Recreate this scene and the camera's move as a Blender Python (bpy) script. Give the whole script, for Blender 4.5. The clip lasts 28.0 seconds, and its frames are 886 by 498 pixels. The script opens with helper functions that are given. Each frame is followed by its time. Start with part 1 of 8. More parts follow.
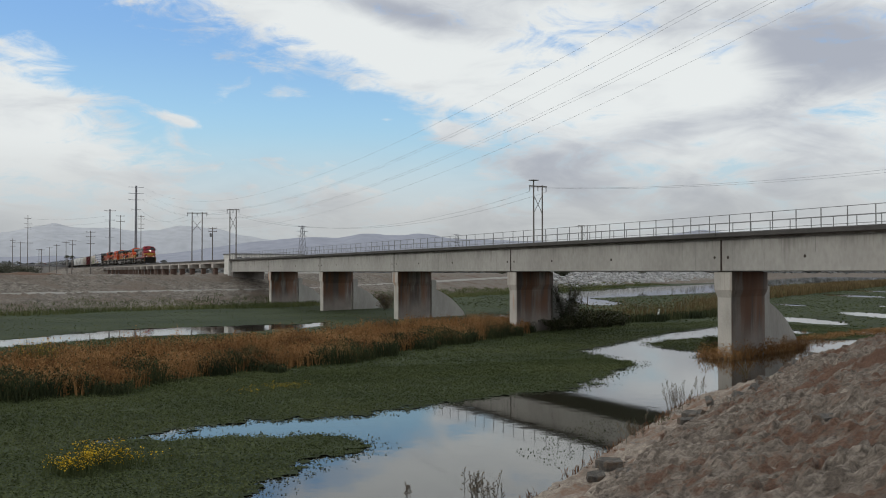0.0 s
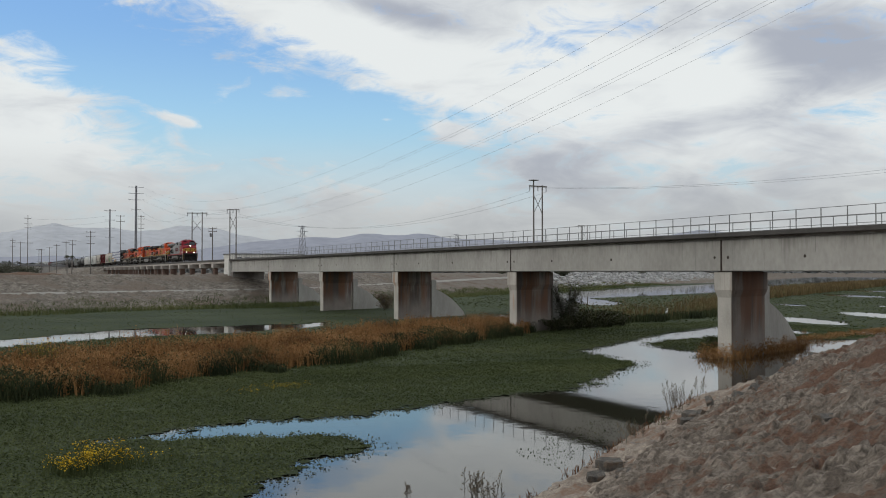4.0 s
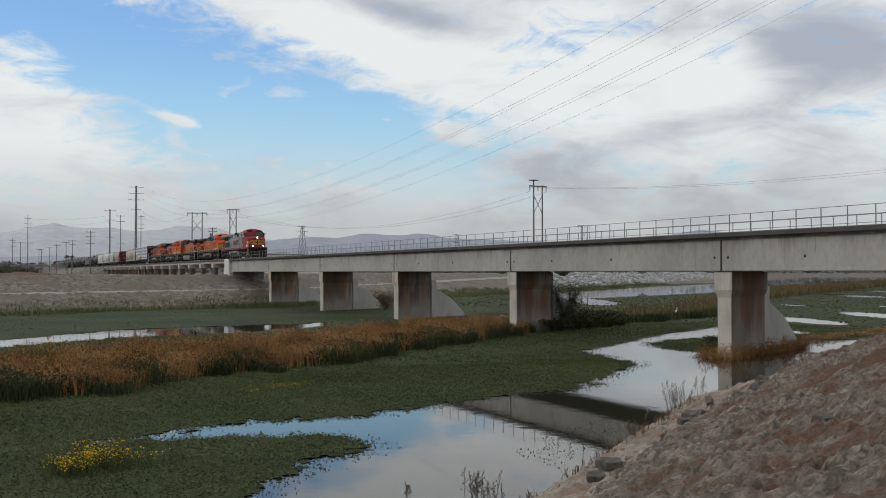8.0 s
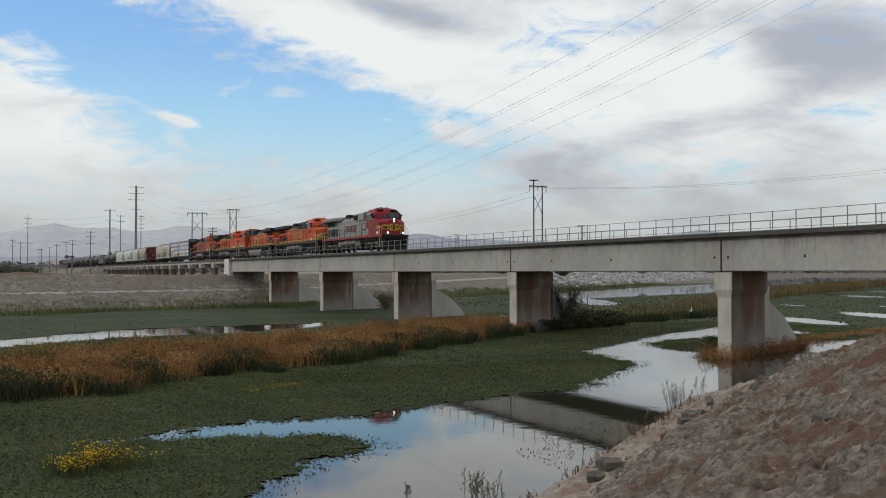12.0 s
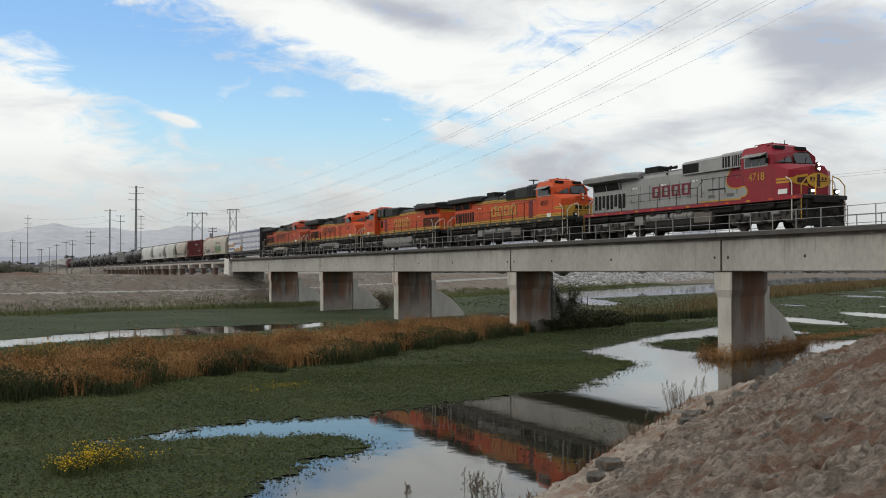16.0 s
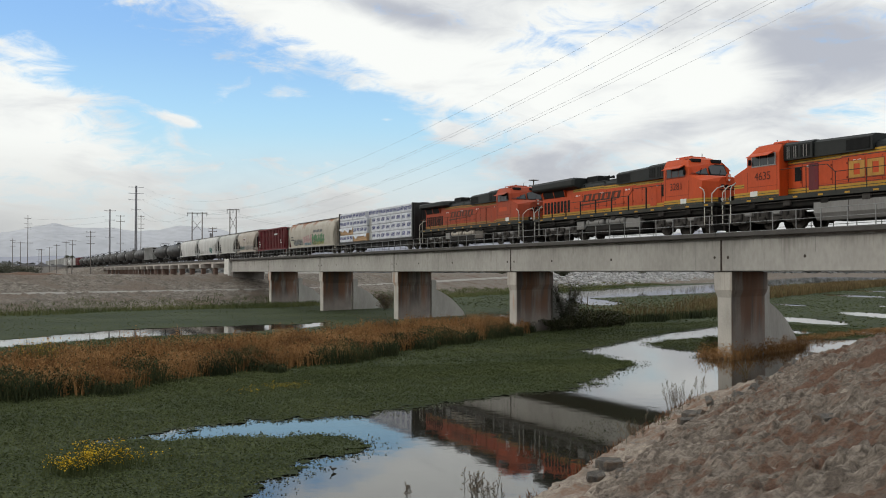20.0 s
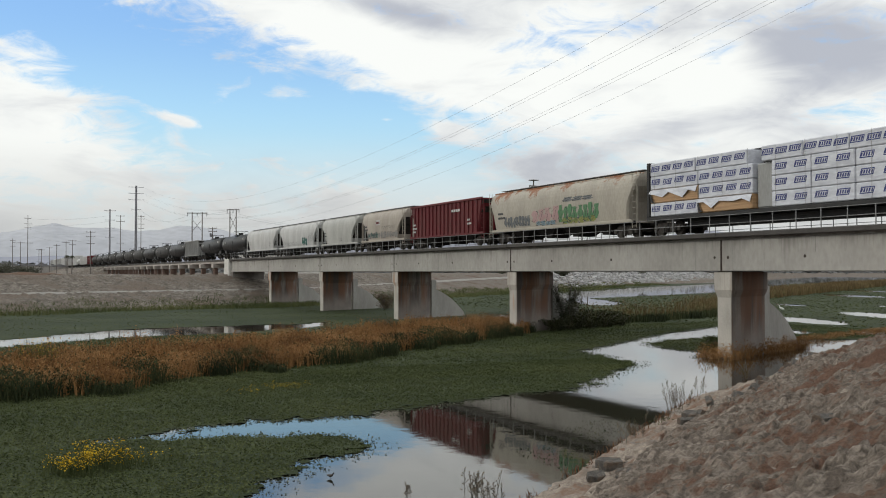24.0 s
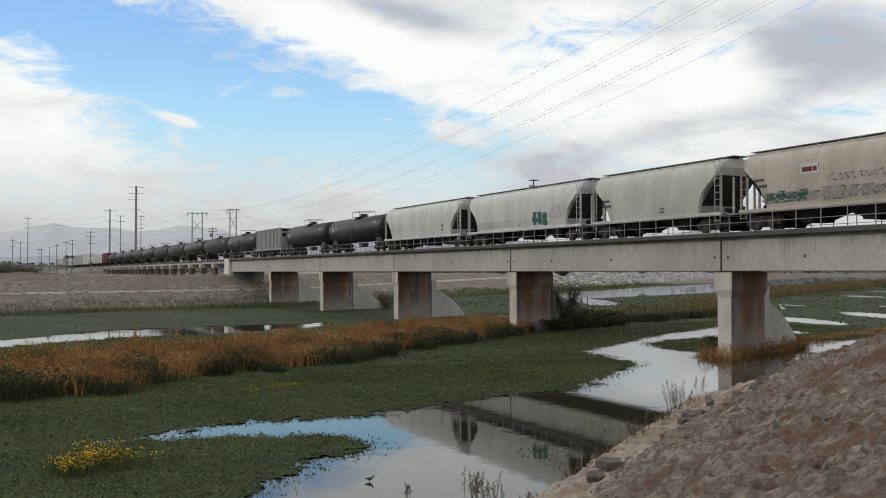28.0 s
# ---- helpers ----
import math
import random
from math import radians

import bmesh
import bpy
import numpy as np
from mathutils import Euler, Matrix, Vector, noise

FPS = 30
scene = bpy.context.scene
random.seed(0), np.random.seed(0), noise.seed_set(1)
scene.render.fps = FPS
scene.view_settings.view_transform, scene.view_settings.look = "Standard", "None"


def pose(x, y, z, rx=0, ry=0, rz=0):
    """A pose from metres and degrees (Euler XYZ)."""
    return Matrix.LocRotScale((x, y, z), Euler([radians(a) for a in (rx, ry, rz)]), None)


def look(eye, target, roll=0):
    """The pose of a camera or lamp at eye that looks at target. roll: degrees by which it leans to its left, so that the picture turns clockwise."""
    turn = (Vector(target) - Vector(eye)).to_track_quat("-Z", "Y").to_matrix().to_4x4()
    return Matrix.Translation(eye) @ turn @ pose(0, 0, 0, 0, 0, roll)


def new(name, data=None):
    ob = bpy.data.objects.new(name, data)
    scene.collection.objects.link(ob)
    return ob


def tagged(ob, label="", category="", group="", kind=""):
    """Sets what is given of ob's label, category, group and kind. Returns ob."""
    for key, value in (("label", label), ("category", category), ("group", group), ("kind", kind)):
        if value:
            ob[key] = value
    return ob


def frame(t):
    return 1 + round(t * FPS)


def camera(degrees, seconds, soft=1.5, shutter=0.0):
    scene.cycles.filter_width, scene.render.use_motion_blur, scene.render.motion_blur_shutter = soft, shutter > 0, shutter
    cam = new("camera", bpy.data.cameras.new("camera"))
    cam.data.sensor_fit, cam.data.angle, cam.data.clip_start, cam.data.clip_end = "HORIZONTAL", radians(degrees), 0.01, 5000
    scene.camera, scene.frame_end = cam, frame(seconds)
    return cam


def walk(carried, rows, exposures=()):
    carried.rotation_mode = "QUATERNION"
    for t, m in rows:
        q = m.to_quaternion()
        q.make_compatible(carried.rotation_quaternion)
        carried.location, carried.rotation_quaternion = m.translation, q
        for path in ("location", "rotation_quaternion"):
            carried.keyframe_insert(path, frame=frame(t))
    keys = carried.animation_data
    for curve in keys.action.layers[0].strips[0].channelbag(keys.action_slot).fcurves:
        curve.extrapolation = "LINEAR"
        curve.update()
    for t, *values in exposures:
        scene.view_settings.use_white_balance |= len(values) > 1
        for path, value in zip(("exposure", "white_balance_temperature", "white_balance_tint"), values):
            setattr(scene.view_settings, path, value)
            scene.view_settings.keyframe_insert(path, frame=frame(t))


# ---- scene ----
cam = camera(48.2, 28.0, soft=1.0)
EYE = (0.0, 0.0, 4.75)
STAND = pose(*EYE, 91.33, 0, 65.35)
walk(cam, [(0.0, STAND), (28.0, STAND)],
     exposures=[(0.0, -0.02, 6280, 5), (10.0, 0.02, 6300, 5), (14.0, 0.12, 6420, 5), (17.0, 0.22, 6480, 5), (28.0, 0.22, 6480, 5)])

# ---- sky and sun ----
SUN_ELEV, SUN_TURN = radians(24), radians(215)
world = bpy.data.worlds.new("sky")
scene.world = world
world.use_nodes = True


def sky_nodes():
    nt = world.node_tree
    nt.nodes.clear()
    N, L = nt.nodes.new, nt.links.new

    def m(op, a, b=None, c=None):
        n = N("ShaderNodeMath")
        n.operation = op
        for i, v in enumerate((a, b, c)):
            if v is None:
                continue
            if isinstance(v, (int, float)):
                n.inputs[i].default_value = v
            else:
                L(v, n.inputs[i])
        return n.outputs[0]

    def ramp(v, lo, hi):
        n = N("ShaderNodeMapRange")
        n.interpolation_type = "SMOOTHSTEP"
        L(v, n.inputs[0])
        n.inputs[1].default_value, n.inputs[2].default_value = lo, hi
        return n.outputs[0]

    def mix(f, a, b):
        n = N("ShaderNodeMix")
        n.data_type = "RGBA"
        if isinstance(f, (int, float)):
            n.inputs[0].default_value = f
        else:
            L(f, n.inputs[0])
        for sock, v in ((n.inputs[6], a), (n.inputs[7], b)):
            if isinstance(v, tuple):
                sock.default_value = (*v, 1)
            else:
                L(v, sock)
        return n.outputs[2]

    tc = N("ShaderNodeTexCoord")
    sep = N("ShaderNodeSeparateXYZ")
    L(tc.outputs["Generated"], sep.inputs[0])
    dx, dy, dz = sep.outputs
    # azimuth from the bridge's far end towards the river, in radians, and elevation
    az = m("ARCTAN2", dy, m("MULTIPLY", dx, -1.0))
    el = m("ARCSINE", dz)

    def spot(a, e, ra, re, slope=0.0):
        """A soft oval of sky: 1 in its middle, 0 far off."""
        u = m("SUBTRACT", az, a)
        v = m("SUBTRACT", m("SUBTRACT", el, e), m("MULTIPLY", u, slope))
        u, v = m("DIVIDE", u, ra), m("DIVIDE", v, re)
        return m("EXPONENT", m("MULTIPLY", m("ADD", m("MULTIPLY", u, u), m("MULTIPLY", v, v)), -1.0))

    def total(items):
        t = None
        for k, s in items:
            s = m("MULTIPLY", s, k)
            t = s if t is None else m("ADD", t, s)
        return t

    def streaks(sa, se, tilt, detail, rough, off, dist):
        comb = N("ShaderNodeCombineXYZ")
        L(az, comb.inputs[0]), L(el, comb.inputs[1])
        mp = N("ShaderNodeMapping")
        mp.inputs["Location"].default_value = off
        mp.inputs["Rotation"].default_value = (0, 0, tilt)
        mp.inputs["Scale"].default_value = (sa, se, 1)
        L(comb.outputs[0], mp.inputs[0])
        n = N("ShaderNodeTexNoise")
        n.inputs["Scale"].default_value, n.inputs["Detail"].default_value = 1.0, detail
        n.inputs["Roughness"].default_value, n.inputs["Distortion"].default_value = rough, dist
        L(mp.outputs[0], n.inputs["Vector"])
        return n.outputs[0]

    sky = N("ShaderNodeTexSky")
    sky.sky_type = "NISHITA"
    sky.sun_disc = False
    sky.sun_elevation, sky.sun_rotation = SUN_ELEV, SUN_TURN
    sky.altitude, sky.air_density, sky.dust_density, sky.ozone_density = 300, 1.0, 0.6, 2.5
    gain = N("ShaderNodeVectorMath")
    gain.operation = "SCALE"
    L(sky.outputs[0], gain.inputs[0])
    gain.inputs[3].default_value = 0.13
    deep = mix(ramp(el, 0.10, 0.26), (0.44, 0.69, 0.86), (0.25, 0.455, 0.82))
    clear = mix(0.8, gain.outputs[0], deep)
    clear = mix(m("MULTIPLY", ramp(el, 0.17, 0.05), 0.8), clear, (0.50, 0.585, 0.625))

    big = streaks(5.0, 13.0, 0.25, 4.0, 0.5, (1.3, 0.2, 0), 0.5)
    fine = streaks(11.0, 34.0, 0.30, 9.0, 0.60, (5.1, 2.2, 0), 0.7)
    wisp = streaks(16.0, 40.0, -0.5, 8.0, 0.66, (0.4, 7.7, 0), 0.9)

    opening = total(((1.0, spot(0.07, 0.225, 0.12, 0.05)), (1.05, spot(0.22, 0.160, 0.16, 0.072, -0.06)), (0.85, spot(0.36, 0.135, 0.13, 0.036, -0.12)),
                     (0.40, spot(0.57, 0.230, 0.09, 0.010, 0.10)), (0.35, spot(0.80, 0.274, 0.05, 0.008)), (0.48, spot(0.48, 0.198, 0.035, 0.018)),
                     (0.42, spot(0.47, 0.122, 0.07, 0.014, 0.20)), (0.36, spot(0.82, 0.150, 0.06, 0.011, 0.1))))
    bank = total(((0.62, spot(0.0, 0.135, 0.095, 0.036, -0.15)), (0.2, spot(0.05, 0.215, 0.03, 0.010, -0.3)), (0.2, spot(0.13, 0.232, 0.035, 0.010, -0.3)), (0.7, spot(0.115, 0.27, 0.03, 0.009)), (1.05, spot(0.335, 0.240, 0.15, 0.021, -0.33)), (0.5, spot(0.44, 0.222, 0.06, 0.03)), (0.45, spot(0.68, 0.185, 0.07, 0.025)), (0.3, spot(0.70, 0.148, 0.08, 0.02)), (1.0, spot(0.168, 0.148, 0.024, 0.0055, -0.25)),
                  (0.75, spot(0.269, 0.174, 0.026, 0.008)), (0.5, spot(0.214, 0.176, 0.02, 0.008, 0.5)), (0.55, spot(0.374, 0.153, 0.011, 0.003)), (0.45, spot(0.32, 0.168, 0.008, 0.0025)),
                  (0.7, spot(0.44, 0.139, 0.03, 0.010, -0.3)), (0.35, spot(0.348, 0.126, 0.03, 0.012, 0.3)), (0.6, spot(0.05, 0.185, 0.05, 0.03, -0.3)), (0.3, spot(0.20, 0.16, 0.04, 0.012, 0.3))))
    cover = m("ADD", m("MULTIPLY", m("SUBTRACT", fine, 0.5), 1.6), m("MULTIPLY", m("SUBTRACT", big, 0.5), 0.7))
    cover = m("ADD", m("ADD", cover, m("MULTIPLY", m("SUBTRACT", wisp, 0.5), 1.35)), 0.44)
    cover = m("ADD", m("SUBTRACT", cover, m("MULTIPLY", opening, 0.88)), bank)
    amount = ramp(cover, -0.22, 0.42)
    low = ramp(el, 0.145, 0.02)
    amount = m("MAXIMUM", amount, m("MULTIPLY", low, 0.95))
    shade = total(((0.85, spot(0.80, 0.215, 0.075, 0.034, -0.1)), (0.42, spot(0.66, 0.138, 0.11, 0.020, 0.25)), (0.7, spot(0.385, 0.258, 0.075, 0.014, -0.2)),
                   (-0.5, spot(0.59, 0.205, 0.06, 0.02)), (-0.25, spot(0.70, 0.18, 0.05, 0.02)), (0.38, spot(0.66, 0.085, 0.20, 0.035)), (0.35, spot(0.45, 0.25, 0.06, 0.03))))
    thick = m("ADD", m("MULTIPLY", m("SUBTRACT", big, 0.5), 1.5), m("MULTIPLY", m("SUBTRACT", fine, 0.5), 0.9))
    thick = ramp(m("ADD", m("ADD", thick, shade), 0.02), -0.15, 0.75)
    cloud = mix(thick, (0.845, 0.835, 0.83), (0.43, 0.44, 0.505))
    warm = m("MULTIPLY", low, m("ADD", 0.55, m("MULTIPLY", fine, 0.5)))
    cloud = mix(warm, cloud, (0.44, 0.435, 0.442))
    colour = mix(amount, clear, cloud)
    bg = N("ShaderNodeBackground")
    L(colour, bg.inputs[0])
    bg.inputs[1].default_value = 1.0
    out = N("ShaderNodeOutputWorld")
    L(bg.outputs[0], out.inputs[0])


sky_nodes()
sun = new("sun", bpy.data.lights.new("sun", "SUN"))
sun.data.energy, sun.data.angle, sun.data.color = 0.7, radians(18), (1.0, 0.93, 0.84)
sun.matrix_world = look((0, 0, 0), (-math.sin(SUN_TURN) * math.cos(SUN_ELEV), -math.cos(SUN_TURN) * math.cos(SUN_ELEV), -math.sin(SUN_ELEV)))


# ---- materials ----
def material(name, base, rough=0.7, metal=0.0, other=None, scale=3.0, fine=40.0, amount=0.5, bump=0.2, spread=0.0,
             stretch=(1, 1, 1), island=False, spec=0.5):
    """A surface with blotches of a second colour, fine grain and relief; spread varies it from piece to piece."""
    mt = bpy.data.materials.new(name)
    mt.use_nodes = True
    nt = mt.node_tree
    N, L = nt.nodes.new, nt.links.new
    bsdf = nt.nodes["Principled BSDF"]
    bsdf.inputs["Metallic"].default_value = metal
    bsdf.inputs["Specular IOR Level"].default_value = spec
    tc = N("ShaderNodeTexCoord")
    mp = N("ShaderNodeMapping")
    mp.inputs["Scale"].default_value = stretch
    L(tc.outputs["Object"], mp.inputs[0])
    n1, n2 = N("ShaderNodeTexNoise"), N("ShaderNodeTexNoise")
    for n, s, d in ((n1, scale, 5), (n2, fine, 4)):
        n.inputs["Scale"].default_value, n.inputs["Detail"].default_value = s, d
        L(mp.outputs[0], n.inputs["Vector"])
    if other is None:
        other = tuple(c * 0.62 for c in base)
    mr = N("ShaderNodeMapRange")
    mr.inputs[1].default_value, mr.inputs[2].default_value = 0.42, 0.68
    mr.inputs[4].default_value = amount
    L(n1.outputs[0], mr.inputs[0])
    mx = N("ShaderNodeMix")
    mx.data_type = "RGBA"
    mx.inputs[6].default_value, mx.inputs[7].default_value = (*base, 1), (*other, 1)
    L(mr.outputs[0], mx.inputs[0])
    hsv = N("ShaderNodeHueSaturation")
    L(mx.outputs[2], hsv.inputs["Color"])
    v = N("ShaderNodeMapRange")
    v.inputs[3].default_value, v.inputs[4].default_value = 0.78, 1.22
    L(n2.outputs[0], v.inputs[0])
    last = v.outputs[0]
    if spread:
        if island:
            src = N("ShaderNodeNewGeometry").outputs["Random Per Island"]
        else:
            src = N("ShaderNodeObjectInfo").outputs["Random"]
        w = N("ShaderNodeMapRange")
        w.inputs[3].default_value, w.inputs[4].default_value = 1 - spread, 1 + spread
        L(src, w.inputs[0])
        mu = N("ShaderNodeMath")
        mu.operation = "MULTIPLY"
        L(last, mu.inputs[0]), L(w.outputs[0], mu.inputs[1])
        last = mu.outputs[0]
    L(last, hsv.inputs["Value"])
    L(hsv.outputs[0], bsdf.inputs["Base Color"])
    r = N("ShaderNodeMapRange")
    r.inputs[3].default_value, r.inputs[4].default_value = max(rough - 0.12, 0.02), min(rough + 0.12, 1)
    L(n1.outputs[0], r.inputs[0])
    L(r.outputs[0], bsdf.inputs["Roughness"])
    if bump:
        b = N("ShaderNodeBump")
        b.inputs["Strength"].default_value, b.inputs["Distance"].default_value = bump, 0.02
        L(n2.outputs[0], b.inputs["Height"])
        L(b.outputs[0], bsdf.inputs["Normal"])
    return mt


def stony(name, grey, pale, dirt, patch, grain, relief, share=0.5, climb=0.0):
    """Broken rock: pale and grey chips, ragged patches of dirt, and relief at three sizes."""
    mt = bpy.data.materials.new(name)
    mt.use_nodes = True
    nt = mt.node_tree
    N, L = nt.nodes.new, nt.links.new
    bsdf = nt.nodes["Principled BSDF"]
    bsdf.inputs["Roughness"].default_value = 0.95
    bsdf.inputs["Specular IOR Level"].default_value = 0.2
    tc = N("ShaderNodeTexCoord")

    def noise(scale, detail, rough, dist=0.0):
        n = N("ShaderNodeTexNoise")
        n.inputs["Scale"].default_value, n.inputs["Detail"].default_value = scale, detail
        n.inputs["Roughness"].default_value, n.inputs["Distortion"].default_value = rough, dist
        L(tc.outputs["Object"], n.inputs["Vector"])
        return n.outputs[0]

    def span(v, lo, hi, a=0.0, b=1.0):
        n = N("ShaderNodeMapRange")
        L(v, n.inputs[0])
        for i, k in enumerate((lo, hi, a, b)):
            n.inputs[i + 1].default_value = k
        return n.outputs[0]

    def blend(f, a, b):
        n = N("ShaderNodeMix")
        n.data_type = "RGBA"
        L(f, n.inputs[0])
        for sock, v in ((n.inputs[6], a), (n.inputs[7], b)):
            if isinstance(v, tuple):
                sock.default_value = (*v, 1)
            else:
                L(v, sock)
        return n.outputs[2]
    lumps, chips, dust = noise(grain * 0.35, 6, 0.6, 0.6), noise(grain, 8, 0.65, 0.8), noise(grain * 4.5, 5, 0.7)
    ragged = N("ShaderNodeMath")
    ragged.operation = "MULTIPLY_ADD"
    L(chips, ragged.inputs[0])
    ragged.inputs[1].default_value = 0.45
    L(noise(patch, 9, 0.62, 0.4), ragged.inputs[2])
    high = N("ShaderNodeSeparateXYZ")
    L(tc.outputs["Object"], high.inputs[0])
    more = N("ShaderNodeMath")
    more.operation = "MULTIPLY_ADD"
    L(high.outputs[2], more.inputs[0])
    more.inputs[1].default_value = climb
    L(ragged.outputs[0], more.inputs[2])
    stone = blend(span(chips, 0.42, 0.62), grey, pale)
    edge = 0.725 + (0.5 - share) * 0.3
    colour = blend(span(more.outputs[0], edge - 0.04, edge + 0.06), stone, dirt)
    hsv = N("ShaderNodeHueSaturation")
    L(colour, hsv.inputs["Color"])
    L(span(dust, 0.3, 0.7, 0.72, 1.28), hsv.inputs["Value"])
    L(hsv.outputs[0], bsdf.inputs["Base Color"])
    last = None
    for h, far in ((lumps, relief * 2.4), (chips, relief), (dust, relief * 0.22)):
        b = N("ShaderNodeBump")
        b.inputs["Strength"].default_value, b.inputs["Distance"].default_value = 1.0, far
        L(h, b.inputs["Height"])
        if last is not None:
            L(last, b.inputs["Normal"])
        last = b.outputs[0]
    L(last, bsdf.inputs["Normal"])
    return mt


def leaf_material(name, dark, mid, light, patch=0.12):
    """Foliage: three tones, mixed by clump and from leaf to leaf."""
    mt = bpy.data.materials.new(name)
    mt.use_nodes = True
    nt = mt.node_tree
    N, L = nt.nodes.new, nt.links.new
    bsdf = nt.nodes["Principled BSDF"]
    bsdf.inputs["Roughness"].default_value = 0.75
    bsdf.inputs["Specular IOR Level"].default_value = 0.06
    tc, n1 = N("ShaderNodeTexCoord"), N("ShaderNodeTexNoise")
    n1.inputs["Scale"].default_value, n1.inputs["Detail"].default_value = patch, 6
    L(tc.outputs["Object"], n1.inputs["Vector"])
    isl = N("ShaderNodeNewGeometry").outputs["Random Per Island"]
    add = N("ShaderNodeMath")
    add.operation = "MULTIPLY_ADD"
    L(isl, add.inputs[0])
    add.inputs[1].default_value = 0.42
    off = N("ShaderNodeMath")
    off.operation = "MULTIPLY_ADD"
    L(n1.outputs[0], off.inputs[0])
    off.inputs[1].default_value, off.inputs[2].default_value = 1.7, -0.56
    L(off.outputs[0], add.inputs[2])
    cr = N("ShaderNodeValToRGB")
    L(add.outputs[0], cr.inputs[0])
    e = cr.color_ramp.elements
    e[0].position, e[0].color = 0.15, (*dark, 1)
    e[1].position, e[1].color = 0.95, (*light, 1)
    k = e.new(0.55)
    k.color = (*mid, 1)
    L(cr.outputs[0], bsdf.inputs["Base Color"])
    return mt


M = {}
M["concrete"] = material("concrete", (0.38, 0.36, 0.335), 0.85, other=(0.27, 0.25, 0.23), scale=0.8, fine=14, amount=0.7, stretch=(1, 1, 0.25), bump=0.12)
M["concrete_dark"] = material("weathered_concrete", (0.24, 0.22, 0.20), 0.9, other=(0.13, 0.11, 0.10), scale=1.2, fine=14, amount=0.8, stretch=(1, 1, 0.3))
M["steel_rail"] = material("galvanised_steel", (0.25, 0.25, 0.25), 0.6, 0.3, scale=5, fine=60)
M["joint"] = material("rusty_joint", (0.05, 0.035, 0.028), 0.9)
M["timber"] = material("creosoted_timber", (0.06, 0.05, 0.042), 0.9, scale=2, fine=30)
M["ballast"] = material("ballast", (0.22, 0.2, 0.19), 0.95, scale=6, fine=30, bump=0.8)
# weathered wood, made lighter so that the far poles carry painted haze
M["wood_pole"] = material("weathered_hazed_pole", (0.17, 0.15, 0.135), 0.9, scale=1, fine=20, stretch=(4, 4, 0.4))
M["pole_steel"] = material("grey_steel_pole", (0.24, 0.24, 0.26), 0.6, 0.5, scale=0.5, fine=10)
M["wire"] = material("wire", (0.30, 0.31, 0.33), 0.6)
M["dark_steel"] = material("dark_steel", (0.045, 0.043, 0.042), 0.7, 0.2, other=(0.08, 0.06, 0.045), scale=3, fine=30)


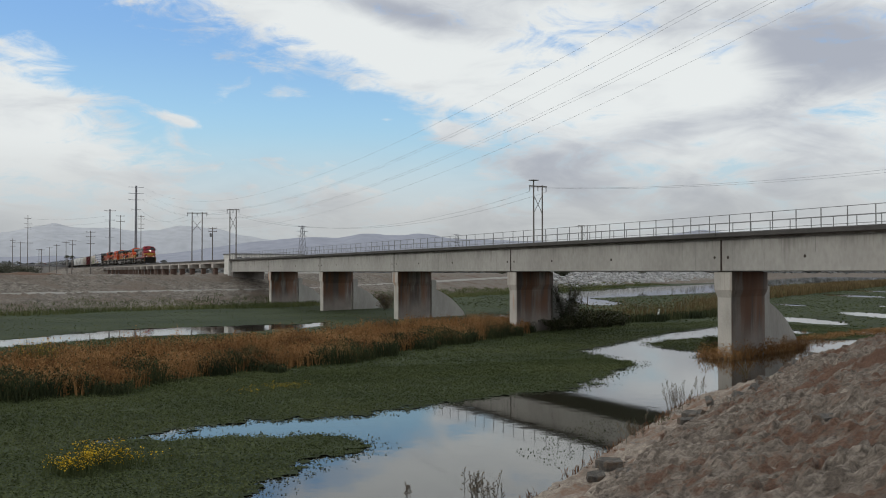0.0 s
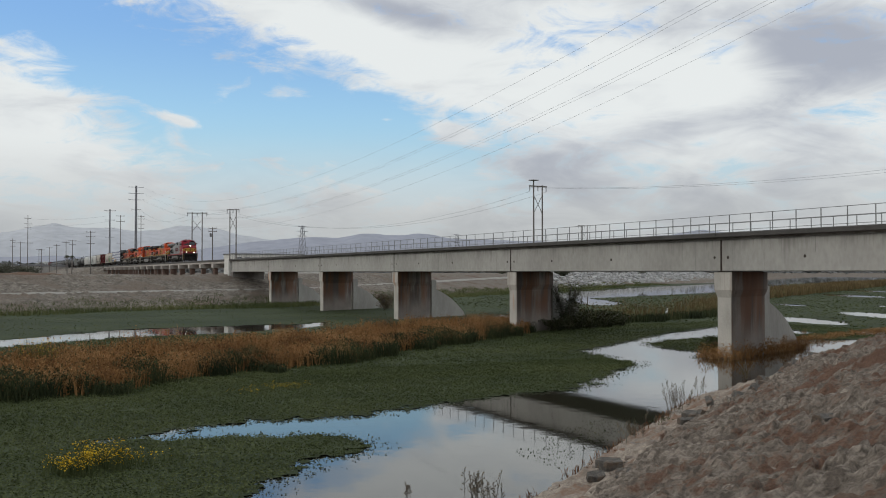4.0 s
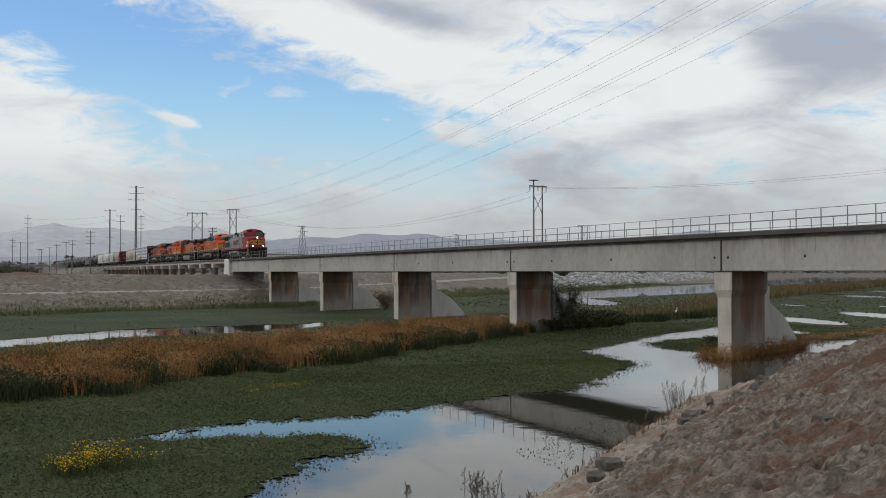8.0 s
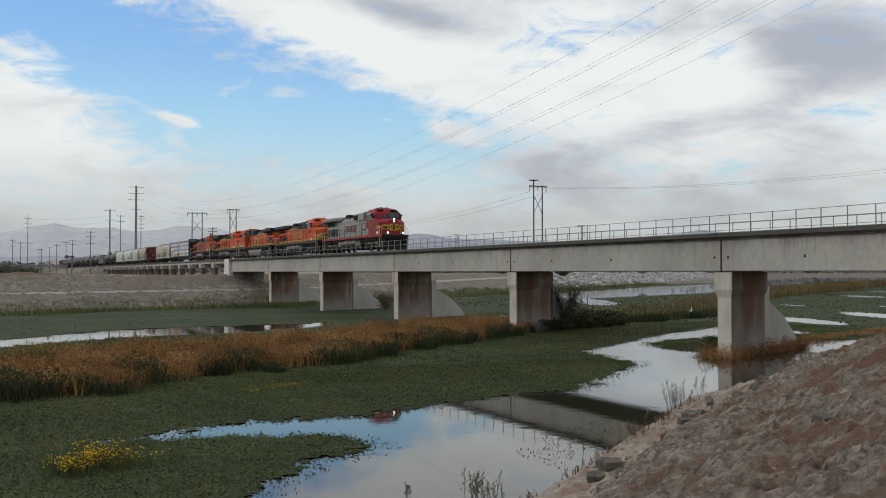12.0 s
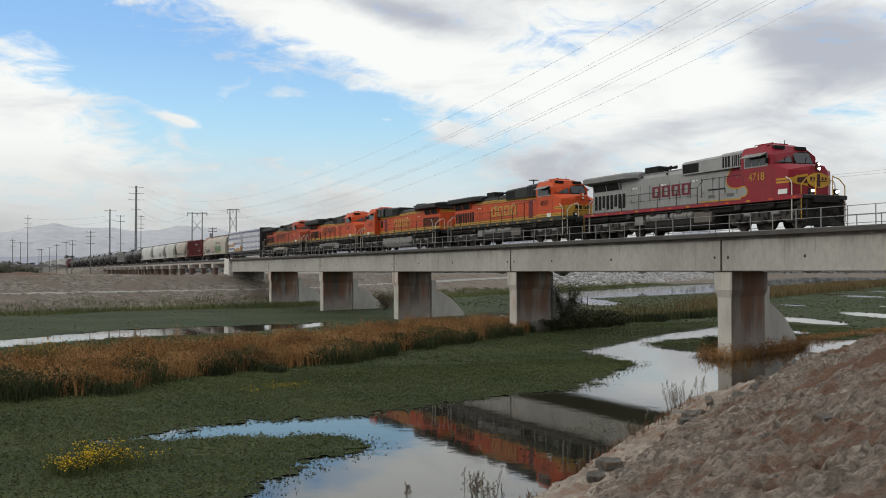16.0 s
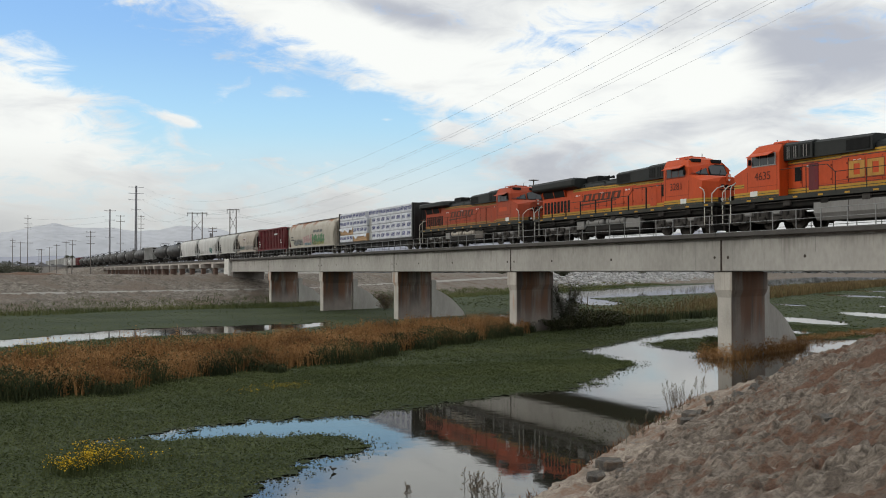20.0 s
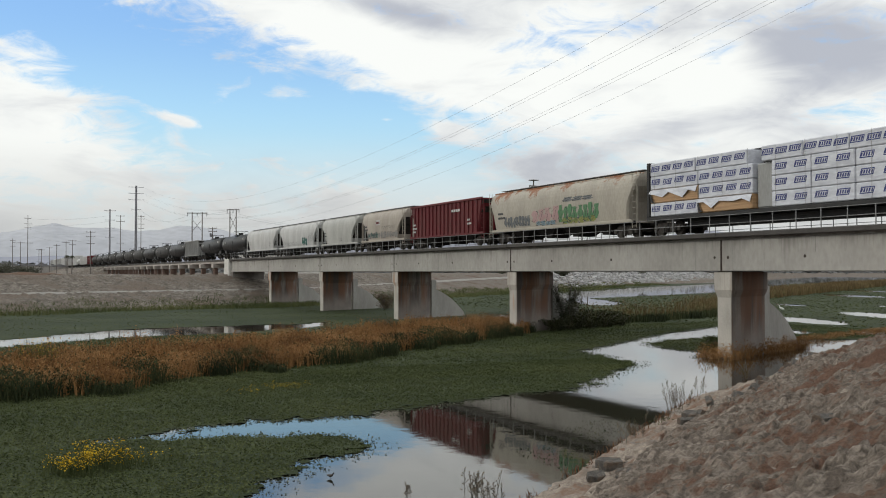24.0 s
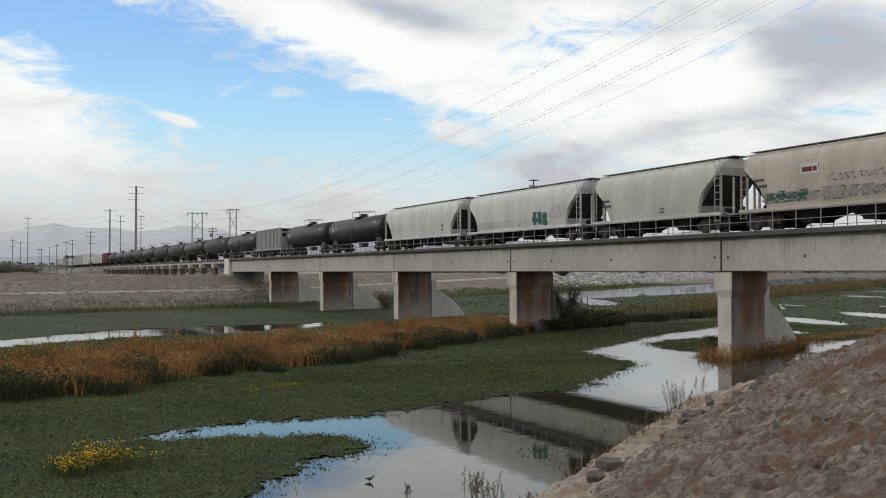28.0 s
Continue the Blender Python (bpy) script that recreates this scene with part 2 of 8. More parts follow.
# ---- mesh helpers ----
class Shape:
    """Collects faces of one mesh."""

    def __init__(self):
        self.v, self.f, self.s = [], [], []

    def add(self, verts, faces, smooth=False):
        n = len(self.v)
        self.v.extend(tuple(p) for p in verts)
        self.f.extend(tuple(i + n for i in q) for q in faces)
        self.s.extend([smooth] * len(faces))
        return self

    def box(self, x0, x1, y0, y1, z0, z1, bev=0.0):
        if bev <= 0:
            v = [(x, y, z) for x in (x0, x1) for y in (y0, y1) for z in (z0, z1)]
            return self.add(v, [(0, 1, 3, 2), (4, 6, 7, 5), (0, 4, 5, 1), (2, 3, 7, 6), (0, 2, 6, 4), (1, 5, 7, 3)])
        b = min(bev, (x1 - x0) * 0.45, (y1 - y0) * 0.45, (z1 - z0) * 0.45)
        v, f = [], []
        for z, i in ((z0, b), (z0 + b, 0.0), (z1 - b, 0.0), (z1, b)):
            c = b if i == 0 else b * 0.3
            X0, X1, Y0, Y1 = x0 + i, x1 - i, y0 + i, y1 - i
            v += [(X0 + c, Y0, z), (X1 - c, Y0, z), (X1, Y0 + c, z), (X1, Y1 - c, z), (X1 - c, Y1, z), (X0 + c, Y1, z), (X0, Y1 - c, z), (X0, Y0 + c, z)]
        for r in range(3):
            for k in range(8):
                f.append((r * 8 + k, r * 8 + (k + 1) % 8, r * 8 + 8 + (k + 1) % 8, r * 8 + 8 + k))
        f += [tuple(range(7, -1, -1)), tuple(range(24, 32))]
        return self.add(v, f)

    def cyl(self, p, q, r, n=10, r2=None, caps=True):
        p, q = Vector(p), Vector(q)
        d = (q - p).normalized()
        a = d.orthogonal().normalized()
        b = d.cross(a)
        r2 = r if r2 is None else r2
        ring = [(a * math.cos(2 * math.pi * k / n) + b * math.sin(2 * math.pi * k / n)) for k in range(n)]
        lo, hi = [p + c * r for c in ring], [q + c * r2 for c in ring]
        self.add(lo + hi, [(k, (k + 1) % n, n + (k + 1) % n, n + k) for k in range(n)], n > 6)
        if caps:
            self.add(lo, [tuple(range(n - 1, -1, -1))])
            self.add(hi, [tuple(range(n))])
        return self

    def pipe(self, pts, r, n=6):
        for p, q in zip(pts, pts[1:]):
            self.cyl(p, q, r, n)
        return self

    def prism(self, pts, axis, lo, hi):
        """The outline pts, drawn out along an axis (0, 1 or 2) from lo to hi."""
        def put(a, p):
            return (a, p[0], p[1]) if axis == 0 else (p[0], a, p[1]) if axis == 1 else (p[0], p[1], a)
        n = len(pts)
        v = [put(lo, p) for p in pts] + [put(hi, p) for p in pts]
        return self.add(v, [(k, (k + 1) % n, n + (k + 1) % n, n + k) for k in range(n)] + [tuple(range(n - 1, -1, -1)), tuple(range(n, 2 * n))])

    def loft(self, rings, caps=True, smooth=False):
        n = len(rings[0])
        v = [p for r in rings for p in r]
        f = [(i * n + k, i * n + (k + 1) % n, (i + 1) * n + (k + 1) % n, (i + 1) * n + k) for i in range(len(rings) - 1) for k in range(n)]
        self.add(v, f, smooth)
        if caps:
            self.add(rings[0], [tuple(range(n - 1, -1, -1))])
            self.add(rings[-1], [tuple(range(n))])
        return self

    def mesh(self, name, mat):
        me = bpy.data.meshes.new(name)
        me.from_pydata(self.v, [], self.f)
        me.polygons.foreach_set("use_smooth", self.s)
        bm = bmesh.new()
        bm.from_mesh(me)
        bmesh.ops.recalc_face_normals(bm, faces=bm.faces)
        bm.to_mesh(me)
        bm.free()
        me.materials.append(M[mat] if isinstance(mat, str) else mat)
        return me


def thing(name, label, category, group="", at=(0, 0, 0), kind=""):
    ob = new(name)
    ob.location = at
    ob.empty_display_size = 0.3
    return tagged(ob, label, category, group, kind)


def part(name, shape, mat, parent, label="", at=None):
    me = shape if isinstance(shape, bpy.types.Mesh) else shape.mesh(name, mat)
    ob = new(name, me)
    ob.parent = parent
    if at is not None:
        ob.location = at
    return tagged(ob, label) if label else ob


def single(name, shape, mat, label, category, group="", kind="", at=None):
    me = shape if isinstance(shape, bpy.types.Mesh) else shape.mesh(name, mat)
    ob = new(name, me)
    if at is not None:
        ob.location = at
    return tagged(ob, label, category, group, kind)


def soup(name, verts, faces, mat, flat=False):
    """A mesh from numpy arrays of vertices and triangles."""
    me = bpy.data.meshes.new(name)
    nv, nf = len(verts), len(faces)
    k = faces.shape[1]
    me.vertices.add(nv)
    me.vertices.foreach_set("co", verts.astype(np.float32).ravel())
    me.loops.add(nf * k)
    me.loops.foreach_set("vertex_index", faces.astype(np.int32).ravel())
    me.polygons.add(nf)
    me.polygons.foreach_set("loop_start", np.arange(0, nf * k, k, dtype=np.int32))
    me.update(calc_edges=True)
    if flat:
        me.polygons.foreach_set("use_smooth", [False] * nf)
    me.materials.append(mat)
    return me


# ---- the lie of the land ----
SKEW = -0.5          # the river and the piers run askew to the bridge
RNG = np.random.default_rng(7)


def wave(x, y, size, seed):
    """Smooth pseudo-noise of about -1 to 1, in arrays."""
    r = np.random.default_rng(seed)
    out = 0.0 * x
    for k in range(6):
        a, p, q = r.uniform(0, 6.28), r.uniform(0, 6.28), r.uniform(0.6, 1.9)
        out = out + np.sin((x * math.cos(a) + y * math.sin(a)) * q * 6.28 / size + p + 1.3 * np.sin((y * math.cos(a) - x * math.sin(a)) * 3.1 / size + p))
    return out / 3.2


def cross(x, y):
    return x - SKEW * (y - 37.0)


def near_edge(y):
    return -37.0 + 0.36 * np.maximum(0, 24 - y) - 0.06 * np.maximum(0, y - 30)


def far_edge(y):
    return -141.0 - 0.40 * np.maximum(0, y - 44)


def ground_height(x, y):
    q = cross(x, y)
    near = 0.30 * (q - near_edge(y)) - 0.20
    near = np.where(near > 4.3, 4.3 + 0.02 * (near - 4.3), near)
    far = 0.16 * (far_edge(y) - q)
    far = np.where(far > 4.1, 4.1, far)
    z = np.maximum(np.maximum(near, far), -0.7)
    rough = np.clip((z + 0.3) * 2, 0, 1)
    near_by = np.where((q > near_edge(y) - 2) & (y < 90), 1.0, 0.0)
    ridges = np.abs(wave(x, y, 1.5, 5)) * 0.10 + np.abs(wave(x, y, 0.75, 6)) * 0.07 - 0.09
    return z + rough * (0.05 * wave(x, y, 2.6, 3) + 0.04 * wave(x, y, 0.9, 4)) * np.where(far > 4.0, 0.4, 1) + rough * near_by * ridges


def steps_out(lo, hi, fine, grow, limit):
    a = list(np.arange(lo, hi, fine))
    s, x = fine, hi
    while x < limit:
        a.append(x)
        s *= grow
        x += s
    a.append(limit)
    s, x = fine, lo - fine
    while x > -limit:
        a.insert(0, x)
        s *= grow
        x -= s
    a.insert(0, -limit)
    return np.array(a)


def land():
    xs = steps_out(-42, 0, 0.32, 1.06, 4600)
    ys = steps_out(3, 45, 0.32, 1.06, 4600)
    X, Y = np.meshgrid(xs, ys, indexing="ij")
    Z = ground_height(X, Y)
    # the stony skin of the near bank lies on the earth
    q = cross(X, Y) - near_edge(Y)
    Z = Z - 0.09 * np.where((q > -1) & (q < 16) & (Y > 4.5) & (Y < 44) & (X < -0.72 * Y), 1.0, 0.0)
    V = np.stack([X, Y, Z], -1).reshape(-1, 3)
    i = np.arange(len(xs) * len(ys)).reshape(len(xs), len(ys))
    F = np.stack([i[:-1, :-1], i[1:, :-1], i[1:, 1:], i[:-1, 1:]], -1).reshape(-1, 4)
    me = soup("ground", V, F, M["earth"])
    me.polygons.foreach_set("use_smooth", [True] * len(me.polygons))
    return tagged(new("ground", me), "dry sandy and rocky river banks and dusty plain", "ground", kind="structure")


M["earth"] = stony("earth", (0.125, 0.104, 0.086), (0.225, 0.194, 0.163), (0.122, 0.072, 0.053), 0.3, 4.0, 0.05, 0.22)
M["water"] = bpy.data.materials.new("water")


def water_material():
    mt = M["water"]
    mt.use_nodes = True
    nt = mt.node_tree
    b = nt.nodes["Principled BSDF"]
    b.inputs["Base Color"].default_value = (0.018, 0.017, 0.012, 1)
    b.inputs["Roughness"].default_value = 0.03
    b.inputs["IOR"].default_value = 1.33
    b.inputs["Specular IOR Level"].default_value = 0.55
    tc, n, bp = nt.nodes.new("ShaderNodeTexCoord"), nt.nodes.new("ShaderNodeTexNoise"), nt.nodes.new("ShaderNodeBump")
    n.inputs["Scale"].default_value, n.inputs["Detail"].default_value = 1.4, 5
    bp.inputs["Strength"].default_value, bp.inputs["Distance"].default_value = 0.12, 0.02
    nt.links.new(tc.outputs["Object"], n.inputs["Vector"])
    nt.links.new(n.outputs[0], bp.inputs["Height"])
    nt.links.new(bp.outputs[0], b.inputs["Normal"])


water_material()
land()
single("water", Shape().add([(-700, -400, 0), (0, -400, 0), (0, 700, 0), (-700, 700, 0)], [(0, 1, 2, 3)]), "water",
       "still shallow river water that mirrors the sky", "water", kind="structure")

# ---- the bridge ----
SPAN, FIRST = 24.38, -43.5
JOINTS = [FIRST + SPAN * k for k in (2, 1, 0, -1, -2, -3, -4, -5)]     # from the near bank to the far abutment
TRACK_Y, RAIL_Z = 39.55, 7.03
SIDE = 2.95                                                            # from the track to a handrail
BOTTOM, SLAB = 4.79, 6.52                                              # underside of the girders and of the deck


def girder(x0, x1):
    """One prestressed span: two deep side webs, a floor, cast ribs and lifting holes on the outside."""
    span = thing("bridge_span", "pale grey weathered concrete girder span of the railway bridge", "bridge girder", "spans of the bridge", kind="structure")
    g = 0.03
    for y, name in ((TRACK_Y - 2.6, "web"), (TRACK_Y + 2.6 - 0.5, "web")):
        s = Shape().box(x0 + g, x1 - g, y, y + 0.5, BOTTOM, SLAB, 0.04)
        part(name, s, "girder", span)
    part("floor_slab", Shape().box(x0 + g, x1 - g, TRACK_Y - 2.1, TRACK_Y + 2.1, BOTTOM + 0.02, BOTTOM + 0.4), "girder", span)
    r = random.Random(int(-x0))
    x = x0 + r.uniform(0.9, 2.0)
    while x < x1 - 0.8:
        w, drop = r.uniform(0.006, 0.016), r.choice((0.0, 0.0, 0.0, 0.5, 0.9))
        part("panel_joint", Shape().box(x - w, x + w, TRACK_Y - 2.606, TRACK_Y - 2.59, BOTTOM + 0.05 + drop, SLAB - 0.02), "seam", span)
        x += r.choice((1.15, 1.3, 1.85, 2.4, 2.9))
    for x in (x0 + 0.55, x0 + 6.2, (x0 + x1) / 2 + 1.5, x1 - 0.55):
        part("lifting_hole", Shape().cyl((x, TRACK_Y - 2.615, 5.55), (x, TRACK_Y - 2.58, 5.55), 0.085, 10), "joint", span)
    part("expansion_joint", Shape().box(x1 - g - 0.02, x1 + g + 0.02, TRACK_Y - 2.63, TRACK_Y + 2.5, BOTTOM + 0.03, SLAB - 0.01), "joint", span, "rust-stained dark joint")
    return span


def girder_material():
    """Pale concrete, darkened by drips that run down from the deck edge."""
    mt = material("girder_concrete", (0.375, 0.355, 0.327), 0.88, other=(0.275, 0.258, 0.236), scale=0.45, fine=7, amount=0.7, stretch=(0.6, 1, 0.35), bump=0.1)
    nt = mt.node_tree
    N, L = nt.nodes.new, nt.links.new
    bsdf = nt.nodes["Principled BSDF"]
    src = bsdf.inputs["Base Color"].links[0].from_socket
    tc, sp, mp, n = N("ShaderNodeTexCoord"), N("ShaderNodeSeparateXYZ"), N("ShaderNodeMapping"), N("ShaderNodeTexNoise")
    mp.inputs["Scale"].default_value = (1.5, 1.5, 0.07)
    n.inputs["Scale"].default_value, n.inputs["Detail"].default_value, n.inputs["Roughness"].default_value = 1.0, 9, 0.72
    L(tc.outputs["Object"], sp.inputs[0]), L(tc.outputs["Object"], mp.inputs[0]), L(mp.outputs[0], n.inputs["Vector"])
    a = N("ShaderNodeMath")
    a.operation = "MULTIPLY_ADD"
    L(sp.outputs[2], a.inputs[0])
    a.inputs[1].default_value, a.inputs[2].default_value = 0.16, -0.16 * 6.45
    s = N("ShaderNodeMath")
    s.operation = "ADD"
    L(a.outputs[0], s.inputs[0]), L(n.outputs[0], s.inputs[1])
    r = N("ShaderNodeMapRange")
    r.inputs[1].default_value, r.inputs[2].default_value, r.inputs[4].default_value = 0.45, 0.66, 0.8
    L(s.outputs[0], r.inputs[0])
    mx = N("ShaderNodeMix")
    mx.data_type = "RGBA"
    L(r.outputs[0], mx.inputs[0]), L(src, mx.inputs[6])
    mx.inputs[7].default_value = (0.17, 0.155, 0.14, 1)
    L(mx.outputs[2], bsdf.inputs["Base Color"])
    return mt


M["girder"] = girder_material()
M["seam"] = material("damp_seam", (0.27, 0.258, 0.24), 0.9, scale=2, stretch=(1, 1, 0.2))


def pier_material(name, base, wet, stain, low, high, grain, limit):
    """Grey concrete stained from the top: damp dark streaks and rust that run down and fade towards the foot."""
    mt = material(name, base, 0.9, other=tuple(c * 0.72 for c in base), scale=0.7, fine=12, amount=0.7, bump=0.15)
    nt = mt.node_tree
    N, L = nt.nodes.new, nt.links.new
    bsdf = nt.nodes["Principled BSDF"]
    src = bsdf.inputs["Base Color"].links[0].from_socket
    tc, sp = N("ShaderNodeTexCoord"), N("ShaderNodeSeparateXYZ")
    L(tc.outputs["Object"], sp.inputs[0])
    for colour, seed, shift, top in ((wet, 3.7, 0.0, 0.85), (stain, 11.3, 0.02, 0.8)):
        off = N("ShaderNodeObjectInfo")
        mv = N("ShaderNodeVectorMath")
        mv.operation = "SCALE"
        L(off.outputs["Location"], mv.inputs[0])
        mv.inputs[3].default_value = seed
        ad = N("ShaderNodeVectorMath")
        L(tc.outputs["Object"], ad.inputs[0]), L(mv.outputs[0], ad.inputs[1])
        mp, n = N("ShaderNodeMapping"), N("ShaderNodeTexNoise")
        mp.inputs["Scale"].default_value = (grain, grain, 0.10)
        n.inputs["Scale"].default_value, n.inputs["Detail"].default_value, n.inputs["Roughness"].default_value = 1.0, 7, 0.6
        L(ad.outputs[0], mp.inputs[0]), L(mp.outputs[0], n.inputs["Vector"])
        r = N("ShaderNodeMapRange")
        r.interpolation_type = "SMOOTHSTEP"
        r.inputs[1].default_value, r.inputs[2].default_value, r.inputs[4].default_value = limit + shift, limit + shift + 0.13, top
        L(n.outputs[0], r.inputs[0])
        h = N("ShaderNodeMapRange")
        h.interpolation_type = "SMOOTHSTEP"
        h.inputs[1].default_value, h.inputs[2].default_value = low, high
        L(sp.outputs[2], h.inputs[0])
        k = N("ShaderNodeMath")
        k.operation = "MULTIPLY"
        L(r.outputs[0], k.inputs[0]), L(h.outputs[0], k.inputs[1])
        mx = N("ShaderNodeMix")
        mx.data_type = "RGBA"
        L(k.outputs[0], mx.inputs[0]), L(src, mx.inputs[6])
        mx.inputs[7].default_value = (*colour, 1)
        src = mx.outputs[2]
    L(src, bsdf.inputs["Base Color"])
    return mt


# shaft base darkened to paint in shade below the deck; end face paler, as lit
M["pier"] = pier_material("pier_concrete", (0.27, 0.235, 0.21), (0.085, 0.064, 0.055), (0.19, 0.090, 0.050), 0.4, 2.6, 0.70, 0.415)
M["pier_face"] = pier_material("pier_end_concrete", (0.47, 0.435, 0.39), (0.33, 0.27, 0.22), (0.42, 0.17, 0.07), 1.2, 3.6, 1.5, 0.50)


def pier(x):
    """A wall pier set askew, with a wider head and a sloping debris nose upstream."""
    p = thing("bridge_pier", "rust-streaked concrete bridge pier with a sloping debris wall", "bridge pier", "piers of the bridge", (x, 0, 0), "structure")

    def outline(y0, y1, half):
        return [(-half - 0.5 * (y0 - 37.1), y0), (half - 0.5 * (y0 - 37.1), y0), (half - 0.5 * (y1 - 37.1), y1), (-half - 0.5 * (y1 - 37.1), y1)]

    def level(y0, y1, half, z):
        return [(a, b, z) for a, b in outline(y0, y1, half)]
    s = Shape().loft([level(37.25, 41.6, 0.56, -0.9), level(37.25, 41.6, 0.56, 3.35), level(37.1, 41.75, 0.72, 3.75), level(37.1, 41.75, 0.72, BOTTOM - 0.05)])
    part("shaft", s, "pier", p)
    # added thin slab: its paler concrete paints the light on this end
    face = Shape().loft([level(37.17, 37.26, 0.55, -0.9), level(37.17, 37.26, 0.55, 3.33), level(37.02, 37.12, 0.71, 3.76), level(37.02, 37.12, 0.71, BOTTOM - 0.06)])
    part("end_face", face, "pier_face", p, "weathered end face painted paler as if lit, with rust streaks")
    part("bearing_pad", Shape().loft([level(37.3, 41.4, 0.6, BOTTOM - 0.05), level(37.3, 41.4, 0.6, BOTTOM)]), "joint", p)
    ring = []
    for half in (-0.32, 0.32):
        ring.append([(half - 0.5 * (y - 37.1), y, z) for y, z in ((42.02, -0.9), (47.3, -0.9), (46.95, 0.4), (46.2, 1.05), (45.3, 1.72), (44.3, 2.28), (43.4, 2.66), (42.72, 2.92), (42.72, 3.9), (42.02, 3.9))])
    part("debris_wall", Shape().loft(ring), "wall_concrete", p, "pale sloping concrete debris wall")
    return p


def bridge():
    for a, b in zip(JOINTS[1:], JOINTS):
        girder(a, b)
    for x in JOINTS[1:-1]:
        if x < -30:
            pier(x)
    x0, x1 = JOINTS[-1], JOINTS[0]
    deck = thing("bridge_deck", "concrete bridge deck with a dark edge", "bridge deck", kind="structure")
    part("deck_slab", Shape().box(x0, x1, TRACK_Y - 2.6, TRACK_Y + 2.6, SLAB + 0.003, 6.66), "concrete_dark", deck)
    for a, b in zip(JOINTS[1:], JOINTS):
        for sgn in (-1, 1):
            y = TRACK_Y + sgn * 2.98
            y0, y1 = min(y, y - sgn * 0.5), max(y, y - sgn * 0.5)
            part("edge_beam", Shape().box(a + 0.01, b - 0.01, y0, y1, SLAB + 0.13, 6.90, 0.03), "edge", deck, "dark edge beam")
            part("walkway", Shape().box(a + 0.01, b - 0.01, y0 + 0.02, y1 - 0.02, 6.902, 6.925), "steel_rail", deck)
    for sgn in (-1, 1):
        fence = thing("handrail", "thin grey steel handrail along the bridge deck", "handrail", "handrails of the bridge", kind="structure")
        y = TRACK_Y + sgn * SIDE
        post = Shape().box(-0.019, 0.019, -0.019, 0.019, 6.9, 7.86).mesh("post", "steel_rail")
        n = int((x1 - x0) / 1.63)
        for k in range(n + 1):
            part("post", post, None, fence, at=(x1 - 0.4 - 1.63 * k, y, 0))
        for z in (7.40, 7.86):
            for a, b in zip(JOINTS[1:], JOINTS):
                part("rail_tube", Shape().cyl((a, y, z), (b, y, z), 0.0165, 8), "steel_rail", fence)
    # abutment at the far bank
    ab = thing("abutment", "white concrete bridge abutment block with a wing wall", "abutment", kind="structure")
    part("end_block", Shape().box(x0 - 3.2, x0 + 0.02, TRACK_Y - 3.1, TRACK_Y + 3.1, 3.4, 6.93, 0.05), "white_concrete", ab)
    part("seat", Shape().box(x0 - 1.5, x0 + 1.3, TRACK_Y - 2.7, TRACK_Y + 2.7, 2.6, BOTTOM - 0.01, 0.04), "concrete_dark", ab)


M["wall_concrete"] = material("debris_wall_concrete", (0.36, 0.345, 0.32), 0.9, other=(0.25, 0.235, 0.215), scale=0.8, fine=12, amount=0.7, stretch=(1, 1, 0.25), bump=0.12)
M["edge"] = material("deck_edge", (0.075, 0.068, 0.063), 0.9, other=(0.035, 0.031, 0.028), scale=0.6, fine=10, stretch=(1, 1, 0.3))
M["white_concrete"] = material("white_concrete", (0.62, 0.60, 0.56), 0.85, scale=0.7, fine=9, amount=0.35)
bridge()


M["far_crust"] = stony("far_stony_crust", (0.148, 0.128, 0.108), (0.31, 0.275, 0.234), (0.20, 0.162, 0.132), 0.12, 1.1, 0.40, 0.35)
M["trestle"] = material("trestle_concrete", (0.44, 0.40, 0.365), 0.88, other=(0.30, 0.262, 0.235), scale=0.6, fine=8, amount=0.6)
M["trestle_low"] = material("red_brown_trestle_concrete", (0.175, 0.112, 0.088), 0.9, other=(0.10, 0.066, 0.054), scale=0.6, fine=8, amount=0.6)


def trestle():
    """The low approach viaduct on the plain: slab, edge curb and square bents."""
    x1 = JOINTS[-1] - 3.2
    x0 = x1 - 199
    t = thing("approach_trestle", "low concrete approach trestle on many short bents", "trestle", kind="structure")
    y0, y1 = TRACK_Y - 2.6, TRACK_Y + 2.6
    for k in range(17):
        a = x1 - 11.7 * k
        part("deck_slab", Shape().box(a - 11.68, a, y0, y1, 6.22, 6.78, 0.04), "trestle", t)
        part("curb", Shape().box(a - 11.68, a, y0 - 0.15, y0 + 0.3, 6.60, 6.93, 0.03), "edge", t)
        x = x1 - 10 - 11.6 * k
        bent = part("bent_cap", Shape().box(x - 0.75, x + 0.75, y0 - 0.5, y1 + 0.3, 5.45, 6.215, 0.05), "trestle", t)
        for y in (y0 + 0.1, TRACK_Y, y1 - 0.5):
            part("pile", Shape().box(x - 0.4, x + 0.4, y - 0.3, y + 0.3, 3.6, 5.45, 0.04), "trestle_low", bent)
    return t


trestle()


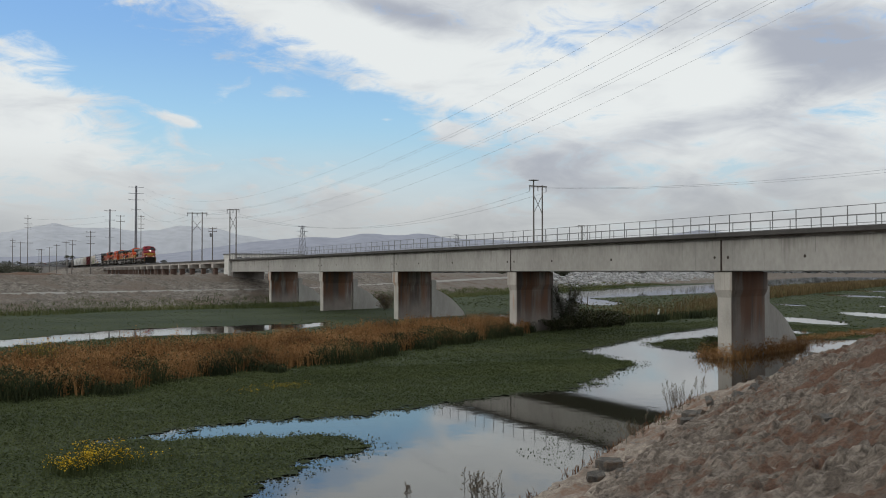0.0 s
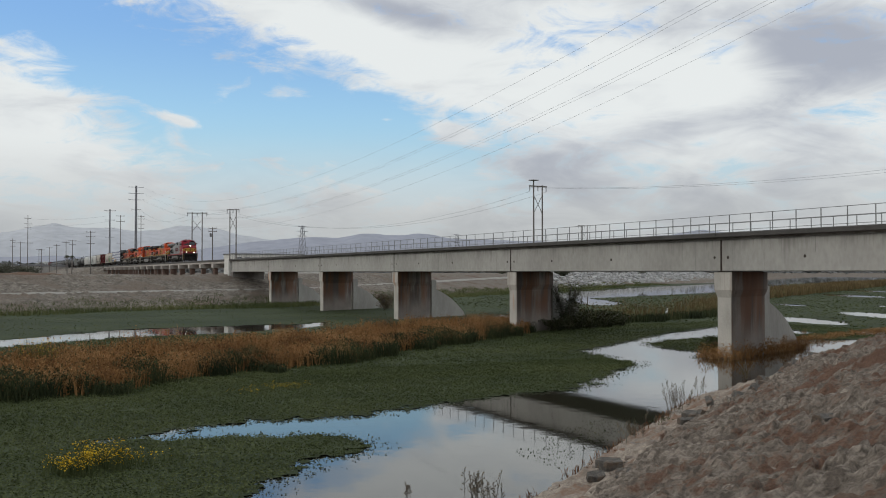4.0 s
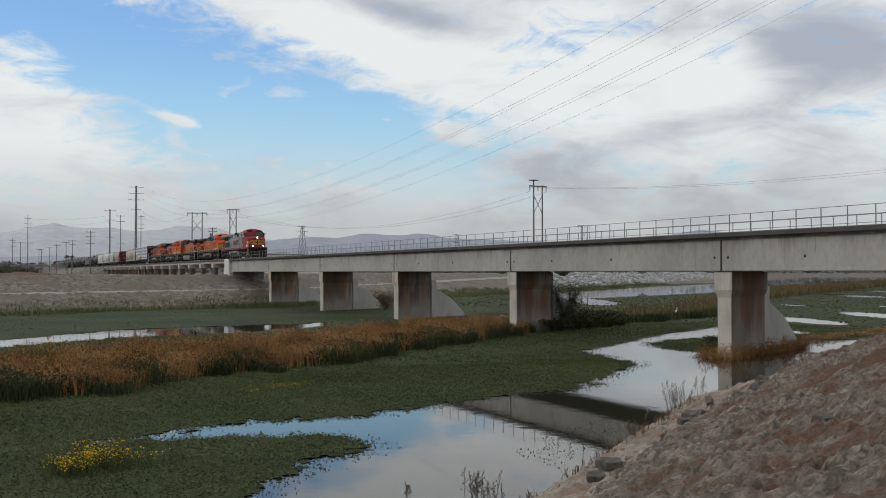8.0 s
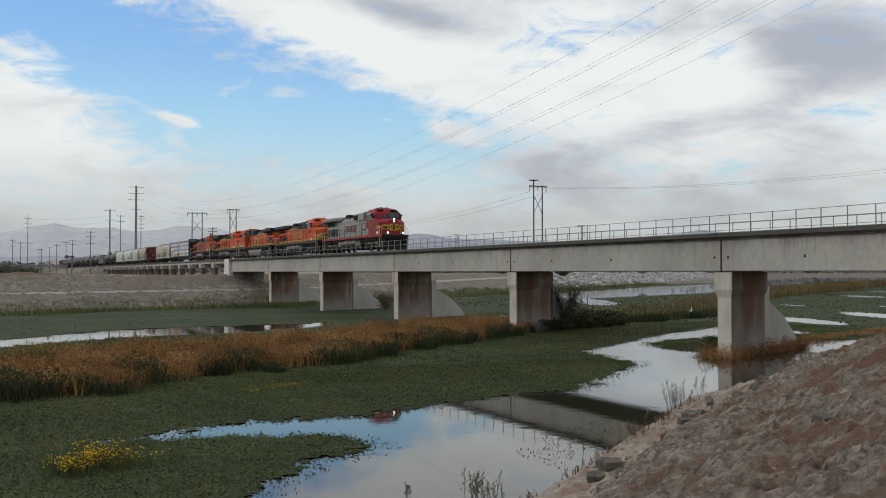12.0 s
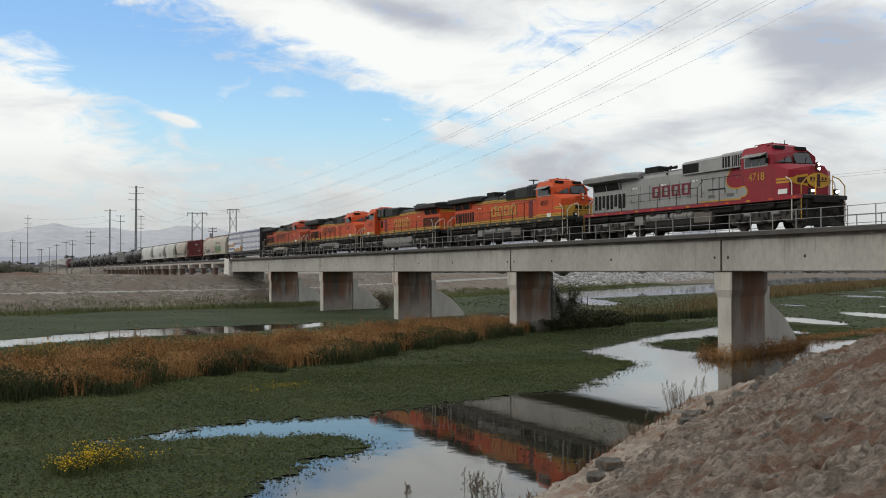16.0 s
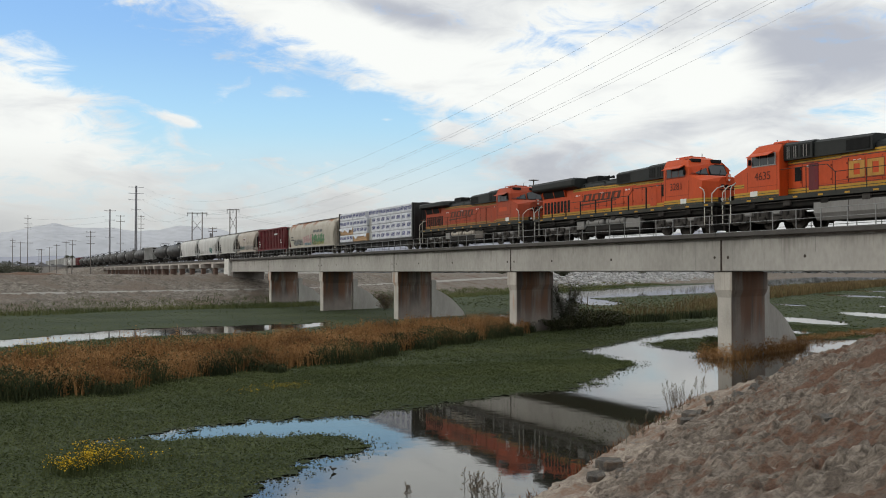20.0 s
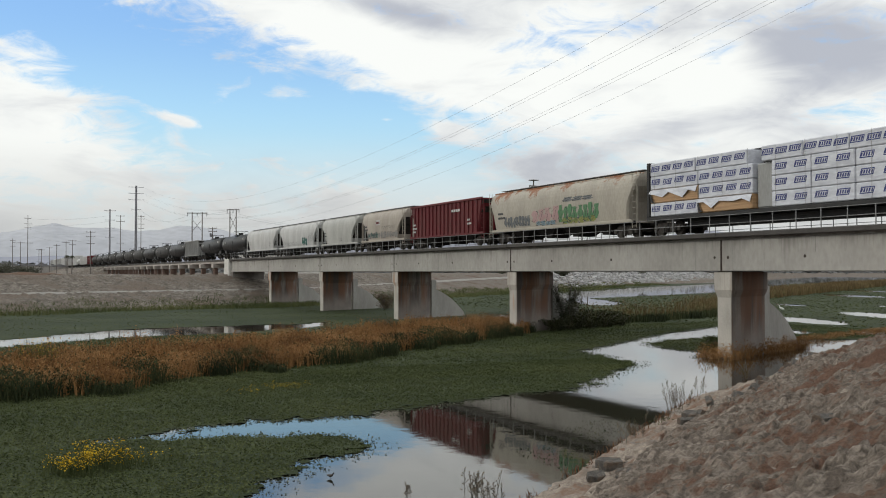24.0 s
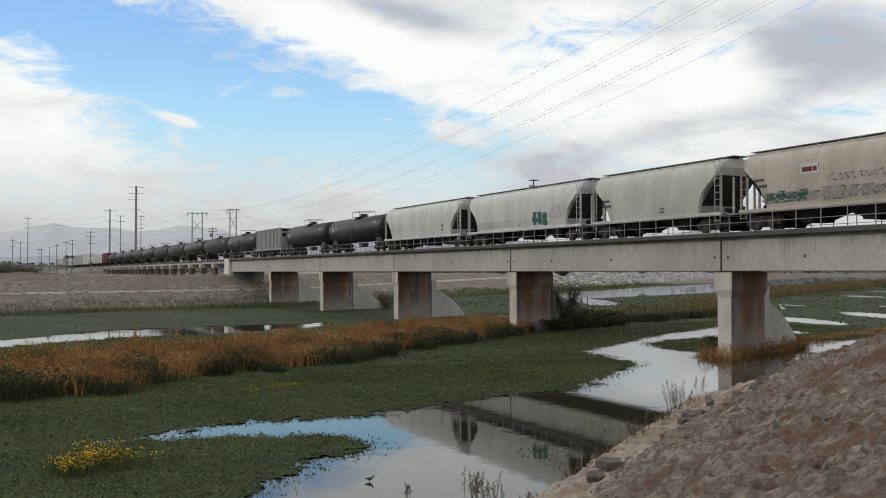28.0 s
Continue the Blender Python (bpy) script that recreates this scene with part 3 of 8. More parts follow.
def track():
    """Rails on timber sleepers, from the near bank to the far distance."""
    t = thing("railway_track", "steel rails on dark timber sleepers", "railway track", kind="structure")
    for y in (TRACK_Y - 0.75, TRACK_Y + 0.75):
        for k in range(10):
            a, b = 14 - 120 * k, 14 - 120 * (k + 1)
            part("rail", Shape().box(b, a, y - 0.036, y + 0.036, 6.87, RAIL_Z, 0.01), "dark_steel", t)
    tie = Shape().box(-0.12, 0.12, -1.3, 1.3, 6.68, 6.868).mesh("sleeper", "timber")
    for k in range(290):
        part("sleeper", tie, None, t, at=(4 - 0.62 * k, TRACK_Y, 0))
    rest = Shape()
    for k in range(1300):
        x = 4 - 0.62 * (290 + k)
        rest.box(x - 0.12, x + 0.12, TRACK_Y - 1.3, TRACK_Y + 1.3, 6.68, 6.868)
    tagged(part("far_sleepers", rest, "timber", t), kind="stuff")


track()
bank = Shape()
xe = JOINTS[-1] - 3.2 - 199
bank.loft([[(x, TRACK_Y - 3 - 13 * k, 3.9), (x, TRACK_Y - 3.0, 3.95 + 2.7 * k), (x, TRACK_Y + 3.0, 3.95 + 2.7 * k), (x, TRACK_Y + 3 + 13 * k, 3.9)] for x, k in ((xe + 7, 0.05), (xe + 3, 0.55), (xe, 1.0), *((x, 1.0) for x in np.linspace(xe - 10, -1150, 30)))])
single("embankment", bank, "far_crust", "grey gravel railway embankment on the plain", "embankment", kind="structure")
nb = Shape().loft([[(x, TRACK_Y - 3.2 - w, 3.0), (x, TRACK_Y - 3.0, 6.67), (x, TRACK_Y + 3.0, 6.67), (x, TRACK_Y + 3.2 + w, 3.0)] for x, w in ((JOINTS[0] + 0.1, 3), (60, 5), (200, 6))])
single("near_embankment", nb, "ballast", "ballast railway embankment on the near bank", "embankment", kind="structure")


# ---- hills far off ----
def hills():
    def ridge(dist, az0, az1, heights, seed, name, mat):
        n = 160
        az = np.linspace(az0, az1, n)
        h = np.interp(np.linspace(0, 1, n), np.linspace(0, 1, len(heights)), heights)
        h = h * (1 + 0.04 * wave(az * 60, az * 0, 6.0, seed) + 0.012 * wave(az * 60, az * 0, 1.8, seed + 1))
        v = []
        for k, r in ((0, 0.0), (0.6, 0.35), (1.0, 1.0), (0.4, 1.4)):
            d = dist * (1 + 0.12 * r)
            bump = 1 + 0.005 * wave(az * 90, az * 0 + r * 3, 3.0, seed + 2) * (k < 1)
            v.append(np.stack([-np.cos(az) * d, np.sin(az) * d, 3 + (h - 3) * k * bump], -1))
        V = np.concatenate(v)
        i = np.arange(4 * n).reshape(4, n)
        F = np.stack([i[:-1, :-1], i[1:, :-1], i[1:, 1:], i[:-1, 1:]], -1).reshape(-1, 4)
        me = soup(name, V, F, M[mat])
        me.polygons.foreach_set("use_smooth", [True] * len(me.polygons))
        tagged(new(name, me), "hazy blue-grey mountain ridge far away", "mountains", kind="structure")
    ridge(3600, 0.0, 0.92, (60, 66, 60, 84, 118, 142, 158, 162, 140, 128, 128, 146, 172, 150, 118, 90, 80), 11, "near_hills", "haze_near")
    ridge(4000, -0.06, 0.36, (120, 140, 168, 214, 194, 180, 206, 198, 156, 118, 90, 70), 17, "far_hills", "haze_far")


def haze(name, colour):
    """A distant ridge, with the thick haze before it painted into its colour."""
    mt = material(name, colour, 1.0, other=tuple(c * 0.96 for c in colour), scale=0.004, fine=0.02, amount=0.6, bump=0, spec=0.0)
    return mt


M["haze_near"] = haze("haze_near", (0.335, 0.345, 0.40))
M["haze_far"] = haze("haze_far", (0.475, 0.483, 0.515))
hills()


# ---- the green river bed: mats, reeds, grass ----
def inside(px, py, poly):
    r = np.zeros(px.shape, bool)
    n = len(poly)
    for i in range(n):
        (ax, ay), (bx, by) = poly[i], poly[(i + 1) % n]
        if ay == by:
            continue
        hit = ((ay > py) != (by > py)) & (px < (bx - ax) * (py - ay) / (by - ay) + ax)
        r ^= hit
    return r


POOL = [(-29.4, 2.6), (-31.2, 7.3), (-31.2, 11.5), (-32.8, 15.4), (-34.1, 19.2), (-34.4, 21.6), (-40.7, 28.2), (-42.6, 30.5), (-50.7, 32.1),
        (-54.5, 37.1), (-60.5, 44.6), (-68.7, 57.9), (-74, 64), (-66, 62), (-57, 53), (-52.5, 50), (-51.2, 58), (-58, 76), (-44, 70), (-20, 30), (0, 0), (-12, -30), (-21.5, -30), (-20, 0)]
ISLE_C = [(-33, -6), (-30.2, 0.3), (-29.0, 3.2), (-28.6, 6.3), (-27.4, 9.0), (-25.3, 9.6), (-24.1, 7.6), (-22.4, 6.1), (-20.8, 4.9), (-19, 1), (-19, -6)]
ISLE_D = [(-53.5, 39.3), (-56.0, 42.8), (-57.2, 48.0), (-50, 46), (-46.5, 39.6), (-48.9, 38.1)]
STRIP = [(-70, -4), (-75.3, 0.8), (-85.2, 9.4), (-87.8, 21.8), (-87.0, 27), (-82, 24), (-77.0, 18), (-74.5, 8.5), (-68, 0.5), (-64, -4)]
FAR_WATER = [(-146, 90), (-160, 94), (-216, 134), (-330, 285), (-520, 560), (-470, 560), (-300, 290), (-185, 160)]
# smaller openings: middle, half width across the view and along it
SPOTS = [(-73.1, 72.4, 2.6, 8.0), (-60.2, 57.8, 1.5, 3.2), (-77.1, 88.0, 3.2, 11), (-145, 156, 3.8, 13), (-109, 105, 1.7, 5.5), (-54.8, 62.5, 2.4, 3.6),
         (-176.8, 197, 3.2, 18), (-91.6, 49.3, 0.9, 6.0), (-85.2, 26.4, 1.0, 5.0), (-138, 89, 4.2, 22), (-118, 140, 2.0, 9), (-96, 112, 1.6, 6)]


def wet(x, y):
    """True where open water shows between the plants."""
    wx = x + 0.35 * wave(x, y, 2.2, 21) + 0.18 * wave(x, y, 0.8, 22)
    wy = y + 0.35 * wave(x, y, 2.4, 23) + 0.18 * wave(x, y, 0.7, 24)
    w = inside(wx, wy, POOL) & ~inside(wx, wy, ISLE_C) & ~inside(wx, wy, ISLE_D)
    w |= inside(wx, wy, STRIP) | inside(wx, wy, FAR_WATER)
    for cx, cy, a, b in SPOTS:
        u, v = (wx - cx) * 0.417 + (wy - cy) * 0.909, -(wx - cx) * 0.909 + (wy - cy) * 0.417
        w |= (u / a) ** 2 + (v / b) ** 2 < 1
    return w


def on_bed(x, y):
    q = cross(x, y)
    return (q < near_edge(y) - 0.1) & (q > far_edge(y) - 1.5)


def scatter(n, x0, x1, y0, y1, keep):
    x, y = RNG.uniform(x0, x1, n), RNG.uniform(y0, y1, n)
    k = keep(x, y)
    return x[k], y[k]


def mat_sheet(name, x0, x1, y0, y1, step, skip=None):
    xs, ys = np.arange(x0, x1, step), np.arange(y0, y1, step)
    X, Y = np.meshgrid(xs, ys, indexing="ij")
    J = step * 0.3
    Xj, Yj = X + J * wave(X, Y, step * 3, 31), Y + J * wave(X, Y, step * 3, 32)
    Z = 0.018 + 0.014 * wave(X, Y, 1.6, 33) + 0.012 * wave(X, Y, 0.6, 34)
    Z = np.maximum(Z, 0.006)
    cx, cy = X[:-1, :-1] + step / 2, Y[:-1, :-1] + step / 2
    keep = on_bed(cx, cy) & ~wet(cx, cy)
    if skip is not None:
        keep &= ~skip(cx, cy)
    i = np.arange(X.size).reshape(X.shape)
    F = np.stack([i[:-1, :-1], i[1:, :-1], i[1:, 1:], i[:-1, 1:]], -1)[keep]
    used, inv = np.unique(F, return_inverse=True)
    V = np.stack([Xj, Yj, Z], -1).reshape(-1, 3)[used]
    me = soup(name, V, inv.reshape(-1, 4), M["mat"])
    me.polygons.foreach_set("use_smooth", [True] * len(me.polygons))
    return tagged(new(name, me), "low dark green mat of water plants", "water plants", kind="stuff")


def blades(name, x, y, z, h, w, lean, mat, label, category, kind="stuff"):
    """Many tapering blades, each bent to a side; h, w: pairs of least and most."""
    n = len(x)
    hh, ww = RNG.uniform(h[0], h[1], n), RNG.uniform(w[0], w[1], n)
    a, b = RNG.uniform(0, 6.283, n), RNG.uniform(0, 6.283, n)
    ln = RNG.uniform(0.2, 1.0, n) * lean * hh
    dx, dy = np.cos(a) * ww / 2, np.sin(a) * ww / 2
    ex, ey = np.cos(b) * ln, np.sin(b) * ln
    V = np.empty((n, 5, 3))
    V[:, 0] = np.stack([x - dx, y - dy, z], -1)
    V[:, 1] = np.stack([x + dx, y + dy, z], -1)
    V[:, 2] = np.stack([x + dx * 0.9 + ex * 0.35, y + dy * 0.9 + ey * 0.35, z + hh * 0.6], -1)
    V[:, 3] = np.stack([x - dx * 0.9 + ex * 0.35, y - dy * 0.9 + ey * 0.35, z + hh * 0.6], -1)
    V[:, 4] = np.stack([x + ex, y + ey, z + hh], -1)
    o = (np.arange(n) * 5)[:, None]
    F = np.concatenate([o + np.array([[0, 1, 2]]), o + np.array([[0, 2, 3]]), o + np.array([[3, 2, 4]])])
    return tagged(new(name, soup(name, V.reshape(-1, 3), F, mat)), label, category, kind=kind)


def leaflets(x, y, z, size, flat, small=False):
    """Vertices and faces of rhombic leaves at random turns; the small ones are triangles."""
    n = len(x)
    s = RNG.uniform(size[0], size[1], n)[:, None]
    d = RNG.normal(size=(n, 3)) * (1, 1, flat)
    d /= np.linalg.norm(d, axis=1)[:, None]
    e = np.cross(d, RNG.normal(size=(n, 3)))
    e /= np.linalg.norm(e, axis=1)[:, None]
    P = np.stack([x, y, z], -1)
    if small:
        V = np.stack([P - d * s * 0.5 - e * s * 0.3, P - d * s * 0.5 + e * s * 0.3, P + d * s * 0.5], 1)
        return V.reshape(-1, 3), np.arange(n * 3).reshape(-1, 3)
    V = np.stack([P - d * s * 0.5, P + e * s * 0.28, P + d * s * 0.5, P - e * s * 0.28], 1)
    return V.reshape(-1, 3), np.arange(n * 4).reshape(-1, 4)


M["mat"] = leaf_material("water_plants", (0.034, 0.044, 0.021), (0.050, 0.062, 0.029), (0.074, 0.086, 0.040), 0.12)
M["mat_leaf"] = leaf_material("mat_leaves", (0.055, 0.068, 0.029), (0.080, 0.096, 0.040), (0.122, 0.134, 0.060), 0.16)
# paler than the mat leaves: the sky's glint on wet leaves is in the colour
M["loose_leaf"] = leaf_material("wet_sheen_floating_leaves", (0.075, 0.085, 0.055), (0.13, 0.14, 0.10), (0.22, 0.22, 0.17), 0.5)
M["reed"] = leaf_material("autumn_reeds", (0.135, 0.070, 0.031), (0.285, 0.150, 0.061), (0.43, 0.26, 0.12), 0.22)
M["far_reed"] = leaf_material("muted_reeds", (0.090, 0.066, 0.034), (0.155, 0.112, 0.055), (0.235, 0.178, 0.092), 0.12)
M["sedge"] = leaf_material("dark_sedge", (0.022, 0.028, 0.015), (0.044, 0.054, 0.025), (0.095, 0.098, 0.045), 0.25)
M["grass"] = leaf_material("bank_grass", (0.055, 0.070, 0.027), (0.100, 0.114, 0.046), (0.17, 0.165, 0.076), 0.08)
M["flower"] = leaf_material("yellow_flowers", (0.45, 0.27, 0.01), (0.62, 0.40, 0.02), (0.70, 0.50, 0.05), 1.0)
M["bush"] = leaf_material("bush_leaves", (0.026, 0.030, 0.017), (0.055, 0.058, 0.030), (0.105, 0.098, 0.055), 0.6)
M["bush_grey"] = leaf_material("dusty_bush_leaves", (0.045, 0.050, 0.036), (0.085, 0.088, 0.062), (0.15, 0.145, 0.11), 0.6)
M["straw"] = leaf_material("dry_weeds", (0.10, 0.075, 0.05), (0.17, 0.13, 0.09), (0.26, 0.21, 0.15), 1.0)

mat_sheet("plant_mat", -62, -15, -14, 66, 0.22)
mat_sheet("far_plant_mat", -330, -15, -40, 330, 0.85, lambda x, y: (x > -62) & (x < -15) & (y > -14) & (y < 66))


def line_at(y, pts):
    return np.interp(y, [p[1] for p in pts], [p[0] for p in pts])


BELT_FRONT = [(-38.0, -14), (-39.7, 0.4), (-40.6, 4.4), (-45.1, 8.6), (-47.0, 13.0), (-49.7, 18.1), (-54.1, 21.7), (-58.8, 27.7), (-64.3, 34.8), (-71.0, 42.2)]
BELT_BACK = [(-48, -14), (-50.2, 0.5), (-54.4, 6.0), (-56.3, 12.1), (-62.3, 20.3), (-69.7, 28.0), (-73.6, 37.2), (-75.5, 42.2)]
BELT2_FRONT = [(-74.5, 46), (-77.5, 55), (-85, 71), (-103, 92), (-135, 125), (-229, 258), (-330, 420)]


def river_plants():
    def green(x, y):
        return on_bed(x, y) & ~wet(x, y)
    # leaves over the mats: dense close by, larger and sparser far off
    V, F, n = [], [], 0
    for count, box, size, top, flat in ((430000, (-46, -17, -8, 32), (0.032, 0.08), 0.13, 0.28), (260000, (-75, -40, -8, 66), (0.045, 0.11), 0.15, 0.28),
                                  (40000, (-150, -50, -14, 130), (0.07, 0.16), 0.05, 0.06), (80000, (-260, -60, 60, 330), (0.15, 0.35), 0.06, 0.06)):
        x, y = scatter(count, *box, green)
        z = 0.03 + RNG.uniform(0, 1, len(x)) ** 2 * top * (0.6 + 0.5 * wave(x, y, 3.0, 41))
        v, f = leaflets(x, y, z, size, flat, True)
        V.append(v), F.append(f + n)
        n += len(v)
    me = soup("mat_leaves", np.concatenate(V), np.concatenate(F), M["mat_leaf"])
    tagged(new("mat_leaves", me), "small green leaves of floating water plants", "water plants", kind="stuff")

    # ragged leaves drifting off the edges of the mats
    def fringe(x, y):
        g = on_bed(x, y) & wet(x, y)
        near = np.zeros_like(g)
        for a in range(6):
            r = 0.05 + 1.0 * RNG.uniform(0, 1, len(x)) ** 1.6
            near |= ~wet(x + r * math.cos(a * 1.047), y + r * math.sin(a * 1.047))
        return g & near & (RNG.uniform(0, 1, len(x)) < 0.7)
    x, y = scatter(420000, -60, -17, -8, 62, fringe)
    v, f = leaflets(x, y, 0.008 + RNG.uniform(0, 0.012, len(x)), (0.03, 0.075), 0.06, True)
    tagged(new("loose_leaves", soup("loose_leaves", v, f, M["loose_leaf"])), "loose floating leaves at the edge of the plants", "water plants", kind="stuff")

    # the tall autumn belt and its dark green foot
    def belt(x, y):
        a = line_at(y, BELT_FRONT) + 0.5 * wave(x, y, 3, 51)
        b = line_at(y, BELT_BACK) + 0.8 * wave(x, y, 5, 52)
        return (x < a) & (x > b) & (y < 41.5 + wave(x, y, 3, 50))
    x, y = scatter(110000, -78, -37, -13, 43, belt)
    k = (x - line_at(y, BELT_BACK)) / (line_at(y, BELT_FRONT) - line_at(y, BELT_BACK))
    tall = np.clip(1.12 + 0.3 * wave(x, y, 4.5, 53) + 0.26 * wave(x, y, 1.5, 54), 0.5, 1.8) * (1.05 - 0.35 * np.clip(k, 0, 1))
    for lo, hi in ((0.0, 0.85), (0.85, 1.05), (1.05, 1.2), (1.2, 2.0)):
        s = (tall >= lo) & (tall < hi)
        m = (lo if lo else 0.6) + 0.06
        blades("reed_belt", x[s], y[s], np.full(s.sum(), 0.02), (m * 0.55, m * 1.18), (0.02, 0.06), 0.4, M["reed"], "dense belt of orange-brown autumn reeds and weeds", "reeds")

    # bushy heads and leaves that fill the belt
    x, y = scatter(800000, -78, -37, -13, 43, belt)
    k = np.clip((x - line_at(y, BELT_BACK)) / (line_at(y, BELT_FRONT) - line_at(y, BELT_BACK)), 0, 1)
    tall = np.clip(1.12 + 0.3 * wave(x, y, 4.5, 53) + 0.26 * wave(x, y, 1.5, 54), 0.5, 1.8) * (1.05 - 0.35 * k)
    u = RNG.uniform(0, 1, len(x))
    v, f = leaflets(x, y, 0.05 + tall * (1 - (1 - u) ** 1.6 * 0.9) * RNG.uniform(0.75, 1.05, len(x)), (0.045, 0.12), 1.0, True)
    green = RNG.uniform(0, 1, len(x)) < np.clip(0.12 + 0.25 * wave(x, y, 3.5, 64), 0.0, 0.6)
    three = v.reshape(-1, 3, 3)
    tagged(new("green_weeds", soup("green_weeds", three[green].reshape(-1, 3), np.arange(green.sum() * 3).reshape(-1, 3), M["sedge"])), "green leaves among the autumn weeds", "reeds", kind="stuff")
    v, f = three[~green].reshape(-1, 3), np.arange((~green).sum() * 3).reshape(-1, 3)
    tagged(new("reed_leaves", soup("reed_leaves", v, f, M["reed"])), "rusty brown leaves and seed heads of the weeds", "reeds", kind="stuff")

    def foot(x, y):
        a = line_at(y, BELT_FRONT) + 0.7 + 0.8 * wave(x, y, 4, 55)
        return (x < a) & (x > a - 2.2 - 2.2 * wave(x, y, 9, 56)) & (y < 44)
    x, y = scatter(300000, -76, -35, -13, 45, foot)
    t = np.clip(0.75 + 0.4 * wave(x, y, 5, 62), 0.25, 1.2)
    for lo, hi in ((0.0, 0.5), (0.5, 0.8), (0.8, 2.0)):
        s = (t >= lo) & (t < hi)
        m = max(lo, 0.3)
        blades("sedge", x[s], y[s], np.full(s.sum(), 0.02), (m * 0.6, m * 1.5), (0.015, 0.045), 0.7, M["sedge"], "dark green sedge at the foot of the reeds", "sedge")

    x, y = scatter(700000, -76, -35, -13, 45, foot)
    t = np.clip(0.75 + 0.4 * wave(x, y, 5, 62), 0.25, 1.2) * 1.15
    v, f = leaflets(x, y, t * RNG.uniform(0.05, 1.0, len(x)), (0.05, 0.13), 1.0, True)
    tagged(new("sedge_leaves", soup("sedge_leaves", v, f, M["sedge"])), "dark green leafy growth before the reeds", "sedge", kind="stuff")

    # the second belt, beyond the bridge
    def belt2(x, y):
        a = line_at(y, BELT2_FRONT) + 0.8 * wave(x, y, 6, 57)
        return (x < a) & (x > a - 7 - 2.5 * wave(x, y, 14, 58) - 0.05 * (y - 40))
    x, y = scatter(240000, -330, -70, 46, 400, belt2)
    far = y > 120
    for s, h, ww in ((~far, (0.6, 1.5), (0.04, 0.09)), (far, (0.8, 1.9), (0.12, 0.3))):
        blades("far_reed_belt", x[s], y[s], np.full(s.sum(), 0.02), h, ww, 0.35, M["far_reed"], "brown autumn reeds beyond the railway bridge", "reeds")
    x, y = scatter(1500000, -330, -70, 46, 400, belt2)
    n = len(x)
    up = RNG.uniform(0.0, 1.0, n)
    v, f = leaflets(x, y, 0.05 + 1.6 * up * np.clip(1.0 + 0.3 * wave(x, y, 5, 63), 0.5, 1.5), (0.07, 0.2), 1.0, True)
    front = line_at(y, BELT2_FRONT) - x
    low = up < np.clip(0.85 - 0.07 * front + 0.35 * wave(x, y, 7, 65) - 0.0022 * (y - 46), 0.05, 0.95)
    three = v.reshape(-1, 3, 3)
    tagged(new("far_green_weeds", soup("far_green_weeds", three[low].reshape(-1, 3), np.arange(low.sum() * 3).reshape(-1, 3), M["grass"])), "green growth below the reeds beyond the bridge", "reeds", kind="stuff")
    v, f = three[~low].reshape(-1, 3), np.arange((~low).sum() * 3).reshape(-1, 3)
    tagged(new("far_reed_leaves", soup("far_reed_leaves", v, f, M["far_reed"])), "brown leaves of the reeds beyond the bridge", "reeds", kind="stuff")
    x, y = scatter(60000, -110, -70, 44, 90, lambda x, y: (x < line_at(y, BELT2_FRONT) + 1.5 + 0.8 * wave(x, y, 4, 59)) & (x > line_at(y, BELT2_FRONT) - 1.5))
    blades("far_sedge", x, y, np.full(len(x), 0.02), (0.3, 0.9), (0.03, 0.08), 0.6, M["sedge"], "dark green sedge before the far reeds", "sedge")

    # grass along the foot of the far bank
    def toe(x, y):
        q = cross(x, y) - far_edge(y)
        return (q < 9 + 5 * wave(x, y, 22, 60)) & (q > -5 - 2 * wave(x, y, 9, 61))
    x, y = scatter(900000, -330, -115, -40, 230, toe)
    k = RNG.uniform(0, 1, len(x)) < 0.95
    x, y = x[k], y[k]
    z = np.maximum(ground_height(x, y), 0.0)
    blades("bank_grass", x, y, z, (0.2, 0.68), (0.03, 0.075), 1.1, M["grass"], "rough green and straw grass along the far bank", "grass")


river_plants()


def clump(name, at, spread, height, count, size, mat, label, category, stems=6, stem_mat="wood_pole"):
    """A bush: bent stems and many small leaves round them, uneven and open."""
    b = thing(name, label, category, at=at)
    sh = Shape()
    px, py, pz = [], [], []
    for k in range(stems):
        a, r = RNG.uniform(0, 6.28), spread * RNG.uniform(0.25, 1.0)
        h = height * RNG.uniform(0.6, 1.0)
        pts = [(0.1 * math.cos(a) * spread, 0.1 * math.sin(a) * spread, -0.1)]
        for u in (0.4, 0.75, 1.0):
            pts.append((math.cos(a) * r * u ** 1.3 + RNG.normal() * 0.05 * spread, math.sin(a) * r * u ** 1.3 + RNG.normal() * 0.05 * spread, h * u))
        sh.pipe(pts, 0.012 + 0.008 * height, 5)
        m = count // stems
        u = RNG.uniform(0.15, 1.05, m)
        seg = np.array(pts)
        cx = np.interp(u, (0, 0.4, 0.75, 1.0), seg[:, 0]) + RNG.normal(size=m) * spread * 0.16
        cy = np.interp(u, (0, 0.4, 0.75, 1.0), seg[:, 1]) + RNG.normal(size=m) * spread * 0.16
        cz = np.interp(u, (0, 0.4, 0.75, 1.0), seg[:, 2]) + RNG.normal(size=m) * height * 0.05
        px.append(cx), py.append(cy), pz.append(np.maximum(cz, 0.02))
    part("branchwork", sh, stem_mat, b)
    v, f = leaflets(np.concatenate(px), np.concatenate(py), np.concatenate(pz), size, 0.8)
    part("foliage", soup("foliage", v, f, M[mat]), None, b)
    return b


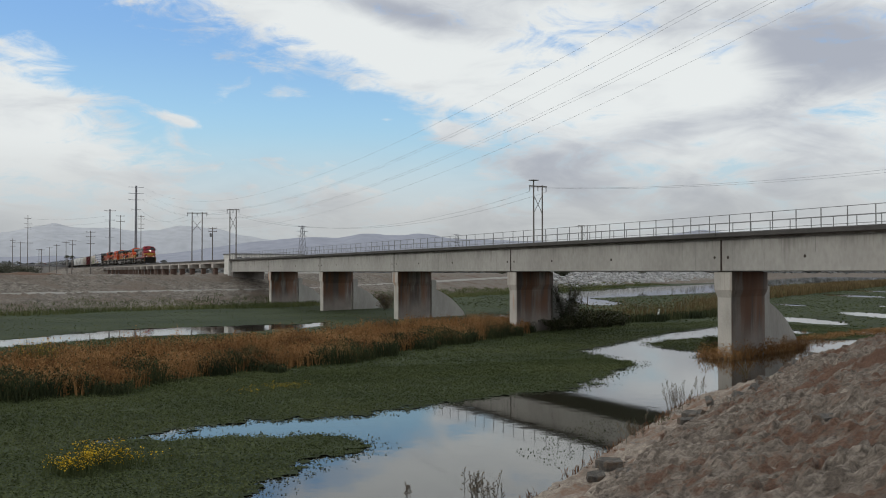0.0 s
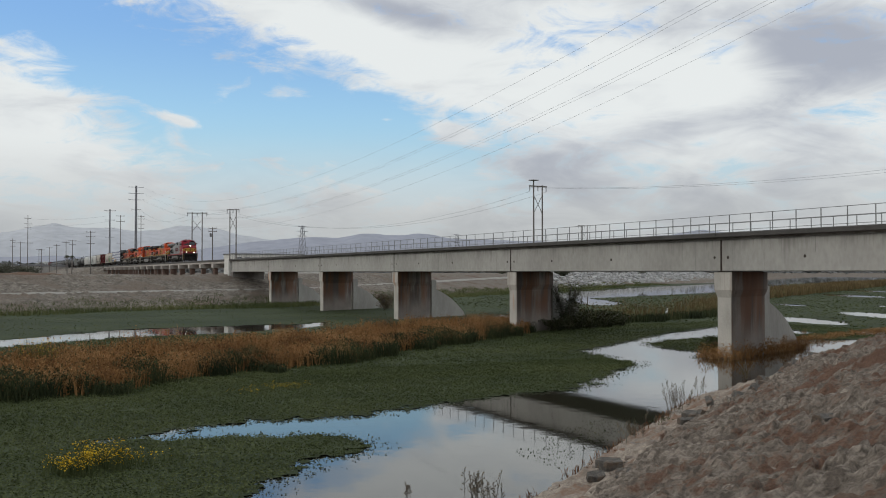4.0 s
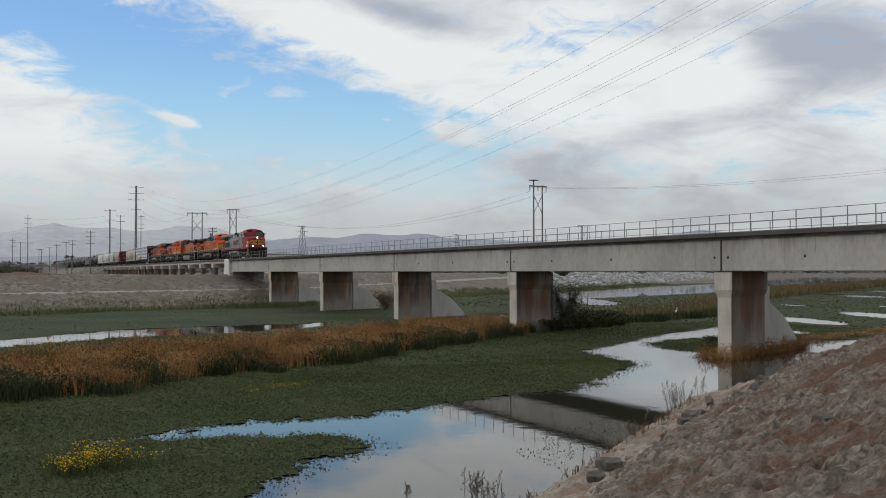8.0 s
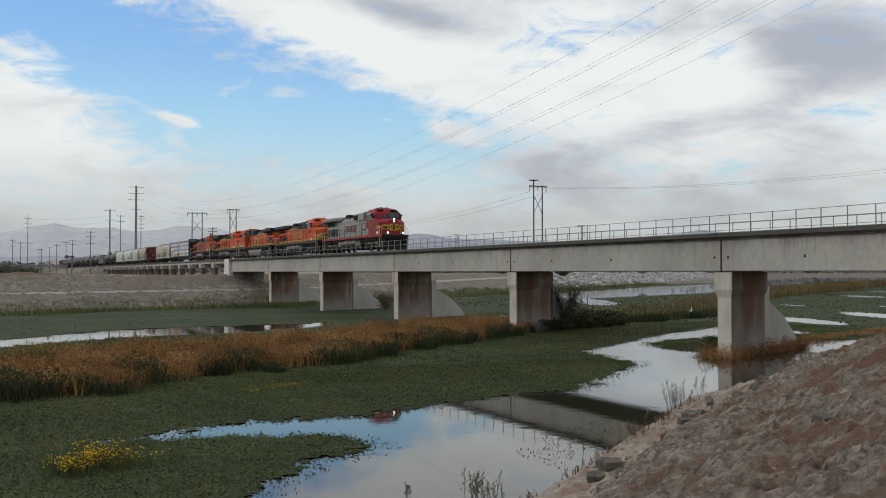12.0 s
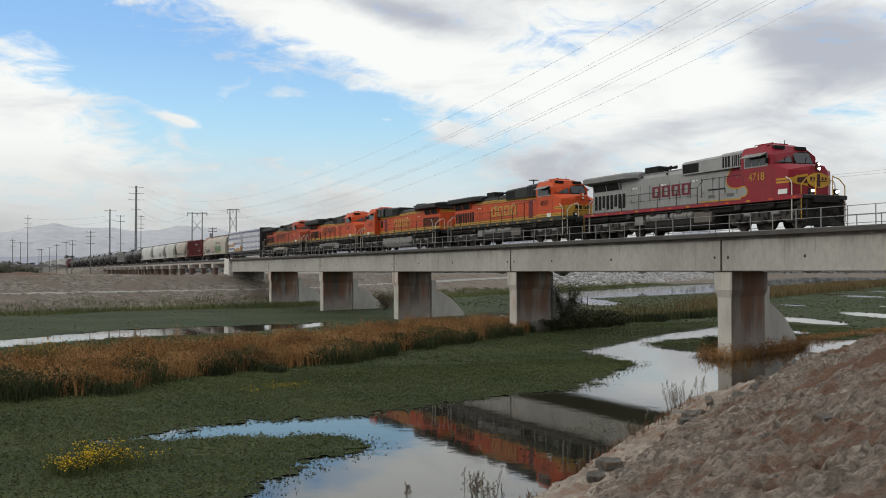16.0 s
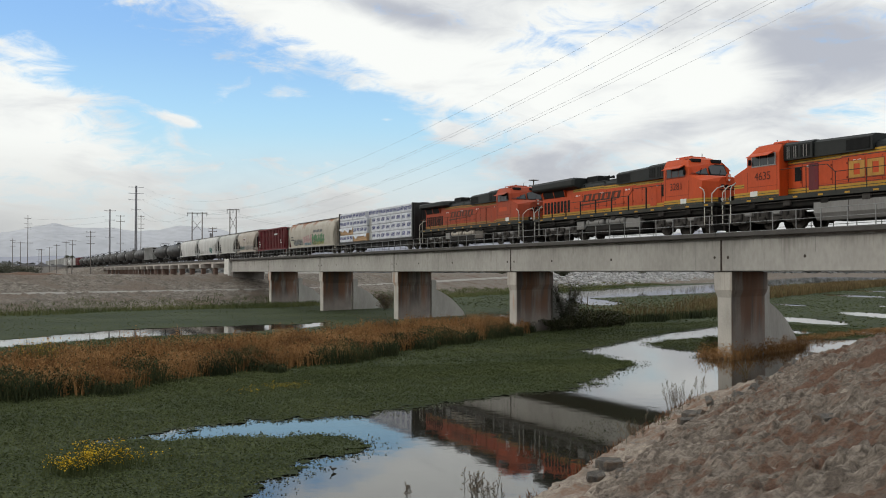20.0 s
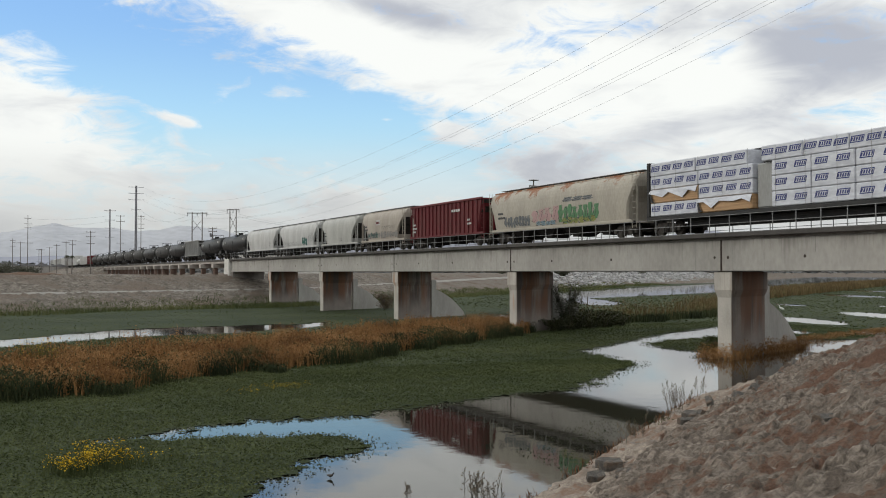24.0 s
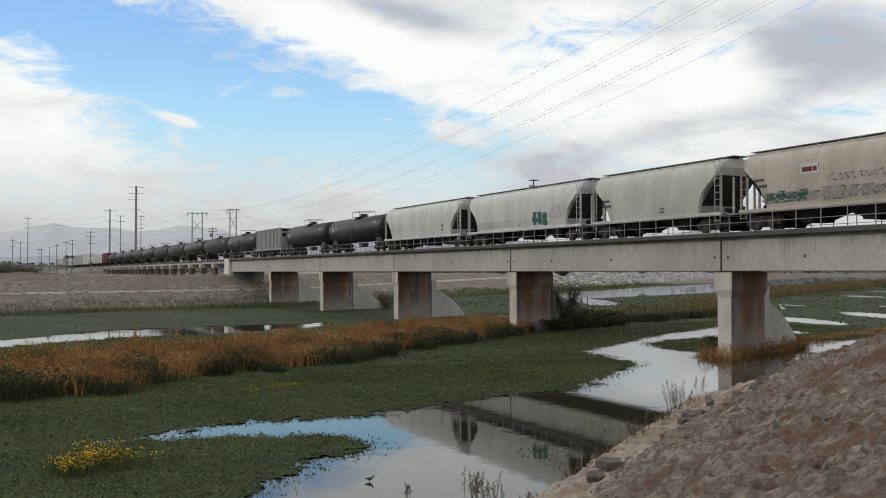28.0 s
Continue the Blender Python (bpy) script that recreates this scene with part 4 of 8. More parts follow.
def bushes():
    clump("bush", (-69.6, 43.1, 0), 1.5, 3.9, 9000, (0.05, 0.13), "bush_grey", "dark leggy bush beside a bridge pier", "bush", 12)
    for x, y, s, h in ((-69.3, 43.6, 1.5, 1.5), (-70.4, 46.0, 1.7, 1.7), (-71.3, 48.0, 1.7, 1.5), (-72.8, 50.4, 1.6, 1.3), (-68.4, 41.4, 1.2, 1.0)):
        clump("shrub", (x, y, 0), s, h, 2600, (0.08, 0.2), "bush", "low dark green shrub among the reeds", "shrub", 12)
    clump("bush", (-116.5, 45.5, 0.1), 2.3, 2.0, 1500, (0.1, 0.24), "straw", "pale grey leafless bush beside a bridge pier", "bush", 14)
    for x, y, s, h in ((-48.0, 39.6, 1.0, 0.7), (-52.5, 44, 1.2, 0.6)):
        clump("shrub", (x, y, 0), s, h, 900, (0.06, 0.16), "mat_leaf", "leafy green water plant in the shallows", "shrub", 10)
    # orange grass round the foot of the nearest pier
    x, y = scatter(40000, -51, -40, 35.2, 50, lambda x, y: (np.abs(x + 43.5 + 0.5 * (y - 37.1)) < 1.45 + 0.4 * wave(x, y, 2, 71)) & (y > 35.8) & (y < 47.6))
    t = np.clip(0.62 + 0.32 * wave(x, y, 1.4, 72), 0.15, 1.1)
    v, f = leaflets(x, y, t * RNG.uniform(0.1, 1.05, len(x)), (0.04, 0.12), 1.0, True)
    tagged(new("pier_weeds", soup("pier_weeds", v, f, M["reed"])), "tangled orange-brown weeds round the foot of a pier", "weeds", kind="stuff")
    k = RNG.uniform(0, 1, len(x)) < 0.3
    blades("pier_grass", x[k], y[k], np.full(k.sum(), 0.0), (0.15, 0.6), (0.015, 0.035), 1.1, M["reed"], "orange-brown grass round the foot of a pier", "grass")
    x, y = scatter(30000, -60, -47, 49, 70, lambda x, y: (np.abs(x + 52.2 + 0.35 * (y - 52)) < 1.1 + 0.6 * wave(x, y, 4, 74)) & (y > 49.5))
    v, f = leaflets(x, y, RNG.uniform(0.02, 0.3, len(x)), (0.05, 0.14), 0.8, True)
    tagged(new("brown_weeds", soup("brown_weeds", v, f, M["reed"])), "low brown weeds in the shallows", "weeds", kind="stuff")
    sh = Shape()
    sh.loft([[(-43.5 - 0.5 * (y - 37.1) + a * r, y, z) for a in (-1, 1)] + [(-43.5 - 0.5 * (y - 37.1) + a * r * 0.6, y, 0.08) for a in (1, -1)] for y, r, z in ((36.7, 0.7, -0.7), (38, 1.1, -0.7), (44, 1.2, -0.7), (47.2, 0.8, -0.7))])
    single("mud_bank", sh, "earth", "low mud bank round a pier", "mud bank", kind="structure")
    # yellow flowers
    for x, y, r, n, z in ((-25.0, 2.2, 1.0, 1300, 0.50), (-25.6, 2.5, 0.7, 900, 0.62), (-24.7, 1.75, 0.6, 420, 0.42), (-25.3, 3.3, 0.9, 260, 0.40), (-49.2, 2.1, 1.1, 900, 1.75), (-39.5, 10.9, 1.3, 420, 0.25), (-38.5, 9.4, 1.0, 160, 0.2)):
        a, q = RNG.uniform(0, 6.28, n), r * RNG.uniform(0, 1, n) ** 0.8
        fx, fy = x + q * np.cos(a) * 0.8, y + q * np.sin(a)
        s = RNG.uniform(0, 1, n) < np.clip(0.4 + 0.9 * wave(fx, fy, 0.7, 73), 0.02, 1)
        fx, fy = fx[s], fy[s]
        v, f = leaflets(fx, fy, RNG.uniform(0.4, 1.0, len(fx)) * z, (0.03, 0.065), 0.3)
        tagged(new("yellow_flowers", soup("yellow_flowers", v, f, M["flower"])), "patch of bright yellow flowers", "flowers", kind="stuff")
        blades("flower_stalks", fx, fy, np.zeros(len(fx)), (z * 0.5, z * 0.95), (0.01, 0.025), 0.3, M["mat_leaf"], "green stalks of yellow flowers", "flowers")


bushes()


# ---- the near bank: grouted rocks, slabs, dry weeds ----
M["rock"] = stony("bank_rock", (0.150, 0.130, 0.112), (0.29, 0.262, 0.23), (0.16, 0.095, 0.068), 0.4, 1.6, 0.04, 0.30)
M["slab"] = stony("broken_slab", (0.095, 0.087, 0.079), (0.165, 0.152, 0.138), (0.15, 0.115, 0.09), 1.2, 3.5, 0.05, 0.35)
M["rock_far"] = material("joined_rock", (0.22, 0.192, 0.165), 0.92, other=(0.145, 0.085, 0.062), scale=0.5, fine=8, amount=0.7, bump=0.5, spread=0.3, island=True)
M["rock_pale"] = material("pale_riprap", (0.34, 0.335, 0.33), 0.92, other=(0.22, 0.21, 0.20), scale=0.3, fine=3, amount=0.7, bump=0.4, spread=0.35, island=True)
M["gravel_path"] = material("pale_gravel", (0.36, 0.34, 0.31), 0.95, scale=0.5, fine=6)


def rock_forms(n, detail, seed):
    """Irregular angular lumps: balls cut flat by random planes."""
    forms = []
    r = np.random.default_rng(seed)
    for _ in range(n):
        bm = bmesh.new()
        bmesh.ops.create_icosphere(bm, subdivisions=detail, radius=1.0)
        v = np.array([p.co[:] for p in bm.verts])
        f = np.array([[q.index for q in p.verts] for p in bm.faces])
        bm.free()
        for _ in range(8):
            d = r.normal(size=3)
            d /= np.linalg.norm(d)
            cut = r.uniform(0.45, 0.85)
            over = np.maximum(v @ d - cut, 0)
            v = v - over[:, None] * d
        v *= r.uniform(0.75, 1.25, 3)
        v += r.normal(size=v.shape) * 0.055
        forms.append((v, f))
    return forms


def turned(v, size, flat, r):
    a, b = r.uniform(0, 6.28), r.normal() * 0.25
    c, s = math.cos(a), math.sin(a)
    w = v * (size, size * r.uniform(0.6, 1.0), size * flat)
    w = w @ np.array([[c, s, 0], [-s, c, 0], [0, 0, 1]])
    cb, sb = math.cos(b), math.sin(b)
    return w @ np.array([[1, 0, 0], [0, cb, sb], [0, -sb, cb]])


def near_rocks():
    r = np.random.default_rng(12)
    bank = thing("rock_revetment", "rough grey and reddish rocks set into the near bank", "rocks", kind="structure")
    forms = rock_forms(7, 2, 5)
    shared = []
    for k, (v, f) in enumerate(forms):
        shared.append(soup("rock", v, f, M["rock"], True))
    # rocks that can be picked apart, on the stretch nearest to the eye
    n = 0
    while n < 300:
        y = r.uniform(6, 34)
        q = near_edge(y) + r.uniform(-0.2, 11)
        x = q + SKEW * (y - 37.0)
        if math.hypot(x, y) < 6.5 or -x * 0.417 + y * 0.3 < 0 or (q - near_edge(y) < ledge(y) and r.uniform() < 0.9):
            continue
        s = 0.05 + 0.15 * r.uniform() ** 2.5 + 0.003 * math.hypot(x, y)
        ob = part("rock", shared[r.integers(len(shared))], None, bank)
        ob.location = (x, y, float(ground_height(np.array(x), np.array(y))) - 0.22 * s)
        ob.rotation_euler = (r.normal() * 0.25, r.normal() * 0.25, r.uniform(0, 6.28))
        ob.scale = (s, s * r.uniform(0.65, 1), s * r.uniform(0.4, 0.7))
        n += 1
    # broken slabs of the rock layer along its ledge and on the apron
    plates = []
    for k in range(6):
        pts = []
        for j in range(5):
            a = j * 6.283 / 5 + r.uniform(-0.4, 0.4)
            d = r.uniform(0.65, 1.1)
            pts.append((d * math.cos(a), d * math.sin(a) * 0.72))
        lean = r.uniform(-0.12, 0.12)
        sh = Shape().loft([[(x * w + lean * z, y * w, z + 0.05 * x * r.uniform(-1, 1)) for x, y in pts] for z, w in ((-0.24, 0.97), (-0.22, 1.0), (0.20, 0.98), (0.23, 0.94))])
        plates.append(sh.mesh("slab", "slab"))
    for x, y, s, tip, head in ((-17.4, 11.8, 0.40, 0.15, 0.4), (-17.0, 11.2, 0.30, 0.3, 1.2), (-15.8, 11.9, 0.30, 1.15, 2.2), (-15.2, 10.7, 0.34, 0.35, 0.9), (-14.7, 10.2, 0.24, 0.2, 2.6),
                               (-22.3, 18.5, 0.36, 1.2, 2.4), (-20.9, 16.8, 0.42, 0.25, 0.3), (-19.7, 15.7, 0.34, 0.2, 1.4), (-19.9, 16.3, 0.30, 0.5, 2.8), (-21.5, 17.2, 0.26, 0.1, 0.8), (-19.8, 17.1, 0.38, 0.45, 2.2),
                               (-20.4, 17.9, 0.36, 0.5, 2.4), (-20.6, 18.6, 0.40, 0.6, 2.3), (-21.2, 19.4, 0.36, 0.35, 2.6), (-21.9, 20.1, 0.42, 0.55, 2.2), (-22.0, 20.9, 0.38, 0.4, 2.5), (-22.4, 21.6, 0.42, 0.3, 2.3),
                               (-22.9, 22.4, 0.44, 0.3, 2.5), (-24.4, 24.6, 0.5, 0.3, 2.4), (-26.0, 27.0, 0.5, 0.25, 2.5), (-28.5, 31.0, 0.5, 0.3, 2.4), (-12.6, 12.4, 0.5, 0.15, 0.6), (-11.2, 11.6, 0.4, 0.2, 1.8)):
        ob = part("slab", plates[r.integers(6)], None, bank, "broken grey slab of the rock layer")
        ob.location = (x, y, float(ground_height(np.array(x), np.array(y))) + (0.20 if y > 14 else 0.04) + 0.2 * s * math.sin(tip))
        ob.rotation_euler = (tip, r.normal() * 0.12, head)
        ob.scale = (s, s * r.uniform(0.7, 1.0), s)
    small = rock_forms(6, 1, 9)
    V, F, c = [], [], 0
    N = 9000
    Y = np.where(np.arange(N) % 3 > 0, r.uniform(2, 75, N), r.uniform(4, 32, N))
    X = near_edge(Y) + r.uniform(-0.3, 17, N) + SKEW * (Y - 37.0)
    Z = ground_height(X, Y)
    for x, y, z in zip(X, Y, Z):
        d = math.hypot(x, y)
        if d < 4.5 or x > -1 or (x - SKEW * (y - 37.0) - near_edge(y) < ledge(y) and r.uniform() < 0.85):
            continue
        v, f = small[r.integers(6)]
        s = 0.03 + 0.13 * r.uniform() ** 2.6 + 0.0018 * d
        w = turned(v, s, r.uniform(0.4, 0.8), r) + (x, y, z + 0.02 - 0.25 * s)
        V.append(w), F.append(f + c)
        c += len(w)
    tagged(part("small_rocks", soup("small_rocks", np.concatenate(V), np.concatenate(F), M["rock_far"], True), None, bank), kind="stuff")
    # far bank: scattered rubble near, pale riprap upstream
    for name, mat, count, ys, low, high, size, label in (
            ("far_rubble", "rubble", 6500, (-40, 70), 0.0, 4.2, (0.10, 0.36), "grey rubble strewn on the far bank"),
            ("far_riprap", "rock_pale", 5000, (150, 420), 0.2, 4.6, (0.6, 1.5), "pale riprap boulders along the far bank")):
        V, F, c = [], [], 0
        Y = r.uniform(ys[0], ys[1], count)
        rise = r.uniform(low, high, count)
        if name == "far_rubble":
            rise = np.where(r.uniform(0, 1, count) < 0.5, r.uniform(-0.6, 1.4, count), rise)
        X = far_edge(Y) - rise / 0.16 + SKEW * (Y - 37.0)
        Z = ground_height(X, Y)
        for x, y, z in zip(X, Y, Z):
            v, f = small[r.integers(6)]
            s = r.uniform(*size) * (r.uniform() ** 0.8)
            w = turned(v, s, 0.6, r) + (x, y, z + 0.1 * s)
            V.append(w), F.append(f + c)
            c += len(w)
        tagged(new(name, soup(name, np.concatenate(V), np.concatenate(F), M[mat], True)), label, "rocks", kind="stuff")


def stones(x, y, size, seed, tilt=0.5):
    """Packed stones: for each place the height of the nearest stone's dome and a tilt of its own."""
    r = np.random.default_rng(seed)
    T = 64
    ox, oy, tx, ty, hh = (r.uniform(a, b, (T, T)) for a, b in ((0.1, 0.9), (0.1, 0.9), (-tilt, tilt), (-tilt, tilt), (0.35, 1.0)))
    u, v = x / size, y / size
    iu, iv = np.floor(u).astype(int), np.floor(v).astype(int)
    best = np.full(x.shape, 9.0)
    out = np.zeros(x.shape)
    for di in (-1, 0, 1):
        for dj in (-1, 0, 1):
            a, b = (iu + di) % T, (iv + dj) % T
            du, dv = u - (iu + di + ox[a, b]), v - (iv + dj + oy[a, b])
            d = du * du + dv * dv
            h = hh[a, b] * np.maximum(0, 1 - 1.3 * d) + tx[a, b] * du + ty[a, b] * dv
            out = np.where(d < best, h, out)
            best = np.minimum(best, d)
    return out


def ledge(y):
    """How far up from the water the broken edge of the rock layer runs."""
    return np.interp(y, (3, 12, 15.6, 18, 20, 22.3, 26, 34), (3.3, 3.5, 3.6, 4.4, 5.2, 6.2, 7.2, 8.5))


def crust(name, q0, q1, dq, y0, y1, dy, edge, sense, size, high, mat, label, near=False):
    """A rough skin of packed stones over a stretch of bank; the near one has a smooth apron below a broken ledge."""
    Q, Y = np.meshgrid(np.arange(q0, q1, dq), np.arange(y0, y1, dy), indexing="ij")
    X = edge(Y) + sense * Q + SKEW * (Y - 37.0)
    wx, wy = X + 0.15 * wave(X, Y, 0.9, 81), Y + 0.15 * wave(X, Y, 1.1, 82)
    fade = np.clip((Q - q0) / 0.6, 0, 1)
    if near:
        wx, wy = wx + 0.10 * wave(X, Y, 0.42, 86), wy + 0.10 * wave(X, Y, 0.47, 87)
        up = (Q - ledge(Y) - 0.28 * wave(X, Y, 1.3, 88) - 0.16 * wave(X, Y, 0.5, 89)) / 0.22
        up = np.clip(up, 0, 1)
        step = np.interp(Y, (12, 14.5, 23, 28), (0.03, 0.16, 0.16, 0.05))
        lumps = 0.8 * stones(wx, wy, 0.52, 83, 0.32) + 0.75 * stones(wx, wy, 0.24, 84, 0.45) + 0.45 * stones(wx, wy, 0.13, 85, 0.5)
        patchy = np.clip(0.75 + 0.45 * wave(X, Y, 3.1, 98), 0.3, 1.2)
        Z = ground_height(X, Y) + high * patchy * lumps * (0.10 + 0.90 * up) + step * up
        Z = Z - 0.12 * (1 - fade)
        Z = Z - 0.5 * np.clip(1 - (1.5 - 0.72 * Y - X) / 1.5, 0, 1) - 0.5 * np.clip(1 - (Y - y0) / 1.5, 0, 1)
    else:
        Z = ground_height(X, Y) + high * (stones(wx, wy, size, 83) + 0.6 * stones(wx, wy, size * 0.45, 84) + 0.4 * stones(wx, wy, size * 0.2, 85)) - high * 0.3
        Z = Z - 0.12 * (1 - fade)
    i = np.arange(X.size).reshape(X.shape)
    F = np.stack([i[:-1, :-1], i[1:, :-1], i[1:, 1:], i[:-1, 1:]], -1).reshape(-1, 4)
    V = np.stack([X, Y, Z], -1).reshape(-1, 3)
    smooth_part = None
    if near:
        first = F[:, 0]
        ok = (V[first, 0] < 1.5 - 0.72 * V[first, 1]) & (V[first, 1] < 45)
        F = F[ok]
        smooth_part = up.reshape(-1)[F[:, 0]] < 0.5
        used, F = np.unique(F, return_inverse=True)
        V, F = V[used], F.reshape(-1, 4)
    me = soup(name, V, F, M[mat])
    me.polygons.foreach_set("use_smooth", [True] * len(me.polygons))
    if near:
        me.materials.append(M["apron"])
        me.polygons.foreach_set("material_index", smooth_part.astype(np.int32))
    tagged(new(name, me), label, "bank", kind="structure")


M["crust"] = stony("stony_crust", (0.138, 0.112, 0.092), (0.32, 0.270, 0.224), (0.152, 0.090, 0.063), 0.8, 5.0, 0.10, -0.02, 0.052)
M["apron"] = stony("sandy_apron", (0.205, 0.168, 0.138), (0.33, 0.280, 0.232), (0.185, 0.118, 0.085), 0.7, 7.0, 0.022, 0.30)
M["rubble"] = material("grey_rubble", (0.18, 0.167, 0.15), 0.92, other=(0.11, 0.10, 0.09), scale=0.5, fine=6, amount=0.6, bump=0.4, spread=0.35, island=True)
crust("near_bank", -0.5, 16.5, 0.06, 3, 46, 0.062, near_edge, 1, 0.36, 0.15, "crust", "rough stony near bank with reddish dirt above a sandy apron", True)
crust("far_bank", -2.0, 27.0, 0.33, -45, 80, 0.36, far_edge, -1, 1.1, 0.26, "far_crust", "rough grey gravel and rock of the far bank")
near_rocks()


def bank_path():
    """A pale service track along the far bank that climbs upstream."""
    ys = np.linspace(-70, 140, 90)
    v, f = [], []
    for i, y in enumerate(ys):
        up = max(0.0, y - 48)
        q = float(far_edge(np.array(y))) - 11.5 - 0.10 * up
        for d, lift in ((-0.9, -0.2), (-0.2, 0.27), (0.2, 0.27), (0.9, -0.2)):
            x = q + d + SKEW * (y - 37.0)
            z = 0.16 * (float(far_edge(np.array(y))) - (q + d)) + lift
            z = min(z, 4.2)
            v.append((x, y, z))
    for i in range(len(ys) - 1):
        f += [(4 * i + k, 4 * i + k + 1, 4 * i + k + 5, 4 * i + k + 4) for k in range(3)]
    single("service_track", Shape().add(v, f), "gravel_path", "pale gravel service track along the far bank", "track", kind="structure")


bank_path()


def weed(at, height, spread, n, mat="straw", label="dry branching weed on the water's edge"):
    """A leggy dry weed: thin stems with short side twigs and tiny seed heads."""
    w = thing("dry_weed", label, "weed", "dry weeds on the bank", at)
    sh = Shape()
    px, py, pz = [], [], []
    for k in range(n):
        a, lean = RNG.uniform(0, 6.28), RNG.uniform(0.05, 0.35)
        h = height * RNG.uniform(0.6, 1.0)
        bx, by = RNG.normal() * spread * 0.3, RNG.normal() * spread * 0.3
        tip = (bx + math.cos(a) * lean * h, by + math.sin(a) * lean * h, h)
        sh.cyl((bx, by, -0.1), tip, 0.008, 4, 0.003, False)
        for u in np.linspace(0.3, 0.98, 9):
            b = RNG.uniform(0, 6.28)
            s = (bx + (tip[0] - bx) * u, by + (tip[1] - by) * u, h * u)
            l = 0.22 * h * (1.15 - u)
            e = (s[0] + math.cos(b) * l, s[1] + math.sin(b) * l, s[2] + l * 0.8)
            sh.cyl(s, e, 0.004, 3, 0.002, False)
            for g in range(8):
                t = RNG.uniform(0.3, 1.05)
                px.append(s[0] + (e[0] - s[0]) * t), py.append(s[1] + (e[1] - s[1]) * t), pz.append(s[2] + (e[2] - s[2]) * t)
    tagged(part("branchwork", sh, "weed_stem", w), kind="stuff")
    v, f = leaflets(np.array(px), np.array(py), np.array(pz), (0.018, 0.05), 0.8)
    part("foliage", soup("foliage", v, f, M[mat]), None, w)


M["weed_stem"] = material("weed_stem", (0.10, 0.085, 0.06), 0.9, scale=3)


def bank_plants():
    def ground(x, y):
        return max(float(ground_height(np.array(x), np.array(y))), 0.0)
    for x, y, h, s, n in ((-26.9, 20.9, 1.15, 0.5, 11), (-27.7, 21.9, 0.6, 0.5, 6), (-18.35, 9.1, 0.82, 0.35, 9), (-18.0, 9.35, 0.72, 0.35, 9), (-31.0, 25.2, 0.75, 0.4, 5), (-19.4, 8.0, 0.3, 0.5, 4),
                          (-22.0, 15.6, 0.5, 0.8, 7), (-23.0, 16.6, 0.45, 0.8, 7), (-24.3, 18.2, 0.45, 0.7, 6)):
        weed((x, y, ground(x, y)), h, s, n)
    clump("shrub", (-34.4, 30.6, 0), 0.45, 0.8, 420, (0.03, 0.08), "far_reed", "small yellow-brown plant at the water's edge", "shrub", 7)
    clump("shrub", (-23.6, 18.4, 0), 0.8, 0.55, 700, (0.04, 0.1), "grass", "green and straw weeds at the water's edge", "shrub", 8)
    # low dry growth along the edge and in reddish patches on the slope
    def rim(x, y):
        q = cross(x, y) - near_edge(y)
        return (q > 0.35) & (q < 1.05 + 0.35 * wave(x, y, 3, 91)) & (wave(x, y, 4.5, 92) > -0.45)
    x, y = scatter(90000, -46, -14, 3, 50, rim)
    z = np.maximum(ground_height(x, y), 0)
    blades("edge_weeds", x, y, z - 0.02, (0.04, 0.20), (0.01, 0.03), 0.9, M["redweed"], "low reddish weeds along the water's edge", "weeds")

    def patch(x, y):
        q = cross(x, y) - near_edge(y)
        return (q > 1.5) & (q < 16) & (wave(x, y, 6.5, 93) + 0.5 * wave(x, y, 1.6, 94) > 0.12) & (x * x + y * y > 30)
    x, y = scatter(110000, -36, -3, 3, 45, patch)
    blades("slope_weeds", x, y, ground_height(x, y) - 0.01, (0.01, 0.035), (0.01, 0.03), 1.6, M["redweed"], "low dry reddish weeds between the rocks", "weeds")
    # floating scum and twigs in the corner of the pool
    x, y = scatter(4500, -27, -19, 12.5, 20.5, lambda x, y: (cross(x, y) < near_edge(y)) & (cross(x, y) > near_edge(y) - 2.2 - wave(x, y, 2, 95)))
    v, f = leaflets(x, y, np.full(len(x), 0.012), (0.015, 0.055), 0.05)
    tagged(new("floating_debris", soup("floating_debris", v, f, M["sedge"])), "floating twigs and dead leaves on the water", "debris", kind="stuff")


M["redweed"] = leaf_material("reddish_weeds", (0.085, 0.040, 0.022), (0.165, 0.080, 0.042), (0.24, 0.14, 0.08), 0.5)
bank_plants()


